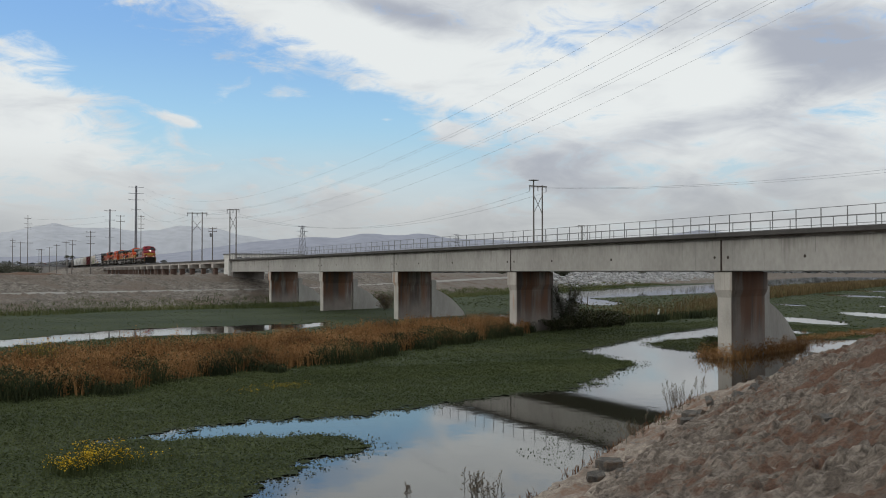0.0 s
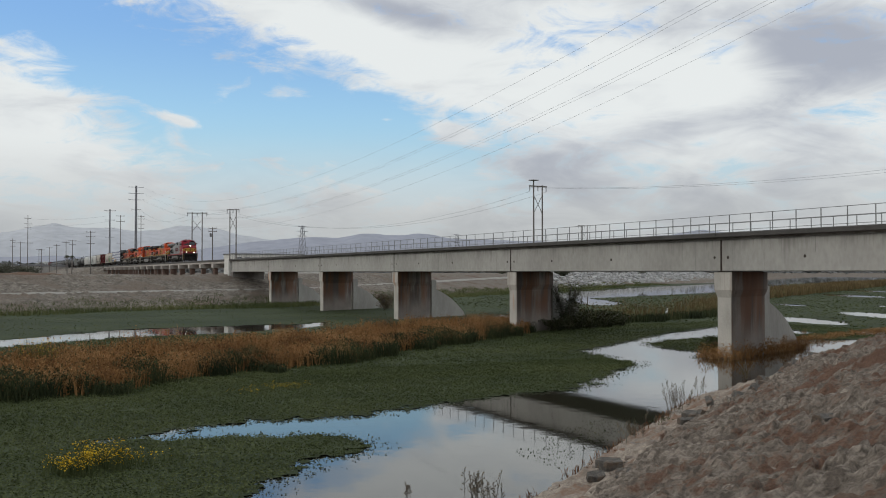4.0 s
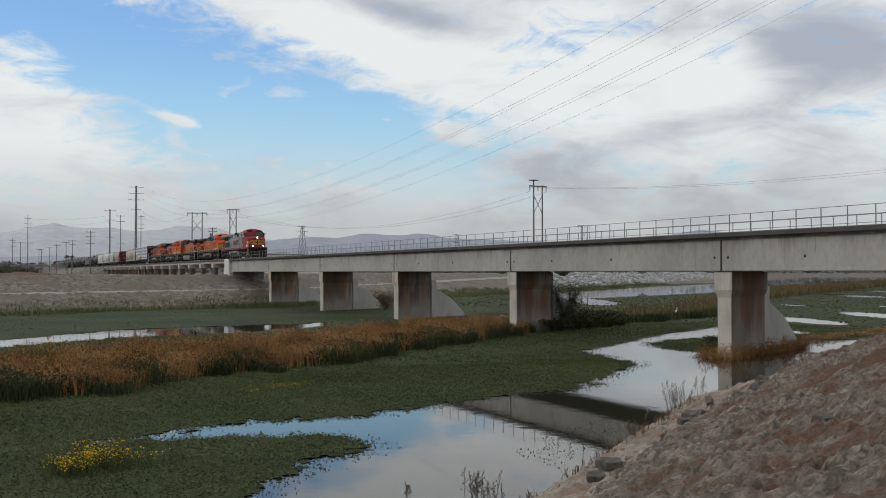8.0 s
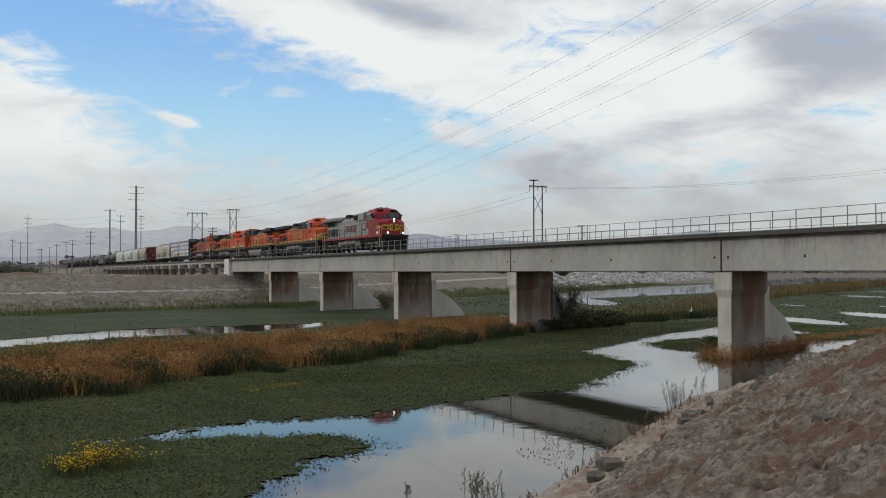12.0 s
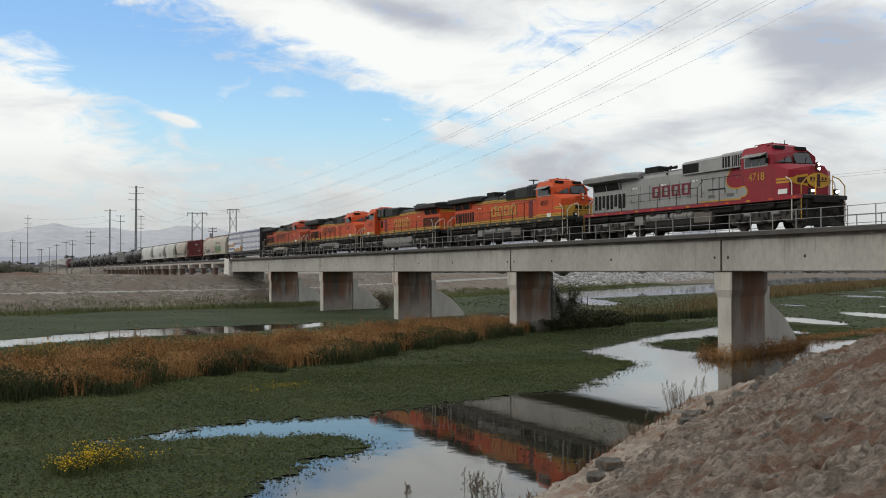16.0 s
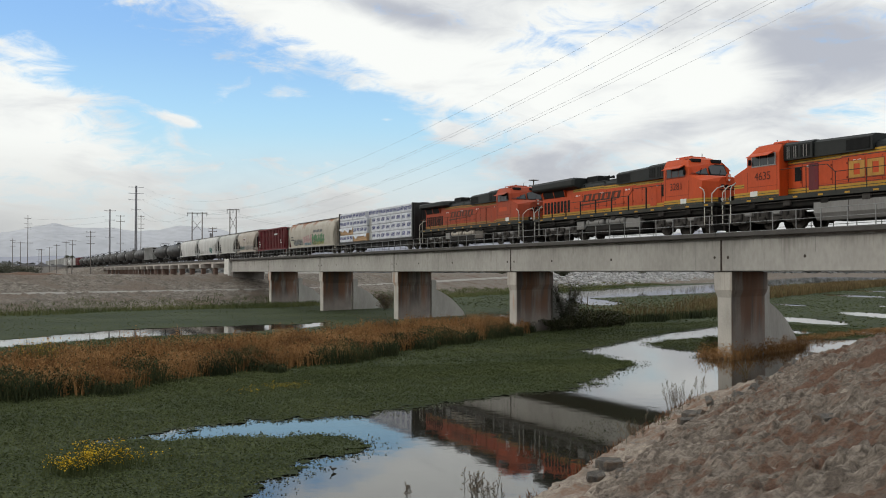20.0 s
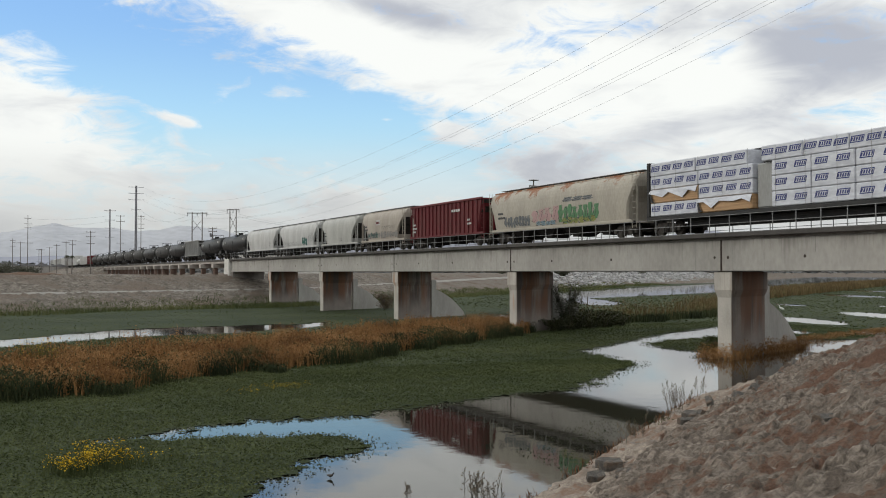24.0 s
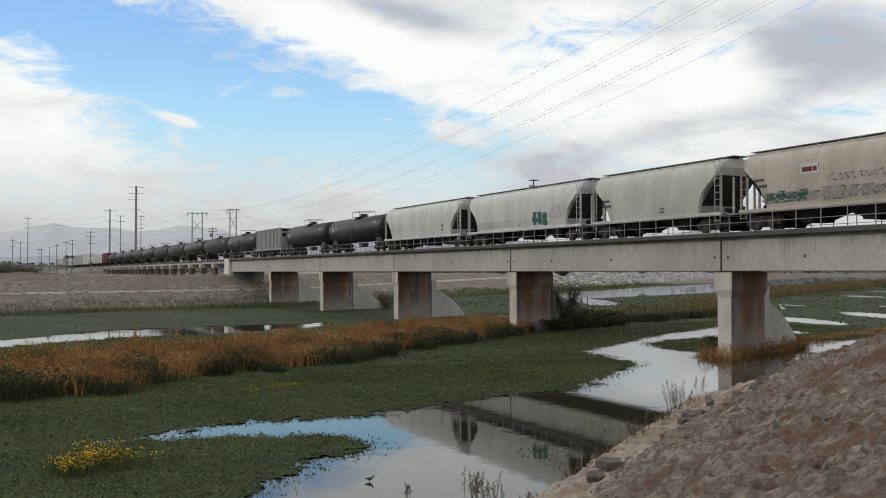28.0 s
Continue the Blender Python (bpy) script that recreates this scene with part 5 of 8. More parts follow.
# ---- birds ----
def egret():
    b = thing("egret", "white egret walking on the water plants", "bird")
    M["feather"] = paint_plain("white_feather", (0.78, 0.78, 0.76))
    M["beak"] = paint_plain("yellow_beak", (0.5, 0.3, 0.05))
    M["leg"] = paint_plain("dark_leg", (0.03, 0.03, 0.03))
    rings = []
    for x, r, z in ((-0.32, 0.02, 0.50), (-0.2, 0.09, 0.54), (0.0, 0.13, 0.58), (0.16, 0.10, 0.62), (0.24, 0.04, 0.66)):
        rings.append([(x, r * 0.8 * math.cos(k * 0.785), z + r * math.sin(k * 0.785)) for k in range(8)])
    part("body", Shape().loft(rings, smooth=True), "feather", b)
    part("neck", Shape().pipe([(0.2, 0, 0.64), (0.3, 0, 0.74), (0.24, 0, 0.86), (0.3, 0, 0.98)], 0.032, 8), "feather", b)
    part("head", Shape().loft([[(x, r * math.cos(k * 0.785), 0.99 + r * math.sin(k * 0.785)) for k in range(8)] for x, r in ((0.26, 0.015), (0.3, 0.045), (0.36, 0.04), (0.4, 0.015))], smooth=True), "feather", b)
    part("bill", Shape().cyl((0.39, 0, 0.99), (0.53, 0, 0.975), 0.016, 6, 0.003), "beak", b)
    for y in (-0.05, 0.05):
        part("leg", Shape().pipe([(0, y, 0.5), (-0.04, y, 0.27), (0.02, y, 0.0)], 0.012, 6), "leg", b)
    return b


def paint_plain(name, c):
    return material(name, c, 0.7, scale=8, fine=60, amount=0.2, bump=0.05)


def wader():
    b = thing("wading_bird", "small dark brown wading bird on the water", "bird")
    M["brown_feather"] = paint_plain("brown_feather", (0.05, 0.042, 0.035))
    rings = []
    for x, r, z in ((-0.20, 0.01, 0.17), (-0.1, 0.04, 0.16), (0.0, 0.06, 0.16), (0.08, 0.045, 0.18), (0.12, 0.02, 0.20)):
        rings.append([(x, r * 0.8 * math.cos(k * 0.785), z + r * math.sin(k * 0.785)) for k in range(8)])
    part("body", Shape().loft(rings, smooth=True), "brown_feather", b)
    part("neck", Shape().cyl((0.1, 0, 0.19), (0.14, 0, 0.26), 0.022, 8, 0.018), "brown_feather", b)
    part("head", Shape().loft([[(x, r * math.cos(k * 0.785), 0.275 + r * math.sin(k * 0.785)) for k in range(8)] for x, r in ((0.11, 0.008), (0.135, 0.028), (0.17, 0.022), (0.185, 0.006))], smooth=True), "brown_feather", b)
    part("bill", Shape().cyl((0.18, 0, 0.275), (0.26, 0, 0.255), 0.007, 6, 0.002), "leg", b)
    for y in (-0.02, 0.02):
        part("leg", Shape().cyl((0, y, 0.12), (0.01, y, -0.05), 0.006, 5), "leg", b)
    for ch in b.children:
        ch.data.transform(Matrix.Translation((0, 0, -0.035)) @ Matrix.Scale(0.62, 4))
    return b


EGRET, WADER = egret(), wader()


# ---- poles, wires and the far plain ----
PLAIN = 4.05


def cross_pole(x, y, h, arms, mat="wood_pole", radius=0.17, label="weathered wooden power pole with crossarms", name="power_pole"):
    p = thing(name, label, "power pole", "power poles on the plain", (x, y, PLAIN - 0.1))
    part("pole", Shape().cyl((0, 0, 0), (0, 0, h), radius, 12, radius * 0.62), mat, p)
    for z, half in arms:
        a = part("crossarm", Shape().box(-0.08, 0.08, -half, half, z - 0.07, z + 0.07), mat, p)
        for t in (-0.95, 0.95):
            part("insulator", Shape().cyl((0, half * t, z + 0.07), (0, half * t, z + 0.34), 0.07, 8, 0.04), "wire", a)
    return p


def h_frame(x, y, h, gap, turn, cap=False):
    p = thing("h_frame_pole", "wooden H-frame power pole with an X brace", "power pole", "H-frame poles of the power line", (x, y, PLAIN - 0.1))
    p.rotation_euler = (0, 0, radians(turn))
    for sg in (-1, 1):
        part("pole", Shape().cyl((0, sg * gap / 2, 0), (0, sg * gap / 2, h + (0.9 if cap and sg < 0 else 0)), 0.18, 12, 0.13), "wood_pole", p)
    part("crossarm", Shape().box(-0.12, 0.12, -gap, gap, h - 0.35, h - 0.12), "wood_pole", p)
    for sg in (-1, 1):
        part("brace", Shape().cyl((0, -sg * gap / 2, h - 2.0), (0, sg * gap / 2, h - 5.6), 0.06, 6), "wood_pole", p)
    for t in (-0.95, 0, 0.95):
        part("insulator", Shape().cyl((0, gap * t, h - 1.2), (0, gap * t, h - 0.35), 0.09, 8), "wire", p)
    if cap:
        part("nest_platform", Shape().box(-0.7, 0.7, -gap / 2 - 0.75, -gap / 2 + 0.75, h + 0.85, h + 1.0, 0.03), "wood_pole", p)
    return p


def lattice(x, y, h):
    p = thing("lattice_tower", "distant grey steel lattice power tower", "power tower", "lattice towers on the plain", (x, y, PLAIN - 0.1))
    p.rotation_euler = (0, 0, radians(20))
    for sx in (-1, 1):
        for sy in (-1, 1):
            part("leg", Shape().cyl((sx * 2.6, sy * 2.6, 0), (sx * 0.6, sy * 0.6, h), 0.22, 6, 0.12), "pole_steel", p)
    for k in range(8):
        a, b = k / 8, (k + 1) / 8
        wa, wb = 2.6 - 2.0 * a, 2.6 - 2.0 * b
        s = Shape()
        for sg in (-1, 1):
            s.cyl((sg * wa, -wa, h * a), (sg * wb, wb, h * b), 0.08, 4).cyl((-wa, sg * wa, h * a), (wb, sg * wb, h * b), 0.08, 4)
        part("bracing", s, "pole_steel", p)
    for z, w in ((h * 0.98, 3.5), (h * 0.88, 4.2), (h * 0.78, 3.5)):
        part("crossarm", Shape().cyl((-0.2, -w, z), (-0.2, w, z), 0.16, 6), "pole_steel", p)


def cable(name, a, b, sag, r, label="thin overhead power line"):
    n = 28
    pts = []
    for k in range(n + 1):
        t = k / n
        pts.append((a[0] + (b[0] - a[0]) * t, a[1] + (b[1] - a[1]) * t, a[2] + (b[2] - a[2]) * t - sag * 4 * t * (1 - t)))
    single(name, Shape().pipe(pts, r, 5), "wire", label, "power line", "overhead power lines")


def far_plain():
    cross_pole(-421.3, 54.8, 36.2, ((35.6, 3.0), (33.0, 3.0), (30.4, 3.0), (26.5, 2.0)), "pole_steel", 0.62, "tall grey steel power pole with three crossarms", "steel_pole")
    cross_pole(-454.3, 48.1, 28.2, ((27.6, 2.4), (23.5, 2.0), (20.0, 2.0), (16, 2.0)), "pole_steel", 0.45, "grey steel power pole with four crossarms", "steel_pole")
    for x, y, h, arms in ((-384.4, 44.5, 22, ((21.6, 1.5), (19.6, 1.5), (11.5, 1.3))), (-335.7, 29.7, 14, ((13.6, 1.4), (12.1, 1.4), (9.9, 1.2))), (-436.1, 14.4, 24, ((22.6, 1.3), (20.4, 1.3), (18.8, 1.2), (12.6, 2.0))),
                          (-381.2, 51.4, 22, ((21.5, 1.2), (20.5, 1.2), (18.6, 1.2), (17.0, 1.0))), (-427.2, 8.6, 14, ((13.2, 1.0), (11, 1.0))), (-464.9, 12.5, 14, ((13.4, 3.0),)), (-431.8, 31.2, 14, ((13.6, 1.6), (12.0, 1.3))),
                          (-456.6, 30.4, 14, ((13.6, 1.6),)), (-428.9, 25.0, 12, ((11.5, 1.2),)), (-378.3, 17.0, 9, ((8.6, 1.0),)), (-520, 27, 13, ((12.6, 1.4),)), (-560, 24, 13, ((12.6, 1.4),))):
        cross_pole(x, y, h, arms)
    p = cross_pole(-248.7, 41.8 + 9, 12, ((11.7, 1.0), (10.9, 1.0)), label="wooden pole with a transformer beside the track")
    part("transformer", Shape().cyl((0, -0.45, 9.6), (0, -0.45, 10.5), 0.28, 12), "pole_steel", p)
    h_frame(-288.5, 54.5, 18, 2.9, -24)
    h_frame(-269.1, 60.5, 18, 1.7, -24)
    h_frame(-170.2, 98.8, 18, 2.15, 8, True)
    h_frame(-308.5, 198.6, 18, 2.6, 0)
    h_frame(-71.2, 137.1, 19.2, 2.6, 0)
    lattice(-602.1, 179.1, 30)
    lattice(-686, 326.7, 30)
    # the six conductors that climb over the river, and the lower lines
    ends = (((-418.4, 57.7, 39.4), (-72.8, 55.8, 29.5), 11.25), ((-418.4, 57.7, 36.9), (-71.1, 59.4, 29.5), 12.25), ((-418.8, 56.9, 36.9), (-70.8, 60.1, 29.5), 12.5),
            ((-418.5, 57.7, 34.3), (-69.0, 64.2, 29.5), 13.0), ((-418.9, 56.9, 34.3), (-68.6, 64.9, 29.5), 13.25), ((-420.1, 54.4, 30.6), (-67.1, 68.2, 29.5), 13.75))
    for a, b, sag in ends:
        # carried past the last point in view, along the same curve
        t1 = 1.12
        e = [a[i] + (b[i] - a[i]) * t1 for i in range(3)]
        e[2] += sag * 4 * t1 * (t1 - 1)
        cable("power_line", a, e, sag * t1 * t1, 0.0125)
    for dy in (-1.9, 1.9):
        cable("power_line", (-269.1, 60.5 + dy * 0.8, PLAIN + 16.6), (-170.2, 98.8 + dy, PLAIN + 16.6), 5.5, 0.021)
        cable("power_line", (-170.2, 98.8 + dy, PLAIN + 17.4), (-71.2, 137.1 + dy, PLAIN + 18.6), 2.4, 0.017)
        cable("power_line", (-288.5, 54.5 + dy, PLAIN + 17.4), (-269.1, 60.5 + dy * 0.8, PLAIN + 17.4), 0.5, 0.021)
        cable("power_line", (-421.3, 54.8 + dy, PLAIN + 26), (-288.5, 54.5 + dy, PLAIN + 17.4), 3.5, 0.022)
    for z in (10.9, 13.4):
        cable("power_line", (-335.7, 29.7, PLAIN + z), (-436.1, 14.4, PLAIN + z + 5), 1.5, 0.022)
        cable("power_line", (-454.3, 48.1, PLAIN + z + 12), (-436.1, 14.4, PLAIN + z + 9), 1.0, 0.022)

    # a long low white building, sheds, and the scrub along the horizon
    b = thing("warehouse", "long low white building with dark windows, far away", "building", at=(-420, 108, PLAIN - 0.1))
    b.rotation_euler = (0, 0, radians(8))
    part("wall", Shape().box(-6, 6, -16, 16, 0, 8.2, 0.1), "white_concrete", b)
    part("roof", Shape().box(-6.3, 6.3, -16.3, 16.3, 8.2, 8.6, 0.05), "mid_grey_roof", b)
    part("annex", Shape().box(-5, 5.5, 16.2, 24, 0, 6.2, 0.1), "white_concrete", b)
    for k in range(9):
        for z in (1.6, 5.0):
            w = part("window", Shape().box(5.98, 6.06, -14.6 + 3.4 * k, -12.4 + 3.4 * k, z, z + 2.0), "mid_grey_roof", b)
            part("pane", Shape().box(6.05, 6.09, -14.4 + 3.4 * k, -12.6 + 3.4 * k, z + 0.15, z + 1.85), "dark_pane", w)
    r = np.random.default_rng(44)
    for k in range(5):
        s = thing("shed", "small grey shed far across the plain", "shed", "far sheds", (-480 - 30 * k, 6 + 9 * k + 3 * (k % 2), PLAIN - 0.1))
        part("wall", Shape().box(-4, 4, -5 - k % 2 * 3, 5, 0, 3.6), "concrete", s)
        part("roof", Shape().prism([(-5.5 - k % 2 * 3, 3.6), (5.5, 3.6), (0 - k % 2 * 1.5, 5.0)], 0, -4.3, 4.3), "mid_grey_roof", s)
    spots = [(-310, 12, 3.2), (-318, 15, 4.4), (-330, 18, 3.6), (-345, 13, 4.8), (-352, 20, 3.0), (-372, 24, 3.5), (-262, 63, 1.8), (-268, 72, 2.0), (-282, 79, 1.8), (-176, 108, 1.6), (-300, 160, 2.6), (-330, 240, 3.0), (-420, 140, 4.0)]
    for x, y, s in spots:
        clump("tree", (x, y - (9 if x < -300 and y < 30 else 0), PLAIN - 0.1), s * 1.15, s * 0.85, 1100, (0.18, 0.42), "bush_grey", "dark scrubby tree on the far plain", "tree", 9)
    for x, y in ((-355, 24), (-362, 26)):
        palm = thing("palm_tree", "tall thin palm far across the plain", "palm tree", "palms", (x, y, PLAIN - 0.1))
        part("trunk", Shape().cyl((0, 0, 0), (0.3, 0, 6.0), 0.16, 8, 0.12), "wood_pole", palm)
        cr = Shape()
        for k in range(16):
            a, d = k * 2.4, 0.3 + 0.9 * ((k * 7) % 5) / 5
            p0, p1, p2 = (0.3, 0, 6.0), (0.3 + math.cos(a) * 0.6, math.sin(a) * 0.6, 6.5 - d * 0.4), (0.3 + math.cos(a) * 1.3, math.sin(a) * 1.3, 6.3 - 1.2 * d)
            w = 0.22
            nx, ny = -math.sin(a) * w, math.cos(a) * w
            cr.add([p0, (p1[0] + nx, p1[1] + ny, p1[2]), p2, (p1[0] - nx, p1[1] - ny, p1[2])], [(0, 1, 2, 3)])
        part("fronds", cr, "bush_grey", palm)
    # the dim belt of trees and roofs along the horizon
    n = 2600
    x = r.uniform(-1500, -620, n)
    y = x * -np.tan(r.uniform(0.0, 0.9, n))
    h = r.uniform(2, 8, n)
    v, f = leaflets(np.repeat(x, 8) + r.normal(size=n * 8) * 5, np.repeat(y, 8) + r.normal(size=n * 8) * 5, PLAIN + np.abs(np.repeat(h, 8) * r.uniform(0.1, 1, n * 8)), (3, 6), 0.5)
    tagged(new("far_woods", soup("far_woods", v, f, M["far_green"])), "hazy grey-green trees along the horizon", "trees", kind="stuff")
    md = Shape()
    for (mx, my, mh, mr) in ((-235, 7, 0.9, 5.5), (-242, 12, 0.7, 4), (-228, 0, 0.8, 7)):
        rings = []
        for q in (1.0, 0.75, 0.45, 0.15):
            rings.append([(mx + mr * q * 0.6 * math.cos(k * 0.3927) * (1 + 0.1 * math.sin(k * 2.1 + mr)), my + mr * q * math.sin(k * 0.3927) * (1 + 0.12 * math.sin(k * 1.7)), PLAIN - 0.1 + mh * (1 - q) ** 0.7) for k in range(16)])
        md.loft(rings, smooth=True)
    single("dirt_mound", md, "mound", "low reddish dirt mound on the far plain", "mound", kind="structure")


M["mid_grey_roof"] = material("grey_roofing", (0.20, 0.20, 0.21), 0.8, scale=0.3, fine=3)
M["dark_pane"] = material("dark_window", (0.06, 0.065, 0.075), 0.3, scale=0.5)
# leaf tones greyed and paled: the horizon haze is painted into them
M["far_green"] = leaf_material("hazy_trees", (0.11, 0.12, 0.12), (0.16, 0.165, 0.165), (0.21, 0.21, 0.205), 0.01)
M["mound"] = stony("reddish_dirt", (0.10, 0.075, 0.055), (0.19, 0.14, 0.105), (0.17, 0.105, 0.075), 0.2, 1.2, 0.3, 0.6)
far_plain()


# ---- the train: x runs forward, z from the rail head ----
TRAIN, WHEELS = [], []
RG = random.Random(5)


def paint(name, base, rough=0.55, dirt=(0.10, 0.085, 0.07), amount=0.35, scale=0.9, metal=0.0, stretch=(1, 1, 0.35)):
    return material(name, base, rough, metal, other=tuple(0.5 * b + 0.5 * d for b, d in zip(base, dirt)), scale=scale, fine=9, amount=amount, bump=0.06, stretch=stretch, spec=0.25)


def streaked(name, base, rust, level, limit=0.52):
    """Paint with rust that bites down from the roof edge."""
    mt = paint(name, base)
    nt = mt.node_tree
    N, L = nt.nodes.new, nt.links.new
    bsdf = nt.nodes["Principled BSDF"]
    src = bsdf.inputs["Base Color"].links[0].from_socket
    tc, sp, n = N("ShaderNodeTexCoord"), N("ShaderNodeSeparateXYZ"), N("ShaderNodeTexNoise")
    mp = N("ShaderNodeMapping")
    mp.inputs["Scale"].default_value = (0.55, 0.55, 0.6)
    n.inputs["Scale"].default_value, n.inputs["Detail"].default_value, n.inputs["Roughness"].default_value = 1.0, 8, 0.65
    L(tc.outputs["Object"], sp.inputs[0]), L(tc.outputs["Object"], mp.inputs[0]), L(mp.outputs[0], n.inputs["Vector"])
    a = N("ShaderNodeMath")
    a.operation = "MULTIPLY_ADD"
    L(sp.outputs[2], a.inputs[0])
    a.inputs[1].default_value, a.inputs[2].default_value = 0.15, -0.15 * level
    s = N("ShaderNodeMath")
    s.operation = "ADD"
    L(a.outputs[0], s.inputs[0]), L(n.outputs[0], s.inputs[1])
    r = N("ShaderNodeMapRange")
    r.inputs[1].default_value, r.inputs[2].default_value, r.inputs[4].default_value = limit, limit + 0.07, 0.9
    L(s.outputs[0], r.inputs[0])
    mx = N("ShaderNodeMix")
    mx.data_type = "RGBA"
    L(r.outputs[0], mx.inputs[0]), L(src, mx.inputs[6])
    mx.inputs[7].default_value = (*rust, 1)
    L(mx.outputs[2], bsdf.inputs["Base Color"])
    return mt


def glow(name, colour, power):
    mt = bpy.data.materials.new(name)
    mt.use_nodes = True
    b = mt.node_tree.nodes["Principled BSDF"]
    b.inputs["Emission Color"].default_value = (*colour, 1)
    b.inputs["Emission Strength"].default_value = power
    return mt


def glassy(name, colour):
    mt = bpy.data.materials.new(name)
    mt.use_nodes = True
    b = mt.node_tree.nodes["Principled BSDF"]
    b.inputs["Base Color"].default_value = (*colour, 1)
    b.inputs["Roughness"].default_value = 0.06
    return mt


M["orange"] = paint("orange_paint", (0.50, 0.064, 0.011), 0.55, amount=0.25)
M["orange_dirty"] = paint("dirty_orange_paint", (0.35, 0.055, 0.020), 0.65, amount=0.55)
M["red"] = paint("red_paint", (0.235, 0.008, 0.020), 0.5, amount=0.3)
M["mark_red"] = paint("faded_crimson_paint", (0.135, 0.012, 0.022), 0.6, amount=0.45)
M["mark_yellow"] = paint("faded_yellow_paint", (0.46, 0.23, 0.045), 0.6, amount=0.5)
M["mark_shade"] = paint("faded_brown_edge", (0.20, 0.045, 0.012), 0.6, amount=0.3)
M["mark_brown"] = paint("dull_brown_mark", (0.085, 0.028, 0.016), 0.65, amount=0.4)
M["number_brown"] = paint("dark_number", (0.12, 0.022, 0.010), 0.6, amount=0.3)
M["emblem_dark"] = paint("dark_crimson", (0.05, 0.008, 0.012), 0.6, amount=0.3)
M["pin_green"] = paint("dark_green_pinstripe", (0.035, 0.040, 0.028), 0.6, amount=0.3)
M["sill_grey"] = paint("dark_sill_paint", (0.026, 0.027, 0.023), 0.65, amount=0.5)
M["yellow_dirty"] = paint("grimy_yellow_paint", (0.30, 0.14, 0.025), 0.6, amount=0.5)
M["dusty_box"] = paint("dusty_brown_box", (0.125, 0.11, 0.097), 0.7, amount=0.6)
M["silver"] = paint("silver_paint", (0.27, 0.27, 0.268), 0.5, amount=0.45, metal=0.2)
M["dim_orange"] = paint("grimy_orange_seam", (0.17, 0.022, 0.006), 0.7, amount=0.4)
M["dim_orange_dirty"] = paint("grimy_dark_seam", (0.12, 0.02, 0.008), 0.7, amount=0.4)
M["dim_silver"] = paint("grimy_silver_seam", (0.13, 0.13, 0.13), 0.7, amount=0.4)
M["yellow"] = paint("yellow_paint", (0.46, 0.25, 0.022), 0.5, amount=0.35)
M["roof_dark"] = paint("dark_roof_paint", (0.0135, 0.0155, 0.015), 0.6, dirt=(0.05, 0.047, 0.043), amount=0.4)
M["grey_roof"] = paint("grey_roof_paint", (0.20, 0.20, 0.20), 0.6, amount=0.4)
M["under"] = material("grimy_running_gear", (0.013, 0.012, 0.011), 0.9, 0.0, other=(0.028, 0.024, 0.021), scale=2.5, fine=20, amount=0.7, spec=0.25)
M["truck"] = material("dusty_truck_frame", (0.060, 0.054, 0.049), 0.9, 0.0, other=(0.022, 0.019, 0.017), scale=2.5, fine=20, amount=0.8, spec=0.25)
M["tank_silver"] = paint("dusty_grey_tank", (0.215, 0.208, 0.20), 0.6, amount=0.5)
M["wheel"] = material("worn_wheel_steel", (0.045, 0.038, 0.032), 0.6, 0.5, scale=4, fine=30)
M["black"] = paint("black_paint", (0.018, 0.018, 0.018), 0.5, dirt=(0.07, 0.065, 0.06), amount=0.6)
M["grille"] = material("dark_grille", (0.012, 0.012, 0.012), 0.85, spec=0.2)
M["glass"] = glassy("cab_glass", (0.03, 0.035, 0.04))
M["white"] = paint("white_paint", (0.70, 0.70, 0.68), 0.5, amount=0.25)
M["rail_white"] = paint("pale_handrail", (0.60, 0.58, 0.52), 0.5, amount=0.3)
M["lamp"] = glow("lit_lamp", (1.0, 0.90, 0.72), 12.0)
M["navy"] = paint("navy_print", (0.05, 0.06, 0.19), 0.6, amount=0.2)
M["wrap"] = material("white_lumber_wrap", (0.60, 0.61, 0.65), 0.45, other=(0.40, 0.41, 0.46), scale=2.2, fine=5.0, amount=0.6, bump=0.9, stretch=(0.5, 1, 1.5), spec=0.3)
M["lumber"] = material("bare_lumber", (0.48, 0.30, 0.16), 0.8, scale=1.5, fine=18, stretch=(0.3, 1, 6))
M["tan_dim"] = paint("dull_grey_spray", (0.27, 0.255, 0.24), 0.6, amount=0.4)
M["maroon"] = paint("maroon_paint", (0.115, 0.012, 0.016), 0.6, amount=0.4)
M["beige"] = streaked("rusty_beige_paint", (0.41, 0.372, 0.312), (0.25, 0.088, 0.03), 3.1, 0.625)
M["tan"] = paint("tan_paint", (0.40, 0.352, 0.30), 0.6, amount=0.5)
M["pale_grey"] = paint("pale_grey_paint", (0.44, 0.433, 0.405), 0.55, amount=0.45)
M["off_white"] = paint("off_white_paint", (0.52, 0.515, 0.50), 0.55, amount=0.45)
M["mid_grey"] = paint("mid_grey_paint", (0.33, 0.33, 0.32), 0.55, amount=0.5)
M["tank_black"] = material("black_tank_paint", (0.013, 0.013, 0.014), 0.5, other=(0.026, 0.025, 0.024), scale=0.9, fine=9, amount=0.5, bump=0.05, spec=0.3)
# dust grey, lightened further to paint in the haze of distance
M["tank_dusty_hazed"] = material("dusty_hazed_tank_paint", (0.045, 0.044, 0.043), 0.65, other=(0.075, 0.071, 0.066), scale=0.9, fine=9, amount=0.6, bump=0.05, spec=0.18)
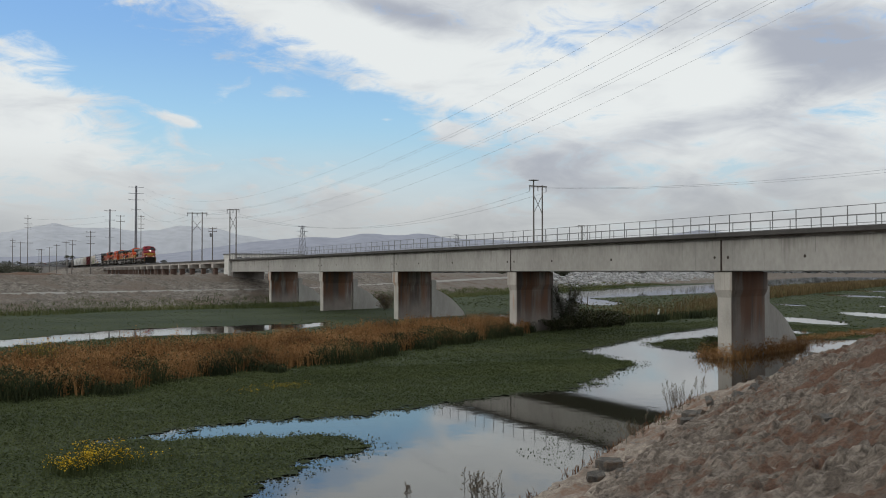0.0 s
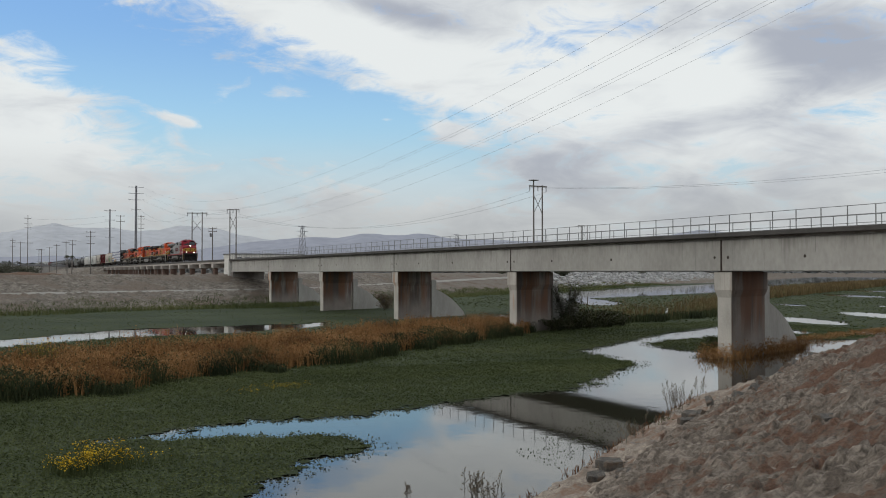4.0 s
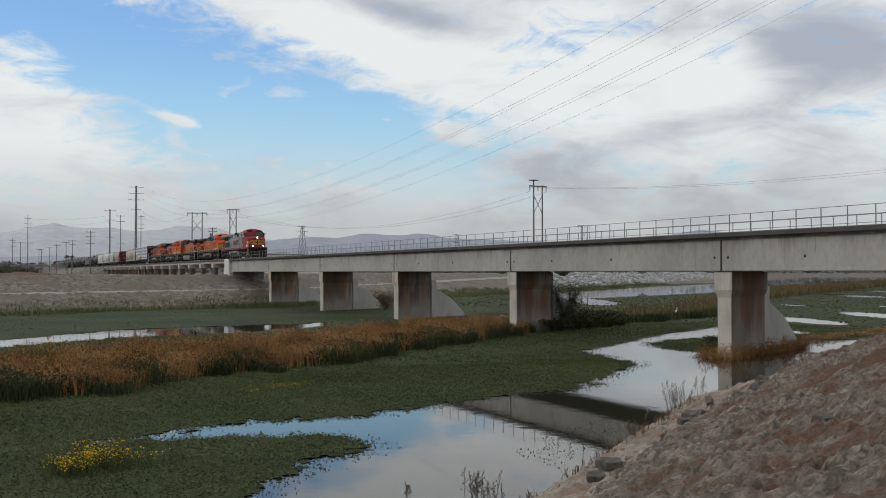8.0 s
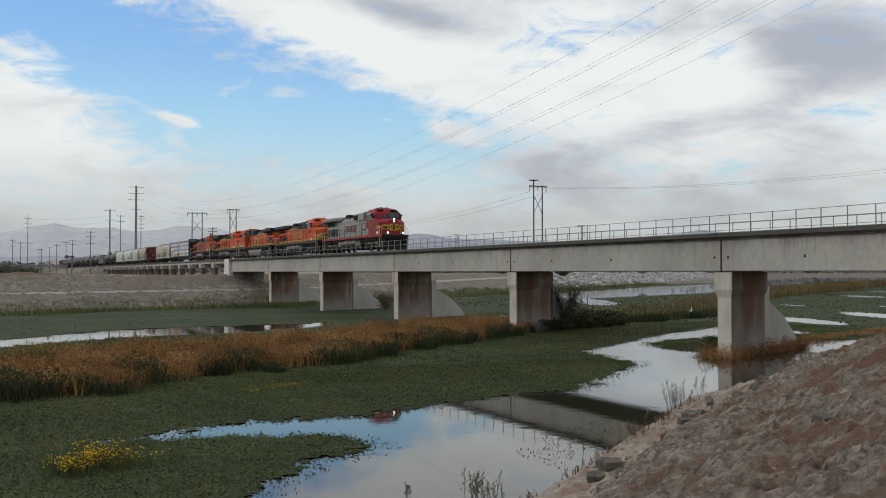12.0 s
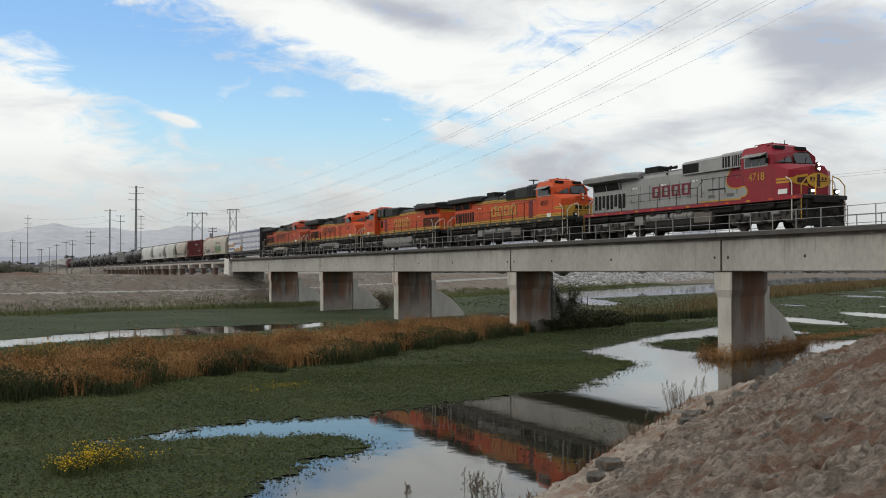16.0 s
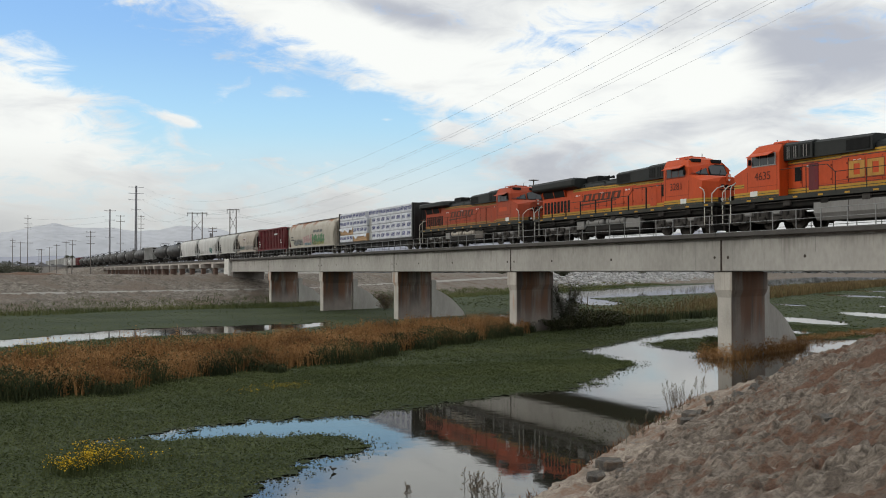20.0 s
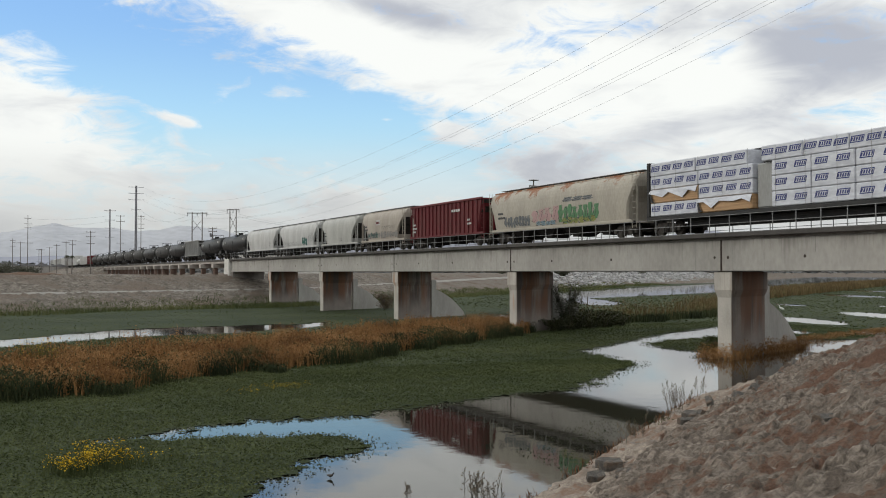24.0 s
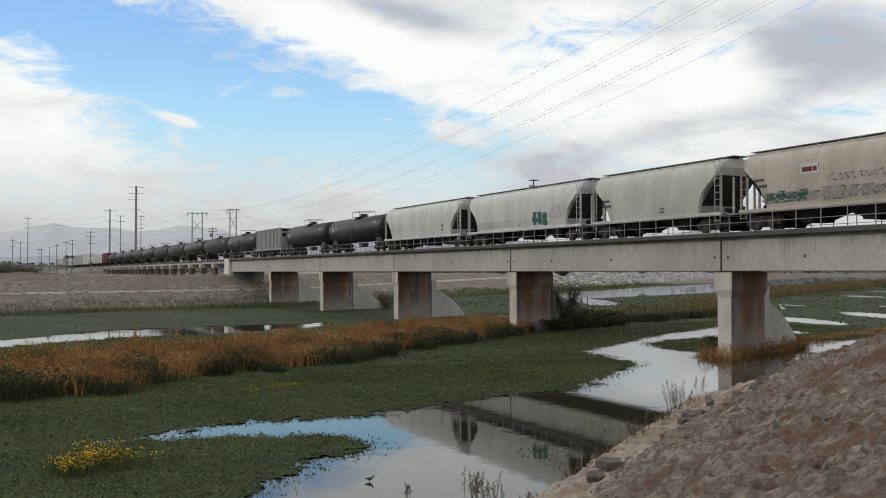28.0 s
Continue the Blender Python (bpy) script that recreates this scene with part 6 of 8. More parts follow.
for nm, col in (("teal", (0.02, 0.12, 0.10)), ("green_spray", (0.11, 0.24, 0.12)), ("pink", (0.44, 0.29, 0.28)), ("ink", (0.06, 0.06, 0.065)), ("slate", (0.165, 0.175, 0.18)), ("sky_blue", (0.20, 0.28, 0.32)), ("lime", (0.30, 0.31, 0.10))):
    M[nm] = paint(nm + "_spray", col, 0.6, amount=0.3)


def tube(parent, name, pts, r, mat, label="", n=6):
    return part(name, Shape().pipe(pts, r, n), mat, parent, label)


def figures(text, parent, x, y, z, size, mat, label, flip=False):
    """Numbers painted on a side; read from -y, or from +y when flipped."""
    cu = bpy.data.curves.new("number", "FONT")
    cu.body, cu.size, cu.extrude, cu.align_x = text, size, 0.004, "CENTER"
    ob = bpy.data.objects.new("number_source", cu)
    scene.collection.objects.link(ob)
    bpy.context.view_layer.update()
    me = bpy.data.meshes.new_from_object(ob.evaluated_get(bpy.context.evaluated_depsgraph_get()))
    bpy.data.objects.remove(ob)
    me.materials.clear()
    me.materials.append(M[mat])
    p = part("number", me, None, parent, label)
    p.matrix_basis = pose(x, y, z, 90, 0, 180 if flip else 0)
    return p


def wheelset(parent, x, r, gauge=0.76):
    s = Shape()
    s.cyl((0, -gauge - 0.2, 0), (0, gauge + 0.2, 0), 0.085, 10)
    for sg in (-1, 1):
        s.cyl((0, sg * (gauge - 0.07), 0), (0, sg * (gauge + 0.065), 0), r, 22)
        s.cyl((0, sg * (gauge - 0.1), 0), (0, sg * (gauge - 0.07), 0), r + 0.028, 22)
        s.cyl((0, sg * (gauge + 0.065), 0), (0, sg * (gauge + 0.075), 0), r * 0.78, 18)
        for k in range(3):
            a = k * 2.094
            s.cyl((0.55 * r * math.cos(a), sg * (gauge + 0.06), 0.55 * r * math.sin(a)), (0.55 * r * math.cos(a), sg * (gauge + 0.085), 0.55 * r * math.sin(a)), r * 0.12, 8)
    key = "wheelset_%d" % round(r * 100)
    if key not in SHARED:
        SHARED[key] = s.mesh("wheelset", "wheel")
    w = part("wheelset", SHARED[key], None, parent, at=(x, 0, r))
    WHEELS.append((w, x, r, parent))
    return w


SHARED = {}


def freight_truck(parent, cx):
    if "truck" not in SHARED:
        s = Shape()
        prof = [(-1.28, 0.30), (-0.95, 0.30), (-0.5, 0.17), (0.5, 0.17), (0.95, 0.30), (1.28, 0.30), (1.28, 0.58), (0.85, 0.66), (0.5, 0.80), (-0.5, 0.80), (-0.85, 0.66), (-1.28, 0.58)]
        for y in (-1.08, 0.92):
            s.prism(prof, 1, y, y + 0.16)
        s.box(-0.22, 0.22, -1.15, 1.15, 0.5, 0.78, 0.04)
        for y in (-1.12, 1.12):
            for x in (-0.2, 0, 0.2):
                s.cyl((x, y, 0.2), (x, y, 0.52), 0.075, 8)
            for x in (-0.88, 0.88):
                s.cyl((x, y - 0.06, 0.45), (x, y + 0.06, 0.45), 0.13, 10)
        SHARED["truck"] = s.mesh("truck_frame", "truck")
    part("truck_frame", SHARED["truck"], None, parent, at=(cx, 0, 0))
    for dx in (-0.88, 0.88):
        wheelset(parent, cx + dx, 0.457)


def coupler(parent, x, sg):
    s = Shape().box(min(x, x + sg * 0.75), max(x, x + sg * 0.75), -0.09, 0.09, 0.72, 0.98, 0.03)
    s.box(min(x + sg * 0.55, x + sg * 0.8), max(x + sg * 0.55, x + sg * 0.8), -0.2, 0.2, 0.68, 1.02, 0.04)
    part("coupler", s, "under", parent)


def loco_truck(parent, cx, sg):
    s = Shape()
    prof = [(-2.75, 0.62), (-2.55, 0.40), (-1.6, 0.40), (-1.3, 0.62), (-0.6, 0.38), (0.6, 0.38), (1.3, 0.62), (1.6, 0.40), (2.55, 0.40), (2.75, 0.62), (2.7, 0.98), (1.6, 1.02), (-1.6, 1.02), (-2.7, 0.98)]
    for y in (-1.26, 1.08):
        s.prism(prof, 1, y, y + 0.18)
    s.box(-0.3, 0.3, -1.1, 1.1, 0.7, 1.1, 0.05)
    f = part("truck_frame", s, "truck", parent, "dusty grey three-axle truck frame", at=(cx, 0, 0))
    for x in (-2.1, 0.0, 2.1):
        wheelset(parent, cx + x, 0.53)
        for y in (-1.36, 1.36):
            b = Shape().box(x - 0.24, x + 0.24, y - 0.1, y + 0.1, 0.33, 0.72, 0.05)
            b.cyl((x, y - 0.13, 0.53), (x, y + 0.13, 0.53), 0.13, 10)
            for d in (-0.35, 0.35):
                b.cyl((x + d, y * 0.96, 0.62), (x + d, y * 0.96, 1.02), 0.1, 8)
            part("journal_box", b, "truck", f)
    for x in (-1.05, 1.05):
        for y in (-1.33, 1.33):
            part("brake_cylinder", Shape().cyl((x - 0.28, y, 0.88), (x + 0.28, y, 0.88), 0.12, 10), "tank_silver", f)


def stripe(parent, x0, x1, z0, z1, y, mat, name="stripe"):
    for sg in (-1, 1):
        a, b = sorted((sg * y, sg * (y + 0.006)))
        part(name, Shape().box(x0, x1, a, b, z0, z1), mat, parent)


def company_mark(parent, x0, x1, z0, z1, y, mat, label, lean=0.0, shade=None):
    """Four plain ring-shaped blocks in place of a painted company mark, with a darker edge where it has one."""
    w = (x1 - x0) / 4
    for sg in (-1, 1):
        for k in range(4):
            for grow, m, off in ((0.035, shade, 0.0), (0.0, mat, 0.004)):
                if m is None:
                    continue
                a, b = x0 + k * w + 0.03 * w - grow, x0 + (k + 1) * w - 0.12 * w + grow
                t, lo, hi = w * 0.26 + grow, z0 - grow, z1 + grow
                ya, yb = sorted((sg * (y + off), sg * (y + off + 0.006)))
                s = Shape().box(a, a + t, ya, yb, lo, hi).box(b - t, b, ya, yb, lo, hi)
                c = 0.17 * (z1 - z0) + grow
                s.box(a + t, b - t, ya, yb, hi - c, hi).box(a + t, b - t, ya, yb, lo, lo + c)
                s.v = [(px + lean * (pz - z0), py, pz) for px, py, pz in s.v]
                part("company_mark", s, m, parent, label if m == mat else "")
        if lean:
            ya, yb = sorted((sg * y, sg * (y + 0.006)))
            part("company_mark", Shape().prism([(x0 - 0.3, z0 - 0.26), (x0 + 0.9 * (x1 - x0), z0 - 0.10), (x0 + 0.9 * (x1 - x0), z0 - 0.04), (x0 - 0.1, z0 - 0.14)], 1, ya, yb), mat, parent)


def line_strip(parent, name, pts, y, wide, mat):
    """A painted line of even width along points x, z on both sides."""
    for sg in (-1, 1):
        a, b = sorted((sg * y, sg * (y + 0.006)))
        s = Shape()
        for (xa, za), (xb, zb) in zip(pts, pts[1:]):
            d = math.hypot(xb - xa, zb - za)
            nx, nz = -(zb - za) / d * wide / 2, (xb - xa) / d * wide / 2
            ex, ez = (xb - xa) / d * wide * 0.2, (zb - za) / d * wide * 0.2
            s.prism([(xa + nx - ex, za + nz - ez), (xb + nx + ex, zb + nz + ez), (xb - nx + ex, zb - nz + ez), (xa - nx - ex, za - nz - ez)], 1, a, b)
        part(name, s, mat, parent)


def hood_band(loco, z0, z1, x0, x1, y, mat, rear=False):
    """A painted band along both sides of the hood, carried round its rear end if asked."""
    stripe(loco, x0, x1, z0, z1, y, mat)
    if rear:
        part("stripe", Shape().box(-10.418, -10.408, -0.93, 0.93, z0, z1), mat, loco)


def locomotive(s_front, scheme, number, label, back=False, lit=False):
    """A six-axle diesel with a wide safety cab, long hood and winged radiators."""
    loco = thing("locomotive", label, "locomotive", "locomotives of the train")
    warm = scheme == "silver"
    swoosh = scheme in ("plain", "dirty")
    side = {"silver": "silver", "orange": "orange", "dirty": "orange_dirty", "plain": "orange"}[scheme]
    cabc = "red" if warm else side
    roof = "grey_roof" if warm else "roof_dark"
    sill = "red" if warm else "sill_grey"
    trim = "yellow_dirty" if scheme == "dirty" else "yellow"
    # underframe, walkway and painted sill
    part("underframe", Shape().box(-10.5, 10.0, -1.3, 1.3, 1.12, 1.5, 0.05), "under", loco)
    part("walkway", Shape().box(-10.6, 10.1, -1.55, 1.55, 1.52, 1.74, 0.03), "roof_dark", loco)
    stripe(loco, -10.55, 10.05, 1.53, 1.73, 1.551, sill, "sill_stripe")
    for k in range(12):
        x = -9.6 + 1.72 * k
        stripe(loco, x, x + 0.32, 1.58, 1.67, 1.559, "yellow" if not warm else ("orange" if k % 3 else "yellow"), "reflector")
    for k in range(7):
        x = -8.2 + 2.6 * k
        for sg in (-1, 1):
            part("cable_box", Shape().box(x, x + 0.5, *sorted((sg * 1.3, sg * 1.46)), 1.2, 1.5, 0.02), "truck" if k % 2 else "under", loco)

    # long hood
    def hood_ring(x, w, z, low=1.74):
        return [(x, -w, low), (x, -w, z - 0.34), (x, -w + 0.10, z - 0.16), (x, -w + 0.42, z), (x, w - 0.42, z), (x, w - 0.10, z - 0.16), (x, w, z - 0.34), (x, w, low)]
    part("long_hood", Shape().loft([hood_ring(-10.4, 0.80, 4.0), hood_ring(-10.28, 0.93, 4.06), hood_ring(5.6, 0.93, 4.14)]), side, loco)
    if not warm:
        part("hood_top", Shape().loft([hood_ring(-10.42, 0.82, 4.02, 3.66), hood_ring(-10.29, 0.938, 4.075, 3.72 if swoosh else 3.77), hood_ring(5.6, 0.938, 4.155, 3.62)]), roof, loco, "dark painted top of the hood")
        # yellow bands with dark pinstripes, under the roof and along the walkway
        top = 3.70 if swoosh else 3.75
        for x0, x1, dz in ((-5.9, -2.0, 0.0), (-1.995, 1.8, -0.05), (1.805, 5.5, -0.11)):
            hood_band(loco, top - 0.21 + dz, top + dz, x0, x1, 0.9385, trim)
            hood_band(loco, top - 0.135 + dz, top - 0.105 + dz, x0, x1, 0.945, "pin_green")
            if not swoosh:
                hood_band(loco, top - 0.28 + dz, top - 0.245 + dz, x0, x1, 0.9385, "pin_green")
        hood_band(loco, 1.86, 2.09, -10.25, 5.5, 0.9385, trim, True)
        hood_band(loco, 1.95, 1.98, -10.25, 5.5, 0.945, "pin_green")
        hood_band(loco, 1.74, 1.855, -10.25, 5.5, 0.9385, "pin_green")
        if not swoosh:
            hood_band(loco, 2.125, 2.15, -10.25, 5.5, 0.9385, "pin_green", True)
            part("stripe", Shape().box(-10.418, -10.408, -0.90, 0.90, 3.42, 3.62), trim, loco)
            part("stripe", Shape().box(-10.424, -10.414, -0.90, 0.90, 3.50, 3.53), "pin_green", loco)
            part("stripe", Shape().box(-10.424, -10.414, -0.90, 0.90, 1.95, 1.98), "pin_green", loco)
    else:
        hood_band(loco, 1.76, 1.84, -10.25, 5.5, 0.9385, "dim_silver")
    # hood doors: panels a hand's breadth apart, hinges and a few labels
    for k in range(11):
        x = -5.75 + 1.02 * k
        tall = (2.22, 3.30) if k < 9 else (2.22, 3.2)
        for sg in (-1, 1):
            a, b = sorted((sg * 0.930, sg * 0.947))
            part("hood_door", Shape().box(x + 0.02, x + 0.985, a, b, *tall, 0.012), side, loco)
            a, b = sorted((sg * 0.929, sg * 0.9375))
            part("door_seam", Shape().box(x + 0.985, x + 1.02, a, b, 2.16, 3.34), "grille" if k % 4 == 2 else "dim_" + side, loco)
            if k % 3 == 0:
                a, b = sorted((sg * 0.948, sg * 0.954))
                part("notice_plate", Shape().box(x + 0.2, x + 0.42, a, b, 3.16, 3.25), "white", loco)
                part("notice_plate", Shape().box(x + 0.55, x + 0.68, a, b, 3.17, 3.25), "white", loco)
            for z in (2.36, 3.06):
                a, b = sorted((sg * 0.947, sg * 0.965))
                part("hinge", Shape().box(x + 0.03, x + 0.09, a, b, z, z + 0.10), "dim_" + side, loco)
    # louvred radiator doors at the rear, dark openings above them
    for k in range(8):
        x = -10.05 + 0.475 * k
        z0 = 2.0 if k not in (2, 5) else 2.14
        for sg in (-1, 1):
            fr = part("louvre", Shape().box(x, x + 0.33, *sorted((sg * 0.93, sg * 0.944)), z0, 2.97, 0.008), "grille", loco)
            for j in range(5):
                part("slat", Shape().box(x + 0.02, x + 0.31, *sorted((sg * 0.944, sg * 0.958)), z0 + 0.08 + 0.17 * j, z0 + 0.10 + 0.17 * j), "truck", fr)
    for sg in (-1, 1):
        for a, b in ((-10.0, -8.5), (-8.42, -6.95)):
            part("radiator_intake", Shape().prism([(sg * 0.93, 3.26), (sg * 1.0, 3.30), (sg * 1.12, 3.70), (sg * 0.93, 3.74)], 0, a, b), "grille", loco, "dark mesh radiator intake")
        for x in (-10.03, -8.46, -6.93):
            part("intake_post", Shape().prism([(sg * 0.93, 3.22), (sg * 1.01, 3.24), (sg * 1.15, 3.74), (sg * 0.93, 3.76)], 0, x - 0.03, x + 0.04), side, loco)
    # the wings: thin on the older machines, a deep faceted box on the newer one
    if scheme == "plain":
        def wing(x, z1):
            return [(x, -1.0, 3.70), (x, -1.5, 3.86), (x, -1.56, 3.98), (x, -1.56, z1 - 0.12), (x, -1.38, z1 + 0.04), (x, 1.38, z1 + 0.04), (x, 1.56, z1 - 0.12), (x, 1.56, 3.98), (x, 1.5, 3.86), (x, 1.0, 3.70)]
        part("radiator_wing", Shape().loft([wing(-10.85, 4.40), wing(-5.2, 4.46), [(-4.95, y * 0.93, z * 0.97 + 0.11) for _, y, z in wing(0, 4.44)]]), roof, loco)
        for k in range(3):
            part("radiator_fan_cover", Shape().box(-10.3 + 1.7 * k, -8.8 + 1.7 * k, -1.1, 1.1, 4.44, 4.49 + 0.01 * k, 0.03), "grille", loco)
    else:
        def wing(x, z1, w=1.56):
            return [(x, -1.0, 3.72), (x, -w, 3.87), (x, -w, z1 - 0.10), (x, -w + 0.12, z1), (x, -0.6, z1 + 0.09), (x, 0.6, z1 + 0.09), (x, w - 0.12, z1), (x, w, z1 - 0.10), (x, w, 3.87), (x, 1.0, 3.72)]
        part("radiator_wing", Shape().loft([wing(-10.62, 4.24), wing(-5.75, 4.26), wing(-5.3, 4.24, 1.42), wing(-4.75, 4.14, 1.08)]), roof, loco)
        part("wing_edge", Shape().box(-10.66, -10.6, -1.5, 1.5, 3.92, 4.15, 0.02), "dim_silver" if warm else "grille", loco)
    # exhaust, horn, antenna dish
    ex = part("exhaust", Shape().box(-4.9, -3.45, -0.45, 0.45, 4.05, 4.52, 0.015), "grille", loco)
    part("exhaust_rim", Shape().box(-4.8, -3.55, -0.36, 0.36, 4.52, 4.55, 0.01), "truck", ex)
    hn = Shape()
    for dx, y, l in ((0, -0.22, 0.5), (0.12, 0, 0.62), (0, 0.22, 0.45)):
        hn.cyl((-2.9 + dx, y, 4.36), (-2.9 + dx + l, y, 4.38), 0.035, 8, 0.095)
        hn.cyl((-2.75 + dx, y, 4.36), (-3.1 + dx, y, 4.38), 0.035, 8, 0.08)
    hn.cyl((-2.75, 0, 4.05), (-2.75, 0, 4.36), 0.04, 6)
    part("horn", hn, "grille", loco)
    # dynamic brake and blower casings behind the cab
    cas = side if warm else roof

    def casing(x, w, z):
        return [(x, -w, 3.62), (x, -w, z - 0.14), (x, -w + 0.22, z), (x, w - 0.22, z), (x, w, z - 0.14), (x, w, 3.62)]
    part("dynamic_brake_casing", Shape().loft([casing(-0.25, 1.10, 4.42), casing(3.42, 1.14, 4.50)]), cas, loco)
    part("blower_casing", Shape().loft([casing(3.425, 1.24, 4.54), casing(5.5, 1.24, 4.58)]), cas, loco)
    for sg in (-1, 1):
        part("brake_grille", Shape().box(-0.12, 1.35, *sorted((sg * 1.10, sg * 1.135)), 3.70, 4.24, 0.01), "grille", loco)
        for a, b in ((3.6, 4.24), (4.42, 4.82), (4.9, 5.3)):
            g = part("blower_grille", Shape().box(a, b, *sorted((sg * 1.24, sg * 1.252)), 3.70, 4.32, 0.01), "grille", loco)
            for j in range(2):
                x = a + (b - a) * (j + 1) / 3
                part("grille_bar", Shape().box(x - 0.025, x + 0.025, *sorted((sg * 1.252, sg * 1.262)), 3.70, 4.32), "tank_silver" if back else cas, g)
        if not warm:
            part("cabinet_door", Shape().box(3.3, 3.98, *sorted((sg * 0.945, sg * 0.962)), 1.96, 3.33, 0.01), "mark_red" if scheme == "orange" else side, loco)
            part("cabinet_grille", Shape().box(4.46, 4.95, *sorted((sg * 0.945, sg * 0.962)), 2.48, 3.22, 0.01), "grille", loco)
        else:
            for x in (2.0, 3.6):
                part("vent_plate", Shape().box(x, x + 0.55, *sorted((sg * 0.945, sg * 0.955)), 2.06, 2.24), "dim_silver", loco)
            part("grab_bar", Shape().pipe([(2.05, sg * 0.99, 2.55), (3.5, sg * 0.99, 2.55)], 0.03, 6), "grille", loco)
    part("roof_conduit", Shape().cyl((-4.6, -0.78, 4.03), (-0.3, -0.78, 4.05), 0.035, 6), roof, loco)
    for k in range(6):
        part("lifting_lug", Shape().box(-9.8 + 2.6 * k, -9.66 + 2.6 * k, -0.95, -0.88, 3.80, 3.94), "truck" if warm else roof, loco)

    # cab
    def cab_ring(x, z, w=1.53):
        return [(x, -w, 1.74), (x, -w, z - 0.55), (x, -w + 0.22, z - 0.12), (x, -0.75, z), (x, 0.75, z), (x, w - 0.22, z - 0.12), (x, w, z - 0.55), (x, w, 1.74)]
    part("cab", Shape().loft([cab_ring(5.45, 4.66), cab_ring(7.1, 4.70), [(x, y, z) for (_, y, z), x in zip(cab_ring(7.7, 4.56), (7.9, 7.9, 7.5, 7.45, 7.45, 7.5, 7.9, 7.9))]]), cabc, loco)
    n0 = [(7.87, -1.53, 1.74), (7.87, -1.53, 3.50), (7.87, -0.6, 3.57), (7.87, 0.6, 3.57), (7.87, 1.53, 3.50), (7.87, 1.53, 1.74)]
    n1 = [(9.0, -1.47, 1.74), (9.0, -1.47, 3.10), (9.1, -0.55, 3.42), (9.1, 0.55, 3.42), (9.0, 1.47, 3.10), (9.0, 1.47, 1.74)]
    n2 = [(9.55, -0.72, 1.74), (9.55, -0.72, 3.02), (9.59, -0.45, 3.30), (9.59, 0.45, 3.30), (9.55, 0.72, 3.02), (9.55, 0.72, 1.74)]
    part("nose", Shape().loft([n0, n1, n2]), cabc, loco)
    part("nose_seam", Shape().box(7.86, 7.885, -1.536, 1.536, 1.76, 3.2), "dim_" + side if not warm else "mark_red", loco)
    part("roof_seam", Shape().box(5.5, 7.3, -1.30, 1.30, 4.555, 4.58), "dim_" + side if not warm else "mark_red", loco)

    def nose_band(za, zb, start, mat, e, name="nose_stripe"):
        nb = Shape()
        pts = [(start, 1.53), (7.87, 1.53), (9.0, 1.47), (9.56, 0.73), (9.56, -0.73), (9.0, -1.47), (7.87, -1.53), (start, -1.53)] if start < 7.87 else \
              [(start, 1.51), (9.0, 1.47), (9.56, 0.73), (9.56, -0.73), (9.0, -1.47), (start, -1.51)]
        for (ax, ay), (bx, by) in zip(pts, pts[1:]):
            ka, kb = (ay + (e if ay > 0 else -e)), (by + (e if by > 0 else -e))
            oa, ob = (e if ax > 8.9 else 0), (e if bx > 8.9 else 0)
            nb.add([(ax + oa, ka, za), (bx + ob, kb, za), (bx + ob, kb, zb), (ax + oa, ka, zb)], [(0, 1, 2, 3)])
        part(name, nb, mat, loco)
    if warm:
        nose_band(2.42, 2.52, 8.16, "yellow", 0.012)
        nose_band(2.58, 2.68, 8.16, "yellow", 0.012)
        # winged oval on the nose, plain
        rim = [(0.80 * math.cos(a * 0.3927), 2.53 + 0.40 * math.sin(a * 0.3927)) for a in range(16)]
        emblem = part("nose_emblem", Shape().prism(rim, 0, 9.606, 9.62), "yellow", loco, "plain yellow winged nose emblem")
        for sg in (-1, 1):
            part("emblem_wing", Shape().add([(9.60, sg * 0.72, 2.22), (9.60, sg * 0.72, 2.86), (9.26, sg * 1.16, 2.78), (9.03, sg * 1.49, 2.55), (9.26, sg * 1.16, 2.32)], [(0, 1, 2, 3, 4)]), "yellow", emblem)
            part("emblem_bars", Shape().add([(9.612, sg * 0.73, 2.36), (9.612, sg * 0.73, 2.72), (9.29, sg * 1.16, 2.66), (9.29, sg * 1.16, 2.42)], [(0, 1, 2, 3)]), "emblem_dark", emblem)
        em = Shape().box(9.619, 9.628, -0.62, 0.62, 2.46, 2.50)
        for y in (-0.5, -0.28, 0.28, 0.5):
            em.box(9.619, 9.627, y - 0.07, y + 0.07, 2.54, 2.70)
        em.box(9.619, 9.629, -0.10, 0.10, 2.2, 2.86)
        part("emblem_bars", em, "emblem_dark", emblem)
        # the red sweep over the hood and its yellow edge
        sweep = [(4.70, 4.02), (4.30, 3.82), (3.92, 3.52), (3.66, 3.18), (3.60, 2.92), (3.70, 2.70), (3.95, 2.54), (4.30, 2.48), (5.05, 2.46), (5.36, 2.36), (5.46, 2.18)]
        for sg in (-1, 1):
            part("red_panel", Shape().prism(sweep + [(5.5, 2.18), (5.5, 4.06)], 1, *sorted((sg * 0.957, sg * 0.964))), "red", loco)
            part("red_panel", Shape().prism([(4.7, 1.76), (5.5, 1.76), (5.5, 2.10), (5.36, 1.94), (5.1, 1.86), (4.7, 1.84)], 1, *sorted((sg * 0.957, sg * 0.964))), "red", loco)
        line_strip(loco, "curved_stripe", sweep + [(5.40, 2.02), (5.20, 1.90), (4.85, 1.86), (1.2, 1.88)], 0.966, 0.075, "yellow")
        hook = [(5.46, 2.46), (5.78, 2.44), (5.93, 2.34), (5.98, 2.18), (5.93, 2.02), (5.78, 1.92), (5.46, 1.90)]
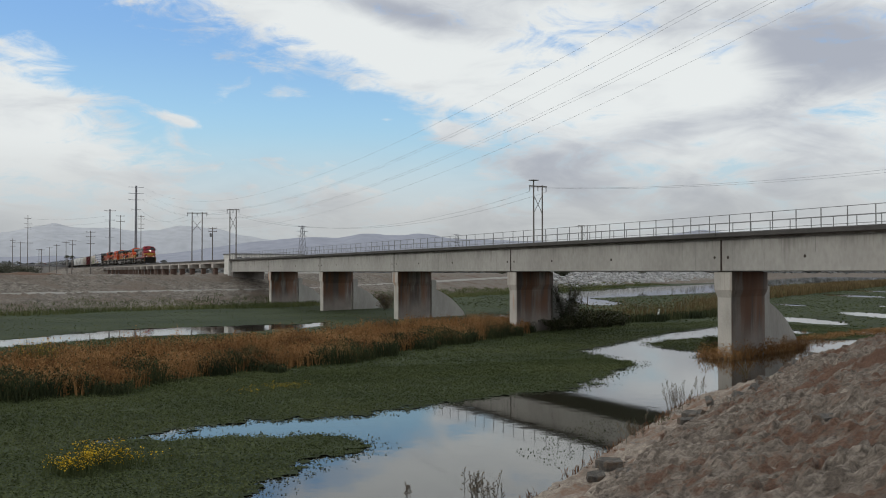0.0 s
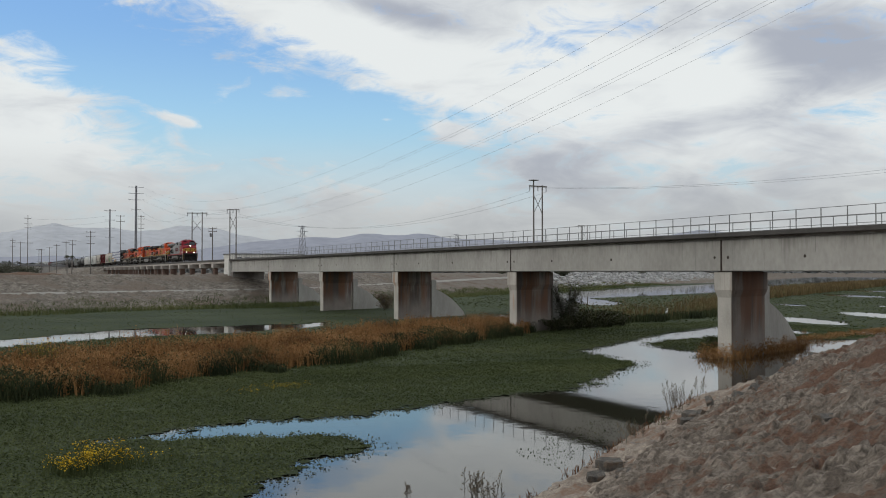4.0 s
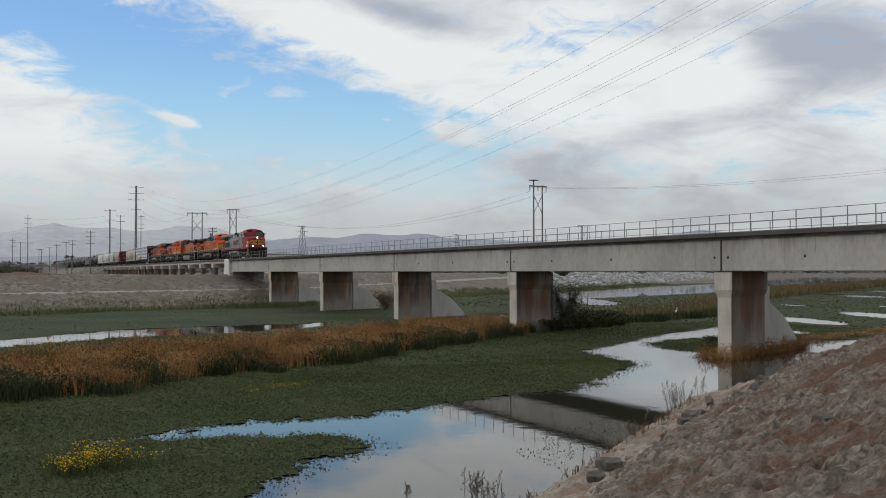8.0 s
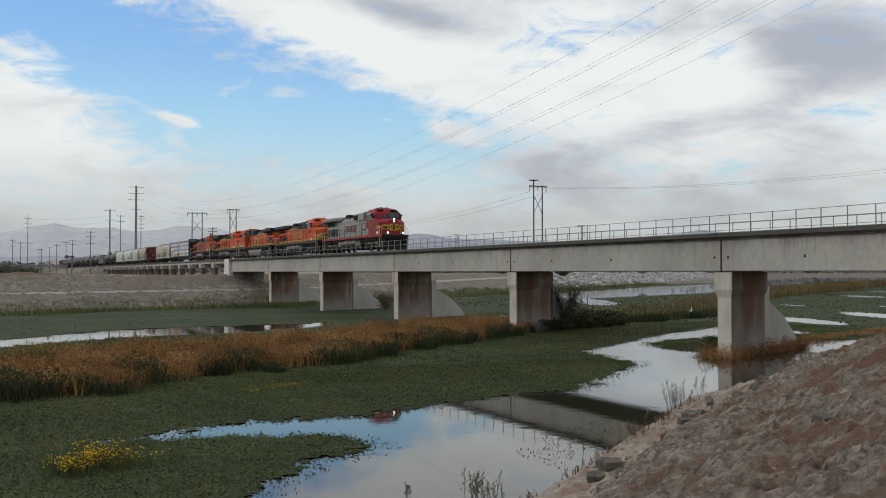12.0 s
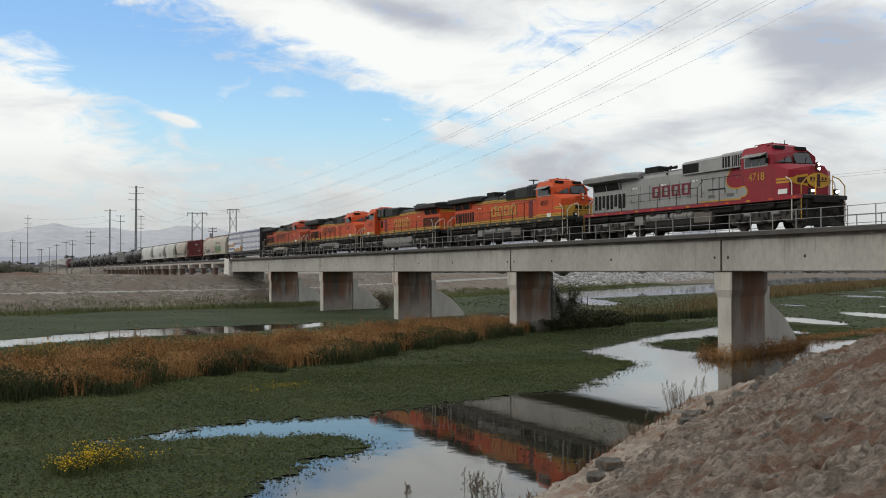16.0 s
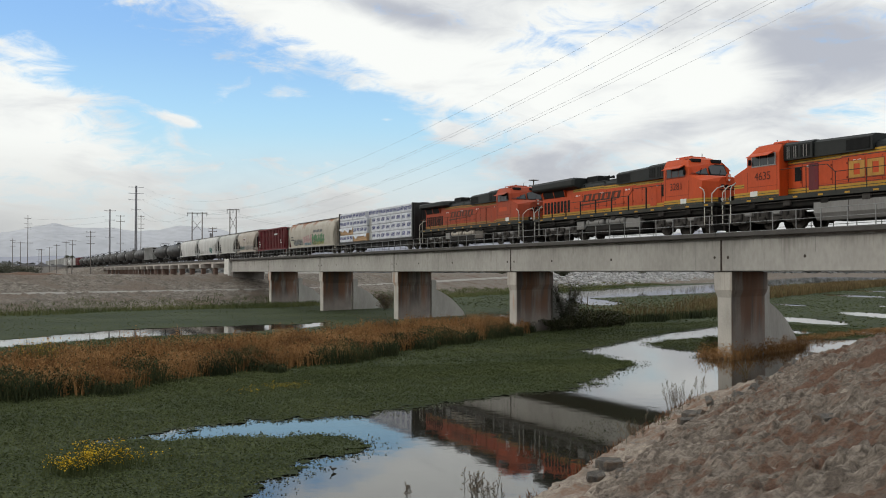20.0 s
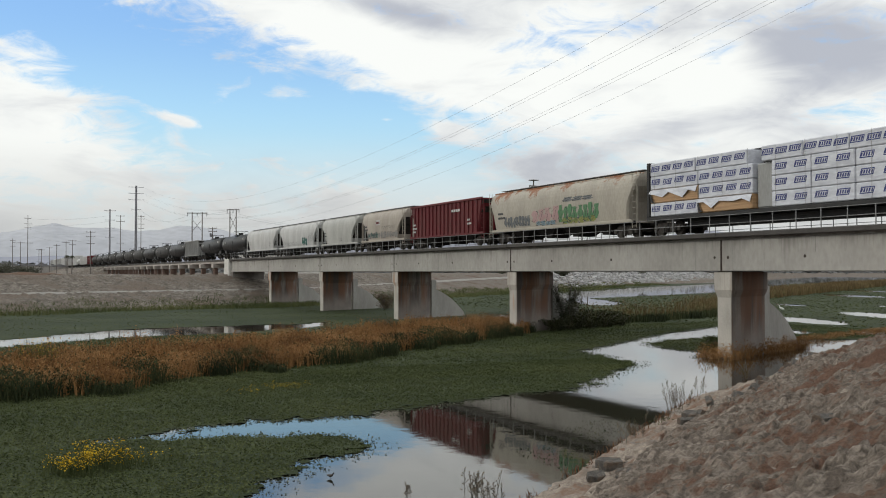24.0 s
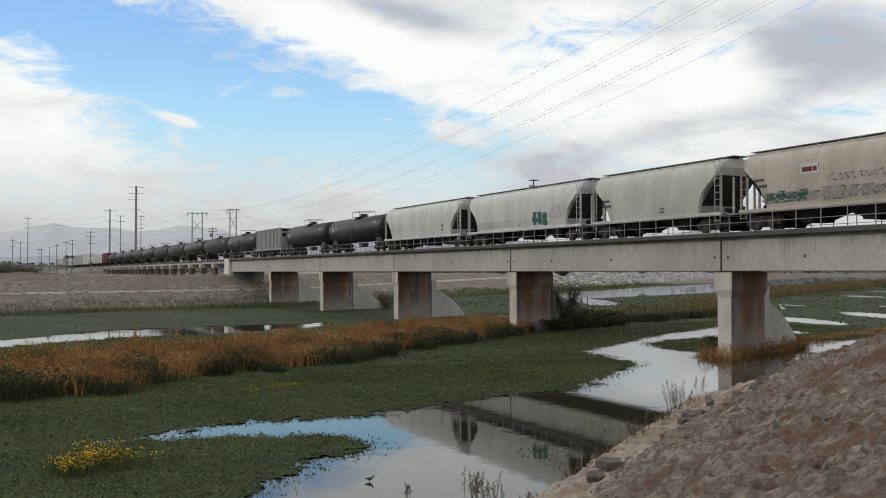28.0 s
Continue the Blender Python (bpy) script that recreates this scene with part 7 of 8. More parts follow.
        for sg in (-1, 1):
            part("silver_panel", Shape().prism(hook, 1, *sorted((sg * 1.531, sg * 1.537))), "silver", loco)
        line_strip(loco, "curved_stripe", hook, 1.538, 0.075, "yellow")
        for sg in (-1, 1):
            for x, z in ((4.75, 3.72), (4.78, 3.52), (5.15, 3.55)):
                part("notice_plate", Shape().box(x, x + 0.16, *sorted((sg * 0.966, sg * 0.974)), z, z + 0.13), "white", loco)
    else:
        nose_band(1.86, 2.09, 5.5, trim, 0.010)
        nose_band(1.95, 1.98, 5.5, "pin_green", 0.016)
        nose_band(1.745, 1.855, 5.5, "pin_green", 0.012)
        if not swoosh:
            nose_band(2.36, 2.56, 8.16, trim, 0.010)
            nose_band(2.44, 2.47, 8.16, "pin_green", 0.016)
            em = Shape().prism([(-0.72, 2.1), (0.72, 2.1), (0.72, 2.66), (-0.72, 2.66)], 0, 9.60, 9.612)
            for sg in (-1, 1):
                em.add([(9.59, sg * 0.735, 2.1), (9.59, sg * 0.735, 2.66), (9.2, sg * 1.26, 2.62), (9.2, sg * 1.26, 2.14)], [(0, 1, 2, 3)])
            emblem = part("nose_panel", em, trim, loco, "yellow nose panel with dark bars")
            em = Shape()
            for y in (-0.52, -0.18, 0.18, 0.52):
                em.box(9.61, 9.622, y - 0.13, y + 0.13, 2.34, 2.60)
            em.box(9.61, 9.62, -0.7, 0.7, 2.18, 2.23)
            part("emblem_bars", em, "grille", emblem)
        else:
            em = Shape()
            for y in (-0.5, -0.18, 0.14, 0.46):
                em.prism([(y - 0.12, 2.66), (y + 0.10, 2.66), (y + 0.2, 2.86), (y - 0.02, 2.86)], 0, 9.60, 9.612)
            em.prism([(-0.72, 2.54), (0.6, 2.58), (0.6, 2.62), (-0.66, 2.60)], 0, 9.60, 9.612)
            part("emblem_bars", em, "grille", loco, "plain dark slanting bars on the nose")
    # windows
    for y0, y1 in ((-1.42, -0.07), (0.07, 1.42)):
        k0, k1 = y0 * 0.95, y1 * 0.95
        fr = part("windshield_frame", Shape().add([(7.908, y0, 3.58), (7.908, y1, 3.58), (7.60, k1, 4.28), (7.60, k0, 4.28)], [(0, 1, 2, 3)]).add([(7.914, y0, 3.58), (7.914, y1, 3.58), (7.606, k1, 4.28), (7.606, k0, 4.28)], [(0, 1, 2, 3)]), "grille", loco)
        part("windshield", Shape().add([(7.906, y0 + 0.06, 3.64), (7.906, y1 - 0.06, 3.64), (7.64, k1 - 0.06, 4.22), (7.64, k0 + 0.06, 4.22)], [(0, 1, 2, 3)]).add([(7.912, y0 + 0.06, 3.64), (7.912, y1 - 0.06, 3.64), (7.646, k1 - 0.06, 4.22), (7.646, k0 + 0.06, 4.22)], [(0, 1, 2, 3)]), "glass", fr)
        part("wiper", Shape().cyl((7.925, (y0 + y1) / 2, 3.60), (7.80, (y0 + y1) / 2 + 0.25, 3.98), 0.014, 5), "grille", fr)
    for sg in (-1, 1):
        f = part("side_window", Shape().box(5.72, 7.55, *sorted((sg * 1.525, sg * 1.545)), 3.42, 4.10, 0.01), "silver" if warm or scheme == "orange" else "dim_" + side, loco)
        for a, b in ((5.80, 6.26), (6.32, 6.88), (6.94, 7.47)):
            part("pane", Shape().box(a, b, *sorted((sg * 1.543, sg * 1.553)), 3.49, 4.04), "glass", f)
        part("sunshade", Shape().prism([(sg * 1.53, 4.13), (sg * 1.98, 3.93), (sg * 1.99, 3.96), (sg * 1.53, 4.18)], 0, 5.85, 7.5), "tank_silver" if warm or number == "4049" else cabc, loco)
        part("mirror", Shape().box(7.56, 7.62, *sorted((sg * 1.55, sg * 1.72)), 3.55, 3.85, 0.01), "grille", loco)
        if number:
            figures(number, loco, 6.7, sg * 1.552, 2.70, 0.62, "yellow" if warm else "number_brown", "painted locomotive number", sg > 0)
        else:
            part("faded_number", Shape().box(6.0, 7.3, *sorted((sg * 1.531, sg * 1.538)), 2.66, 3.0), "orange", loco)
        part("number_board", Shape().box(7.38, 7.68, *sorted((sg * 0.42, sg * 1.12)), 4.36, 4.56, 0.02), "grille", loco)
        part("data_plate", Shape().box(8.28, 8.95, *sorted((sg * 1.512, sg * 1.524)), 1.84, 2.10) if warm else Shape().box(7.1, 7.65, *sorted((sg * 1.531, sg * 1.55)), 1.84, 2.12), "white", loco)
        part("cab_door_seam", Shape().box(5.62, 5.65, *sorted((sg * 1.528, sg * 1.536)), 1.9, 3.9), "mark_red" if warm else "dim_" + side, loco)
        part("cab_door_seam", Shape().box(5.62, 7.85, *sorted((sg * 1.528, sg * 1.536)), 2.34, 2.36), "mark_red" if warm else "dim_" + side, loco)
    part("cab_air_conditioner", Shape().box(5.75, 6.9, -0.62, 0.62, 4.66, 4.80, 0.05), cabc, loco)
    rail = Shape().pipe([(5.9, -0.9, 4.62), (5.9, -0.9, 4.74), (7.2, -0.9, 4.74), (7.2, -0.9, 4.64)], 0.02, 5)
    part("roof_rail", rail, cabc, loco)
    part("antenna", Shape().cyl((7.0, 0.2, 4.68), (7.0, 0.2, 4.98), 0.02, 6).cyl((6.6, -0.3, 4.78), (6.6, -0.3, 4.86), 0.09, 10), "truck", loco)
    part("headlight_housing", Shape().box(9.52, 9.655, -0.17, 0.17, 3.0, 3.5, 0.05), "emblem_dark" if warm else cabc, loco)
    hz = 3.26
    for dz in (-0.12, 0.12):
        part("headlight", Shape().cyl((9.64, 0, hz + dz), (9.685, 0, hz + dz), 0.072, 14), "lamp" if lit else "white", loco)
    for y in (-0.86, 0.86):
        part("ditch_light", Shape().cyl((10.0, y, 1.93), (10.12, y, 1.93), 0.072, 14), "lamp" if lit else "white", loco)
        part("ditch_light_bracket", Shape().box(9.85, 10.02, y - 0.14, y + 0.14, 1.74, 2.06, 0.02), "grille", loco)
    # pilot, plough, steps, couplers, hoses
    for sg in (-1, 1):
        x = 9.9 if sg > 0 else -10.5
        part("pilot_plate", Shape().box(min(x, x - sg * 0.1), max(x, x - sg * 0.1), -1.5, 1.5, 0.75, 1.52, 0.02), "under", loco)
        part("snow_plough", Shape().add([(x, -1.45, 0.85), (x, 1.45, 0.85), (x + sg * 0.1, 1.45, 0.12), (x + sg * 0.55, 0, 0.12), (x + sg * 0.1, -1.45, 0.12), (x - sg * 0.1, -1.45, 0.12), (x - sg * 0.1, 1.45, 0.12), (x + sg * 0.3, 0, 0.85)],
                                        [(0, 7, 3, 4), (7, 1, 2, 3), (0, 4, 5), (1, 6, 2), (0, 5, 6, 1), (0, 1, 7), (2, 6, 5, 4, 3)]), "under", loco)
        part("anticlimber", Shape().box(*sorted((x, x + sg * 0.32)), -0.9, 0.9, 1.3, 1.72, 0.05), "roof_dark" if not warm else "under", loco)
        coupler(loco, 10.0 if sg > 0 else -10.55, sg)
        for j, y in enumerate((-0.75, -0.55, 0.5, 0.7, 0.9)):
            part("air_hose", Shape().pipe([(x + sg * 0.05, y, 0.95), (x + sg * 0.22, y, 0.8), (x + sg * 0.24, y * 0.9, 0.42)], 0.028, 6), "grille", loco)
        for y in (-1.42, 1.42):
            well = part("step_well", Shape().box(x - sg * 0.15 - 0.34, x - sg * 0.15 + 0.34, *sorted((y * 0.88, y * 0.92)), 0.36, 1.5), "truck" if warm else "under", loco)
            for k in range(4):
                part("step", Shape().box(x - sg * 0.15 - 0.3, x - sg * 0.15 + 0.3, y - 0.13, y + 0.13, 0.38 + 0.3 * k, 0.42 + 0.3 * k), "truck", well)
            white = "rail_white" if not warm else "yellow"
            tube(loco, "grab_rail", [(x - sg * 0.62, y * 1.07, 0.45), (x - sg * 0.62, y * 1.07, 2.35), (x - sg * 0.72, y * 1.07, 2.55), (x - sg * 1.05, y * 1.06, 2.72)], 0.028, "rail_white")
            tube(loco, "grab_rail", [(x + sg * 0.04, y * 1.07, 0.45), (x + sg * 0.04, y * 1.07, 2.25), (x + sg * 0.04, y * 0.8, 2.6), (x + sg * 0.04, y * 0.45, 2.75)], 0.028, white)
            tube(loco, "grab_rail", [(x + sg * 0.1, y * 0.42, 1.74), (x + sg * 0.1, y * 0.42, 2.62), (x + sg * 0.02, y * 0.5, 2.75)], 0.024, white)
    # walkway handrails: thick dark posts on the newer machine, thin ones else
    railc = "dim_orange_dirty" if scheme == "dirty" else "roof_dark"
    for sg in (-1, 1):
        for k in range(8):
            x = -9.9 + 1.93 * k
            part("stanchion", Shape().cyl((x, sg * 1.5, 1.74), (x, sg * 1.5, 2.72 if x < 2.5 else 3.1), 0.05 if scheme == "plain" else 0.022, 6), railc, loco)
        tube(loco, "walkway_rail", [(-10.3, sg * 1.5, 2.70), (1.7, sg * 1.5, 2.70), (2.2, sg * 1.5, 3.12), (5.4, sg * 1.5, 3.14)], 0.02, railc)
        tube(loco, "walkway_rail", [(-10.3, sg * 1.5, 2.24), (1.7, sg * 1.5, 2.24)], 0.011, railc)
    # fuel tank, reservoirs, boxes, running gear
    if back:
        part("fuel_tank", Shape().loft([[(x, -1.44, 0.70), (x, -1.2, 0.34), (x, 1.2, 0.34), (x, 1.44, 0.70), (x, 1.44, 1.25), (x, -1.44, 1.25)] for x in (-3.9, 3.17)]), "tank_silver", loco, "long dusty grey fuel tank")
        for x in (-1.5, 0.9):
            part("tank_seam", Shape().box(x, x + 0.03, -1.45, 1.45, 0.70, 1.25), "truck", loco)
    else:
        part("fuel_tank", Shape().loft([[(x, -1.42, 0.62), (x, -1.25, 0.32), (x, 1.25, 0.32), (x, 1.42, 0.62), (x, 1.30, 0.92), (x, -1.30, 0.92)] for x in (-3.6, 3.0)]), "under", loco)
        for sg in (-1, 1):
            for a, b in ((-3.45, -1.5), (-1.0, 1.02)):
                r = Shape().cyl((a, sg * 1.25, 1.14), (b, sg * 1.25, 1.14), 0.22, 16)
                r.cyl((a - 0.1, sg * 1.25, 1.14), (a, sg * 1.25, 1.14), 0.12, 16, 0.22, False).cyl((b, sg * 1.25, 1.14), (b + 0.1, sg * 1.25, 1.14), 0.22, 16, 0.12)
                res = part("air_reservoir", r, "tank_silver" if scheme != "dirty" else "tan", loco, "pale grey air reservoir")
                for x in (a + 0.35, b - 0.35):
                    part("strap", Shape().cyl((x - 0.03, sg * 1.25, 1.14), (x + 0.03, sg * 1.25, 1.14), 0.228, 16, caps=False), "under", res)
            part("filter_box", Shape().box(1.24, 2.85, *sorted((sg * 1.0, sg * 1.44)), 0.62, 1.26, 0.04), "tank_silver" if scheme == "plain" else "dusty_box", loco, "dusty grey side box")
    for sg in (-1, 1):
        part("battery_box", Shape().box(-4.66, -3.76, *sorted((sg * 0.9, sg * 1.45)), 0.72, 1.28, 0.03), "tank_silver", loco)
        tube(loco, "pipe", [(-9.9, sg * 1.42, 1.34), (-4.8, sg * 1.42, 1.34), (-4.7, sg * 1.42, 1.42), (9.0, sg * 1.42, 1.42)], 0.03, "truck")
    for x in (-7.0, 6.9):
        loco_truck(loco, x, 1)
    # company mark
    if warm:
        company_mark(loco, -3.43, 0.5, 2.42, 3.14, 0.958, "mark_red", "plain crimson blocks for a company mark")
    elif not swoosh:
        company_mark(loco, -3.1, 1.46, 2.36, 3.18, 0.958, "mark_yellow", "plain faded yellow blocks for a company mark", shade="mark_shade")
    else:
        company_mark(loco, -4.7, 0.0, 2.70, 3.22, 0.958, "mark_brown", "plain dark slanting blocks for a company mark", lean=0.45)
    TRAIN.append((loco, s_front + 11.35, back))
    return loco


locomotive(37.2, "silver", "4718", "red and silver diesel locomotive leading with its lights on", lit=True)
locomotive(59.9, "orange", "4049", "orange diesel locomotive with yellow stripes and dark roof")
locomotive(83.8, "orange", "4635", "orange diesel locomotive running cab last, yellow stripes", back=True)
locomotive(104.6, "plain", "3281", "orange diesel locomotive with black roof and dark marks")
locomotive(126.9, "dirty", "", "grimy orange diesel locomotive with faded stripes")


# ---- the wagons ----
def marks(parent, x, z, y, rows, mat="white", h=0.2, gap=0.34):
    """Short bars for small stencilled marks on the near and the far side."""
    for sg in (-1, 1):
        for r, widths in enumerate(rows):
            a = x
            for w in widths:
                lo, hi = sorted((sg * y, sg * (y + 0.006)))
                part("stencil", Shape().box(a, a + w * 0.85, lo, hi, z - r * gap, z - r * gap + h), mat, parent)
                a += w


def scrawl(parent, x0, x1, z0, z1, width_at, mat, n, seed, stroke="ink", name="spray_paint"):
    """Sprayed colour: bulging upright shapes side by side that follow the wall."""
    r = random.Random(seed)
    w = (x1 - x0) / n
    for k in range(n):
        cx = x0 + (k + 0.5) * w
        hi = z1 - r.uniform(0, 0.25) * (z1 - z0)
        lo = z0 + r.uniform(0, 0.15) * (z1 - z0)
        m, ph, tilt = 9, r.uniform(0, 6), r.uniform(-0.1, 0.2)
        left, right = [], []
        for i in range(m + 1):
            z = lo + (hi - lo) * i / m
            b = 0.5 * w * (0.72 + 0.22 * math.sin(i * 1.15 + ph))
            b *= 0.75 + 0.5 * math.sin(math.pi * min(max(i / m, 0.08), 0.92))
            sl = (z - lo) * tilt
            left.append((cx - b + sl, z)), right.append((cx + b + sl, z))
        v = [(x, -width_at(z) - 0.015, z) for x, z in left] + [(x, -width_at(z) - 0.015, z) for x, z in right]
        piece = part(name, Shape().add(v, [(i, i + 1, m + 2 + i, m + 1 + i) for i in range(m)]), mat, parent)
        # a looping thin stroke over the colour
        pts = []
        for i in range(13):
            u = i / 12
            pts.append((cx + 0.46 * w * math.sin(u * 6.5 + ph) + 0.12 * w * math.sin(u * 15 + ph), lo + (hi - lo) * (0.5 + 0.46 * math.cos(u * 5.2 + ph * 0.7))))
        v = []
        for x, z in pts:
            v += [(x - 0.028, -width_at(z) - 0.022, z - 0.02), (x + 0.028, -width_at(z) - 0.022, z + 0.02)]
        part("spray_line", Shape().add(v, [(2 * i, 2 * i + 1, 2 * i + 3, 2 * i + 2) for i in range(12)]), stroke, piece)


def curved_width(z):
    return float(np.interp(z, (1.1, 1.5, 1.9, 2.25, 2.6, 2.95, 3.3, 3.55, 3.75, 3.92, 4.05, 4.17, 4.25, 4.3, 4.33), (1.45, 1.515, 1.56, 1.582, 1.59, 1.582, 1.555, 1.51, 1.44, 1.34, 1.20, 0.98, 0.73, 0.48, 0.2)))


def hopper_wagon(s0, s1, mat, label, ribs=False, bays=3, top=0.0, width=curved_width, cage=True, cut=1.0, tip=1.0):
    """A covered hopper: bulging sides, sloping ends, roof walk, bays below, open end platforms."""
    c = thing("hopper_wagon", label, "hopper wagon", "wagons of the train")
    L = s1 - s0
    e = L / 2
    zs = (1.12, 1.5, 1.9, 2.3, 2.6, 2.95, 3.3, 3.75, 4.05, 4.25, 4.33)
    ins = (2.75, 2.65, 2.5, 2.3, 2.0, 1.55, 1.15, 1.0, 1.0, 1.02, 1.1)
    fine = np.interp(np.linspace(0, 10, 41), np.arange(11), zs)
    ins = np.interp(fine, zs, [tip + (i - 1.0) * cut for i in ins])
    zs = fine
    if ribs:
        zs, ins = (1.12, 2.0, 3.0, 3.95, 4.05), (2.0, 1.72, 1.42, 1.1, 1.12)
    rings = []
    for z, i in zip(zs, ins):
        w, l = (1.5 if ribs else width(z)), e - i
        b = 0.12
        rings.append([(-l + b, -w, z + top * (z - 1.1) / 3), (l - b, -w, z + top * (z - 1.1) / 3), (l, -w + b, z + top * (z - 1.1) / 3), (l, w - b, z + top * (z - 1.1) / 3), (l - b, w, z + top * (z - 1.1) / 3), (-l + b, w, z + top * (z - 1.1) / 3), (-l, w - b, z + top * (z - 1.1) / 3), (-l, -w + b, z + top * (z - 1.1) / 3)])
    part("body", Shape().loft(rings), mat, c)
    if ribs:
        n = 17
        for k in range(n):
            x = -e + 2.02 + (L - 4.04) * k / (n - 1)
            for sg in (-1, 1):
                part("side_post", Shape().box(x - 0.05, x + 0.05, *sorted((sg * 1.49, sg * 1.6)), 1.1, 4.0), mat, c)
        for sg in (-1, 1):
            part("top_chord", Shape().box(-e + 1.0, e - 1.0, *sorted((sg * 1.45, sg * 1.63)), 3.92, 4.12, 0.03), mat, c)
    for sg in (-1, 1):
        part("side_sill", Shape().box(-e + 0.75, e - 0.75, *sorted((sg * 1.38, sg * 1.56)), 0.98, 1.16, 0.02), mat, c)
        part("roof_rail", Shape().box(-e + tip, e - tip, *sorted((sg * 0.98, sg * 1.06)), 4.14 + top, 4.24 + top), mat, c) if not ribs else None
    if not ribs:
        part("roof_walk", Shape().box(-e + 0.7, e - 0.7, -0.62, 0.62, 4.40 + top, 4.44 + top), "grey_roof", c)
        for k in range(9):
            x = -e + 1.4 + (L - 2.8) * k / 8
            part("walk_bracket", Shape().box(x - 0.03, x + 0.03, -0.6, 0.6, 4.28 + top, 4.40 + top), "grey_roof", c)
        hb = Shape()
        for k in range(bays + 1):
            x = -e + 2 + (L - 4) * k / bays
            hb.cyl((x, 0, 4.3 + top), (x, 0, 4.42 + top), 0.35, 14)
        part("roof_hatches", hb, mat, c)
    # end frames with ladders
    for sg in (-1, 1):
        x = sg * (e - tip + 0.15)
        for y in (-1.42, -0.5, 0.5, 1.42):
            part("end_post", Shape().box(x - 0.05, x + 0.05, y - 0.05, y + 0.05, 1.1, 3.35 if abs(y) > 1 else 3.2), mat, c)
        part("end_sill", Shape().box(x - 0.06, x + 0.06, -1.45, 1.45, 0.9, 1.12, 0.02), mat, c)
        if cage:
            sheet = Shape()
            if ribs:
                sheet.prism([(sg * (e - 1.0), 3.92), (sg * (e - 2.9), 1.16), (sg * (e - 3.0), 1.16), (sg * (e - 1.2), 3.92)], 1, -1.44, 1.44)
            sheet.add([(sg * (e - 1.02), -1.4, 3.3), (sg * (e - 1.02), 1.4, 3.3), (sg * (e - 3.0), 1.4, 1.2), (sg * (e - 3.0), -1.4, 1.2)], [(0, 1, 2, 3)])
            sheet.add([(sg * (e - 1.06), -1.4, 3.3), (sg * (e - 1.06), 1.4, 3.3), (sg * (e - 3.04), 1.4, 1.2), (sg * (e - 3.04), -1.4, 1.2)], [(3, 2, 1, 0)])
            # dark truck colour instead of body paint: end shade and grime in one
            part("slope_sheet", sheet, "truck", c, "grimy end slope sheet darkened to paint in its shade")
        part("end_platform", Shape().box(*sorted((sg * (e - 2.9), sg * (e - 0.7))), -1.4, 1.4, 0.96, 1.06), "under", c)
        for y in (-1.5, 1.5):
            ld = Shape()
            xa = x - sg * 0.45
            high = 3.9 if ribs else 4.2
            ld.cyl((x, y, 0.6), (x, y, high), 0.022, 5).cyl((xa, y, 0.6), (xa, y, high), 0.022, 5)
            for k in range(9):
                ld.cyl((x, y, 0.7 + 0.4 * k), (xa, y, 0.7 + 0.4 * k), 0.016, 5)
            part("ladder", ld, mat, c)
        part("brake_gear", Shape().cyl((sg * (e - 1.6), -0.4, 1.3), (sg * (e - 1.6), 0.5, 1.3), 0.17, 10).box(*sorted((sg * (e - 1.9), sg * (e - 1.5))), 0.55, 0.95, 1.1, 1.6, 0.03), "under", c)
        coupler(c, sg * (e - 0.8), sg)
    # discharge bays
    step = (L - 6.0) / bays
    for k in range(bays):
        x = -e + 3.0 + step * (k + 0.5)
        b = Shape().loft([[(x - a, -y, z), (x + a, -y, z), (x + a, y, z), (x - a, y, z)] for a, y, z in ((step * 0.50, 1.3, 1.1), (0.42, 0.75, 0.42), (0.42, 0.75, 0.30))])
        part("discharge_bay", b, "under", c)
    part("centre_sill", Shape().box(-e + 0.8, e - 0.8, -0.3, 0.3, 0.72, 1.1), "under", c)
    for x in (-e + 2.15, e - 2.15):
        freight_truck(c, x)
    TRAIN.append((c, (s0 + s1) / 2, False))
    return c


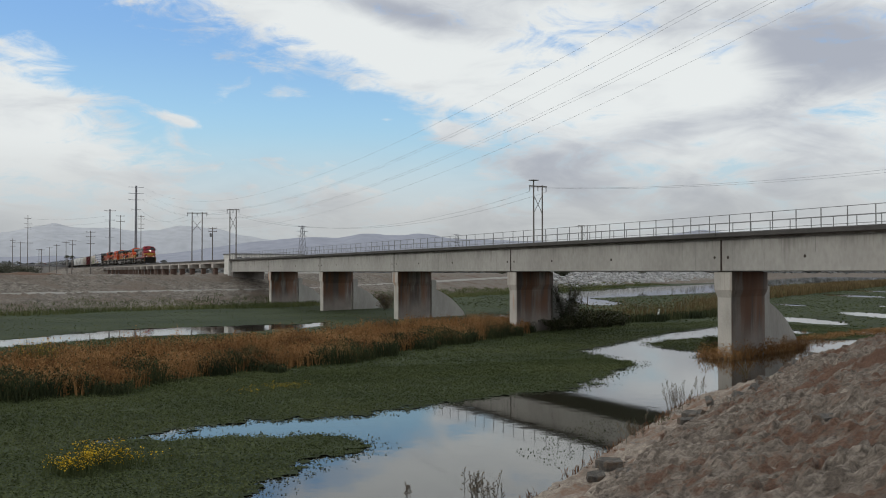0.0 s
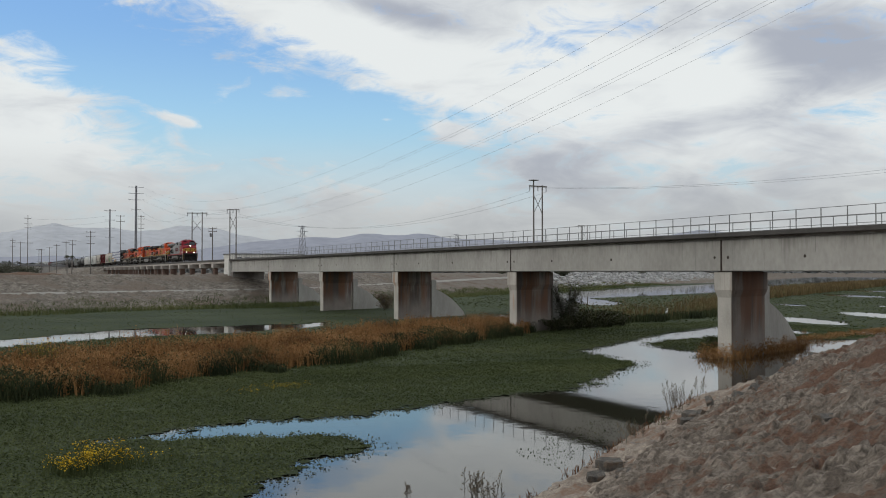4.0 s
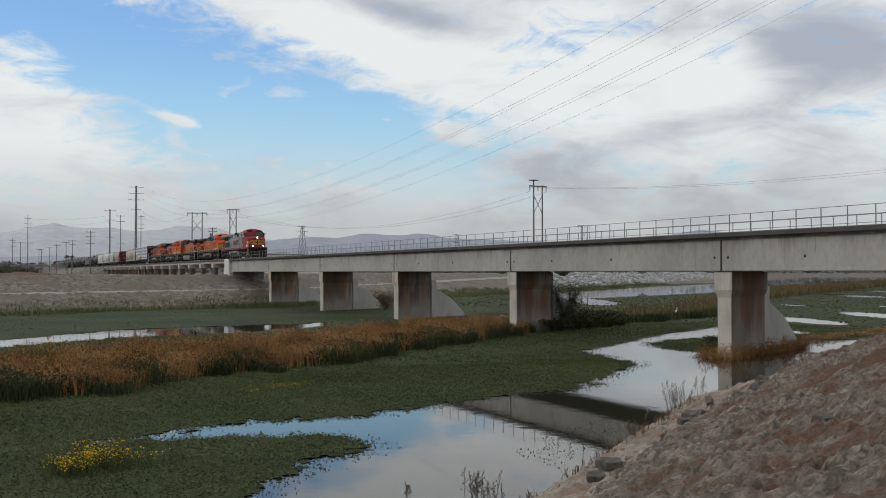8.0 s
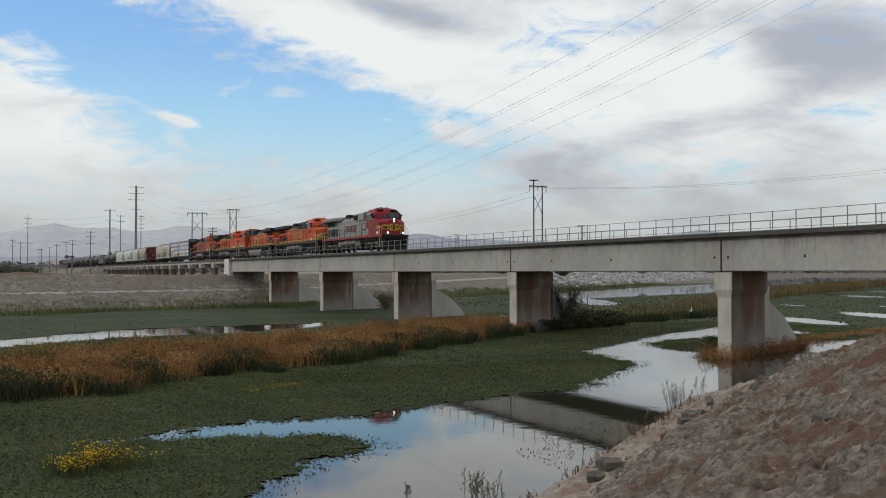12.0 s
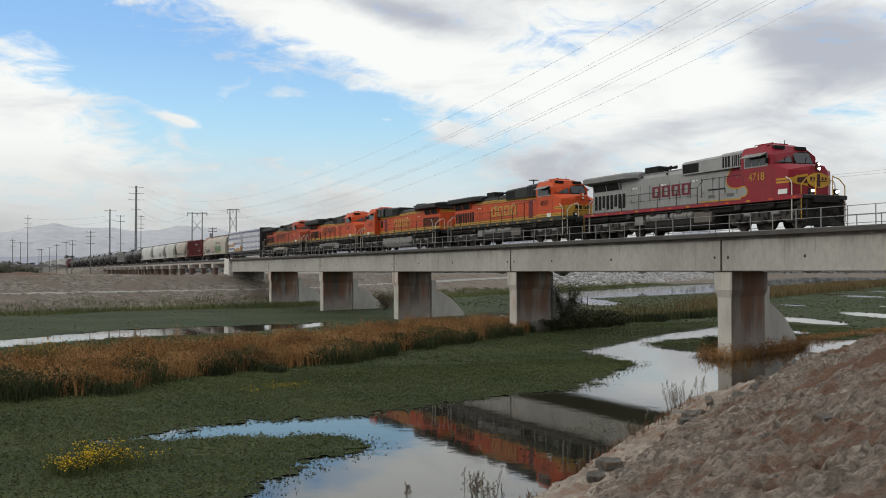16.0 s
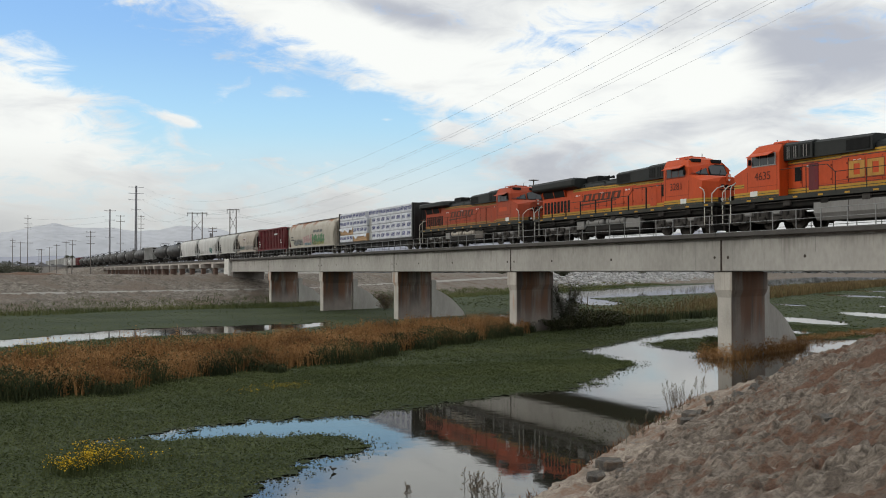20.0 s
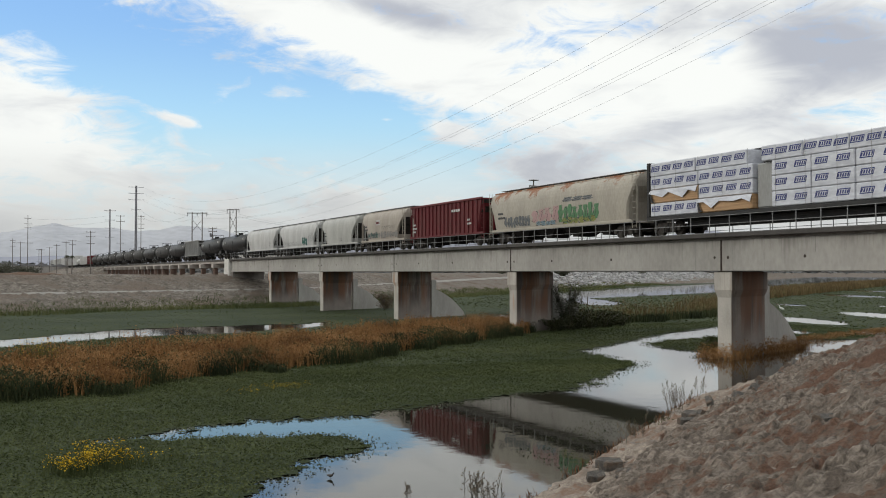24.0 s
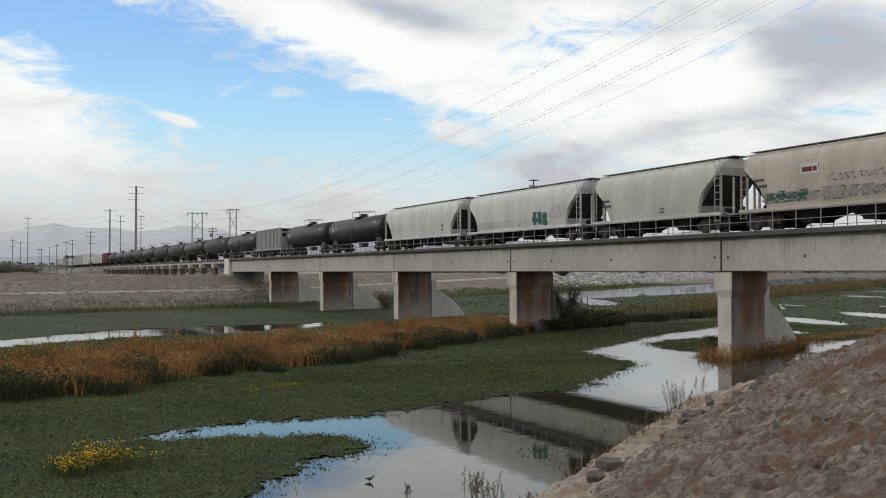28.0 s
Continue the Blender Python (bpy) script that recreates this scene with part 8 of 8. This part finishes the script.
def lumber_wagon(s0, s1):
    """A centre-beam flat wagon with end bulkheads, stacked with wrapped lumber."""
    c = thing("lumber_wagon", "centre-beam wagon stacked with white-wrapped lumber, some torn open", "lumber wagon", "wagons of the train")
    L = s1 - s0
    e = L / 2
    part("deck", Shape().box(-e + 0.8, e - 0.8, -1.5, 1.5, 0.95, 1.18, 0.03), "black", c)
    part("centre_sill", Shape().box(-e + 3.6, e - 3.6, -0.5, 0.5, 0.45, 0.95, 0.05), "black", c)
    for sg in (-1, 1):
        x = sg * (e - 0.95)
        part("bulkhead", Shape().box(x - 0.14, x + 0.14, -1.5, 1.5, 1.18, 4.62, 0.03), "black", c)
        for y in (-1.3, -0.45, 0.45, 1.3):
            part("bulkhead_rib", Shape().box(*sorted((x + sg * 0.14, x + sg * 0.30)), y - 0.06, y + 0.06, 1.18, 4.5), "black", c)
        coupler(c, sg * (e - 0.8), sg)
    part("centre_beam", Shape().box(-e + 1.1, e - 1.1, -0.12, 0.12, 1.18, 4.58, 0.02), "under", c)
    part("top_chord", Shape().box(-e + 0.95, e - 0.95, -0.35, 0.35, 4.58, 4.68, 0.02), "black", c)
    gap0, gap1 = -1.75, -0.35
    halves = [(-e + 1.15, gap0, 2), (gap1, e - 1.15, 4)]
    rows = 4
    rh = 3.36 / rows
    for a0, b0, n in halves:
        for r in range(rows):
            # the top row of the shorter stack is pushed towards the middle
            a, b = (a0, b0 - 0.5) if r == 3 and a0 < -3 else ((a0 - 0.75, b0) if r == 3 else (a0, b0))
            w = (b - a) / n
            z0 = 1.2 + rh * r
            for k in range(n):
                for sg in (-1, 1):
                    j = RG.uniform(-0.02, 0.02)
                    x0, x1 = a + w * k + 0.02, a + w * (k + 1) - 0.02
                    torn = a < -3 and sg < 0 and ((r == 0 and k == 1) or (r == 1 and k == 0))
                    y0, y1 = sorted((sg * 0.14, sg * (1.46 + j)))
                    bd = part("lumber_pack", Shape().box(x0, x1, y0, y1, z0 + 0.012, z0 + rh - 0.012, 0.045), "lumber" if torn else "wrap", c, "bare lumber with torn wrapping" if torn else "")
                    if torn:
                        fl = Shape()
                        m = 7
                        top, low = [], []
                        for i in range(m + 1):
                            x = x0 + (x1 - x0) * i / m
                            top.append((x, -1.5 - 0.02 * RG.random(), z0 + rh - 0.02))
                            low.append((x, -1.56 - 0.1 * RG.random(), z0 + rh * (0.72 - 0.5 * RG.random() * (i % 3 != 0))))
                        fl.add(top + low, [(i, i + 1, m + 2 + i, m + 1 + i) for i in range(m)])
                        part("torn_wrap", fl, "wrap", bd)
                        for i in range(6):
                            part("board", Shape().box(x0 + 0.03, x1 - 0.03, -1.475 - j, -1.463 - j, z0 + 0.06 + i * 0.12, z0 + 0.15 + i * 0.12), "lumber", bd)
                        hang = Shape().add([(x0 - 0.05, -1.50, z0 + rh * 0.95), (x0 + 0.10, -1.56, z0 + rh * 0.9), (x0 + 0.32, -1.60, z0 + rh * 0.3), (x0 + 0.5, -1.57, z0 + 0.05), (x0 + 0.1, -1.52, z0 + 0.03), (x0 - 0.03, -1.5, z0 + rh * 0.5)], [(0, 1, 2, 3, 4, 5)])
                        part("hanging_wrap", hang, "black", bd, "dark inner side of the torn wrapping")
                        continue
                    q = max(2, round((x1 - x0) / 1.15))
                    for i in range(q):
                        px = x0 + (x1 - x0) * (i + 0.5) / q
                        pr = Shape()
                        ya, yb = sorted((sg * (1.462 + j), sg * (1.470 + j)))
                        zc = z0 + rh * 0.55 + RG.uniform(-0.03, 0.03)
                        for dz0, dz1 in ((-0.16, -0.11), (0.11, 0.16)):
                            pr.box(px - 0.37, px + 0.37, ya, yb, zc + dz0, zc + dz1)
                        for i2 in range(5):
                            pr.box(px - 0.34 + 0.14 * i2, px - 0.26 + 0.14 * i2, ya, yb, zc - 0.085, zc + 0.085)
                        pr.box(px - 0.37, px - 0.33, ya, yb, zc - 0.11, zc + 0.11)
                        pr.box(px + 0.33, px + 0.37, ya, yb, zc - 0.11, zc + 0.11)
                        pr.v = [(px + (x - px) * 1.10 + 0.35 * (z - zc), y, zc + (z - zc) * 1.05) for x, y, z in pr.v]
                        part("printed_mark", pr, "navy", bd, "dark blue printed blocks")
    part("wrapped_panel", Shape().box(gap0 + 0.05, gap1 - 0.05, -1.22, 1.22, 1.2, 3.68, 0.10), "mid_grey", c, "grey wrapped stack end")
    for k in range(11):
        x = -e + 1.6 + (L - 3.2) * k / 10
        for sg in (-1, 1):
            part("tie_strap", Shape().box(x - 0.008, x + 0.008, *sorted((sg * 1.475, sg * 1.482)), 1.15, 4.56), "mid_grey", c)
    for x in (-e + 2.3, e - 2.3):
        freight_truck(c, x)
    TRAIN.append((c, (s0 + s1) / 2, False))
    return c


def tank_wagon(s0, s1, mat, label, radius=1.45):
    c = thing("tank_wagon", label, "tank wagon", "wagons of the train")
    L = s1 - s0
    e = L / 2
    zc = 1.05 + radius + 0.12
    rings = []
    n = 24
    for x, r in ((-e + 0.85, 0.25), (-e + 0.9, 0.6), (-e + 1.05, 0.86), (-e + 1.3, 1.0), (0, 1.0), (e - 1.3, 1.0), (e - 1.05, 0.86), (e - 0.9, 0.6), (e - 0.85, 0.25)):
        rings.append([(x, radius * r * math.cos(6.2832 * k / n), zc + radius * r * math.sin(6.2832 * k / n)) for k in range(n)])
    part("tank", Shape().loft(rings, smooth=True), mat, c)
    bands = Shape()
    for x in (-e + 2.9, -e / 3, e / 3, e - 2.9):
        bands.loft([[(x + d, (radius + 0.012) * math.cos(6.2832 * k / n), zc + (radius + 0.012) * math.sin(6.2832 * k / n)) for k in range(n)] for d in (-0.05, 0.05)], caps=False, smooth=True)
    part("weld_bands", bands, mat, c)
    top = zc + radius
    part("manway", Shape().cyl((0, 0, top - 0.1), (0, 0, top + 0.38), 0.42, 16).box(-0.55, 0.55, -0.3, 0.3, top - 0.02, top + 0.2, 0.05), mat, c)
    part("platform", Shape().box(-1.2, 1.2, -0.95, 0.95, top - 0.06, top - 0.01), "black", c)
    for sg in (-1, 1):
        tube(c, "platform_rail", [(-1.2, sg * 0.95, top - 0.05), (-1.2, sg * 0.95, top + 0.62), (1.2, sg * 0.95, top + 0.62), (1.2, sg * 0.95, top - 0.05)], 0.025, "black")
        tube(c, "platform_rail", [(sg * 1.2, -0.95, top + 0.62), (sg * 1.2, 0.95, top + 0.62)], 0.025, "black")
        part("saddle", Shape().box(*sorted((sg * (e - 3.2), sg * (e - 1.5))), -1.0, 1.0, 0.85, 1.6, 0.08), "black", c)
        part("end_sill", Shape().box(*sorted((sg * (e - 2.6), sg * (e - 0.75))), -1.4, 1.4, 0.82, 1.02, 0.03), "black", c)
        for y in (-1.4, 1.4):
            tube(c, "end_rail", [(sg * (e - 0.8), y, 0.5), (sg * (e - 0.8), y, 1.75), (sg * (e - 2.5), y, 1.75), (sg * (e - 2.5), y, 1.0)], 0.02, "black")
        coupler(c, sg * (e - 0.8), sg)
        ld = Shape()
        ld.cyl((-0.2, sg * 1.50, 0.55), (-0.2, sg * 1.50, zc + 0.4), 0.022, 5).cyl((0.2, sg * 1.50, 0.55), (0.2, sg * 1.50, zc + 0.4), 0.022, 5)
        for k in range(7):
            ld.cyl((-0.2, sg * 1.50, 0.7 + 0.33 * k), (0.2, sg * 1.50, 0.7 + 0.33 * k), 0.016, 5)
        part("ladder", ld, "black", c)
    part("outlet", Shape().box(-0.7, 0.7, -0.35, 0.35, 0.65, 1.12, 0.05), "black", c)
    st = Shape()
    for sg in (-1, 1):
        for x0, w, z, h in ((e - 3.4, 1.1, zc + 0.45, 0.26), (-e + 2.6, 0.7, zc - 0.1, 0.5), (-e + 3.8, 0.5, zc + 0.1, 0.3)):
            y = math.sqrt(max(radius ** 2 - (z + h / 2 - zc) ** 2, 0.1)) + 0.02
            a, b = sorted((sg * y, sg * (y + 0.006)))
            st.box(x0, x0 + w, a, b, z, z + h)
    part("stencil", st, "mid_grey", c)
    for x in (-e + 2.35, e - 2.35):
        freight_truck(c, x)
    TRAIN.append((c, (s0 + s1) / 2, False))
    return c


def box_wagon(s0, s1, mat, label, high=4.5):
    c = thing("box_wagon", label, "box wagon", "wagons of the train")
    e = (s1 - s0) / 2
    part("body", Shape().box(-e + 0.8, e - 0.8, -1.5, 1.5, 1.05, high, 0.12), mat, c)
    for sg in (-1, 1):
        for k in range(11):
            x = -e + 1.2 + (2 * e - 2.4) * k / 10
            part("side_post", Shape().box(x - 0.05, x + 0.05, *sorted((sg * 1.5, sg * 1.56)), 1.05, high - 0.1), mat, c)
        coupler(c, sg * (e - 0.8), sg)
    part("centre_sill", Shape().box(-e + 0.8, e - 0.8, -0.4, 0.4, 0.65, 1.05), "under", c)
    for x in (-e + 2.6, e - 2.6):
        freight_truck(c, x)
    TRAIN.append((c, (s0 + s1) / 2, False))


lumber_wagon(149.8, 174.1)
w = hopper_wagon(174.1, 195.3, "beige", "rust-stained beige hopper wagon with sprayed lettering", bays=4, cut=0.5, tip=0.45)
scrawl(w, -7.6, -3.4, 1.25, 2.15, curved_width, "slate", 9, 1)
scrawl(w, -3.1, 0.7, 1.3, 2.75, curved_width, "pink", 4, 2)
scrawl(w, -2.6, 0.3, 1.2, 1.6, curved_width, "sky_blue", 4, 8)
scrawl(w, 0.7, 6.0, 1.25, 2.7, curved_width, "green_spray", 8, 3)
scrawl(w, 1.2, 5.6, 1.2, 1.7, curved_width, "lime", 6, 4)
scrawl(w, 1.4, 5.4, 2.75, 3.2, curved_width, "slate", 3, 5)
marks(w, -8.6, 2.35, 1.6, ((0.22, 0.22, 0.22, 0.22), (0.2,) * 6), "ink", 0.16)
w = hopper_wagon(195.3, 212.9, "maroon", "maroon ribbed hopper wagon with white stencil bars", ribs=True, cage=True)
marks(w, -7.0, 2.2, 1.61, ((0.3, 0.3), (0.3, 0.3, 0.3), (0.3, 0.3)), "off_white", 0.16)
marks(w, 5.0, 2.2, 1.61, ((0.3, 0.3), (0.3, 0.3, 0.3)), "off_white", 0.16)
marks(w, 1.8, 3.1, 1.61, ((0.45, 0.45, 0.45, 0.45),), "off_white", 0.22)
w = hopper_wagon(212.9, 227.0, "tan", "faded tan hopper wagon with grey sprayed lettering", bays=2)
scrawl(w, -4.4, 4.6, 1.3, 2.05, curved_width, "tan_dim", 11, 11)
scrawl(w, -4.2, -1.2, 1.35, 2.0, curved_width, "teal", 4, 12)
scrawl(w, 0.2, 4.0, 2.25, 2.65, curved_width, "tan", 9, 13)
part("sign_panel", Shape().box(-1.6, -0.4, -1.605, -1.59, 2.75, 3.3), "off_white", w, "white panel with a dark mark")
part("sign_mark", Shape().box(-1.5, -0.8, -1.612, -1.60, 2.85, 3.1).box(-0.75, -0.5, -1.612, -1.60, 2.85, 3.1), "maroon", w)
marks(w, -5.0, 2.6, 1.6, ((0.2,) * 4, (0.2,) * 5), "ink", 0.16)
w = hopper_wagon(227.0, 241.8, "pale_grey", "pale grey hopper wagon with small dark stencils", bays=2)
marks(w, -5.2, 2.4, 1.6, ((0.2,) * 4, (0.2,) * 5), "ink", 0.15)
marks(w, 1.0, 1.6, 1.57, ((0.25, 0.25), (0.5,)), "ink", 0.08, 0.2)
w = hopper_wagon(241.8, 261.5, "off_white", "off-white hopper wagon with teal and grey scrawls", bays=3)
scrawl(w, 2.3, 4.6, 1.2, 2.35, curved_width, "teal", 3, 21)
scrawl(w, -7.2, 0.6, 1.3, 1.9, curved_width, "off_white", 15, 22, "slate")
scrawl(w, 5.0, 7.2, 1.5, 2.9, curved_width, "off_white", 5, 23, "slate")
w = hopper_wagon(261.5, 281.4, "off_white", "clean off-white hopper wagon with few stencils", bays=3)
marks(w, -7.0, 2.3, 1.6, ((0.2,) * 4, (0.2,) * 5), "mid_grey", 0.15)
marks(w, 5.4, 1.9, 1.58, ((0.5,), (0.3,)), "ink", 0.2)
tank_wagon(281.4, 301.0, "tank_black", "glossy black tank wagon with a railed manway")
tank_wagon(301.0, 320.5, "tank_black", "glossy black tank wagon with a railed manway")
hopper_wagon(320.5, 337.0, "mid_grey", "grey ribbed hopper wagon between tank wagons", ribs=True)
for k in range(10):
    tank_wagon(337.0 + 21.2 * k, 337.0 + 21.2 * (k + 1), "tank_dusty_hazed" if k in (1, 3, 4, 6, 9) else "tank_black",
               "dusty, haze-paled dark grey tank wagon with a manway" if k in (1, 3, 4, 6, 9) else "black tank wagon with white stencil patches")
at = 549.0
for length, mat, label in ((19, "maroon", "dark red box wagon far back in the train"), (19, "off_white", "white box wagon far back in the train"), (17, "off_white", "white box wagon far back in the train")):
    box_wagon(at, at + length, mat, label)
    at += length
tank_wagon(at, at + 18, "off_white", "white tank wagon far back in the train")
at += 18
for k in range(8):
    box_wagon(at, at + 27.5, "mid_grey" if k % 3 else "off_white", "tall grey car-carrying wagon far back in the train", 5.6)
    at += 27.5


# ---- motion ----
def gone(t):
    """Metres that the train has run since 16 s."""
    u = t - 16
    return 15.05 * (u + 0.0011 * u * u)


def motions():
    # the egret stalks along the far water's edge, behind the nearest pier and out again
    steps = ((0, -80.9, 60.7), (2, -81.6, 61.8), (3.5, -82.0, 62.4), (8, -84.0, 65.3), (12, -84.6, 67.7), (14.5, -85.0, 72.6), (20, -85.6, 79.0), (21.5, -86.1, 81.2), (28, -86.3, 82.1))
    walk(EGRET, [(t, pose(x, y, 0.03, 0, 0, 118 if t < 21 else 200)) for t, x, y in steps])
    # the small wader flies in low from the bank, lands and wades about
    hops = ((0, -17.6, 5.6, 0.42, 150), (16.6, -17.6, 5.6, 0.42, 150), (17.1, -20.4, 8.0, 0.5, 165), (17.5, -22.1, 9.0, 0.35, 220), (18.0, -22.5, 8.2, 0.02, 250), (18.5, -22.8, 7.9, 0.0, 260), (20, -22.6, 7.5, 0.0, 300), (22, -22.2, 7.3, 0.0, 345),
            (24, -21.9, 7.2, 0.0, 30), (25.5, -21.7, 7.5, 0.0, 45), (27, -21.4, 7.8, 0.0, 45), (28, -21.2, 7.9, 0.0, 50))
    walk(WADER, [(t, pose(x, y, z, 0, 0, a)) for t, x, y, z, a in hops])
    for c, s, back in TRAIN:
        walk(c, [(t, pose(-(s - gone(t)), TRACK_Y, RAIL_Z, 0, 0, 180 if back else 0)) for t in range(0, 29, 4)])
    # wheels of the vehicles that pass close by, under a quarter turn from row to row
    close = {c for c, s, back in TRAIN if s < 300}
    turned = {c for c, s, back in TRAIN if back}
    for w, x, r, c in WHEELS:
        if c not in close:
            continue
        sense = -1 if c in turned else 1
        rows = []
        n = 840
        for k in range(n + 1):
            t = 28.0 * k / n
            rows.append((t, Matrix.Translation((x, 0, r)) @ Matrix.Rotation(sense * (gone(t) - gone(0)) / r, 4, "Y")))
        walk(w, rows)


motions()
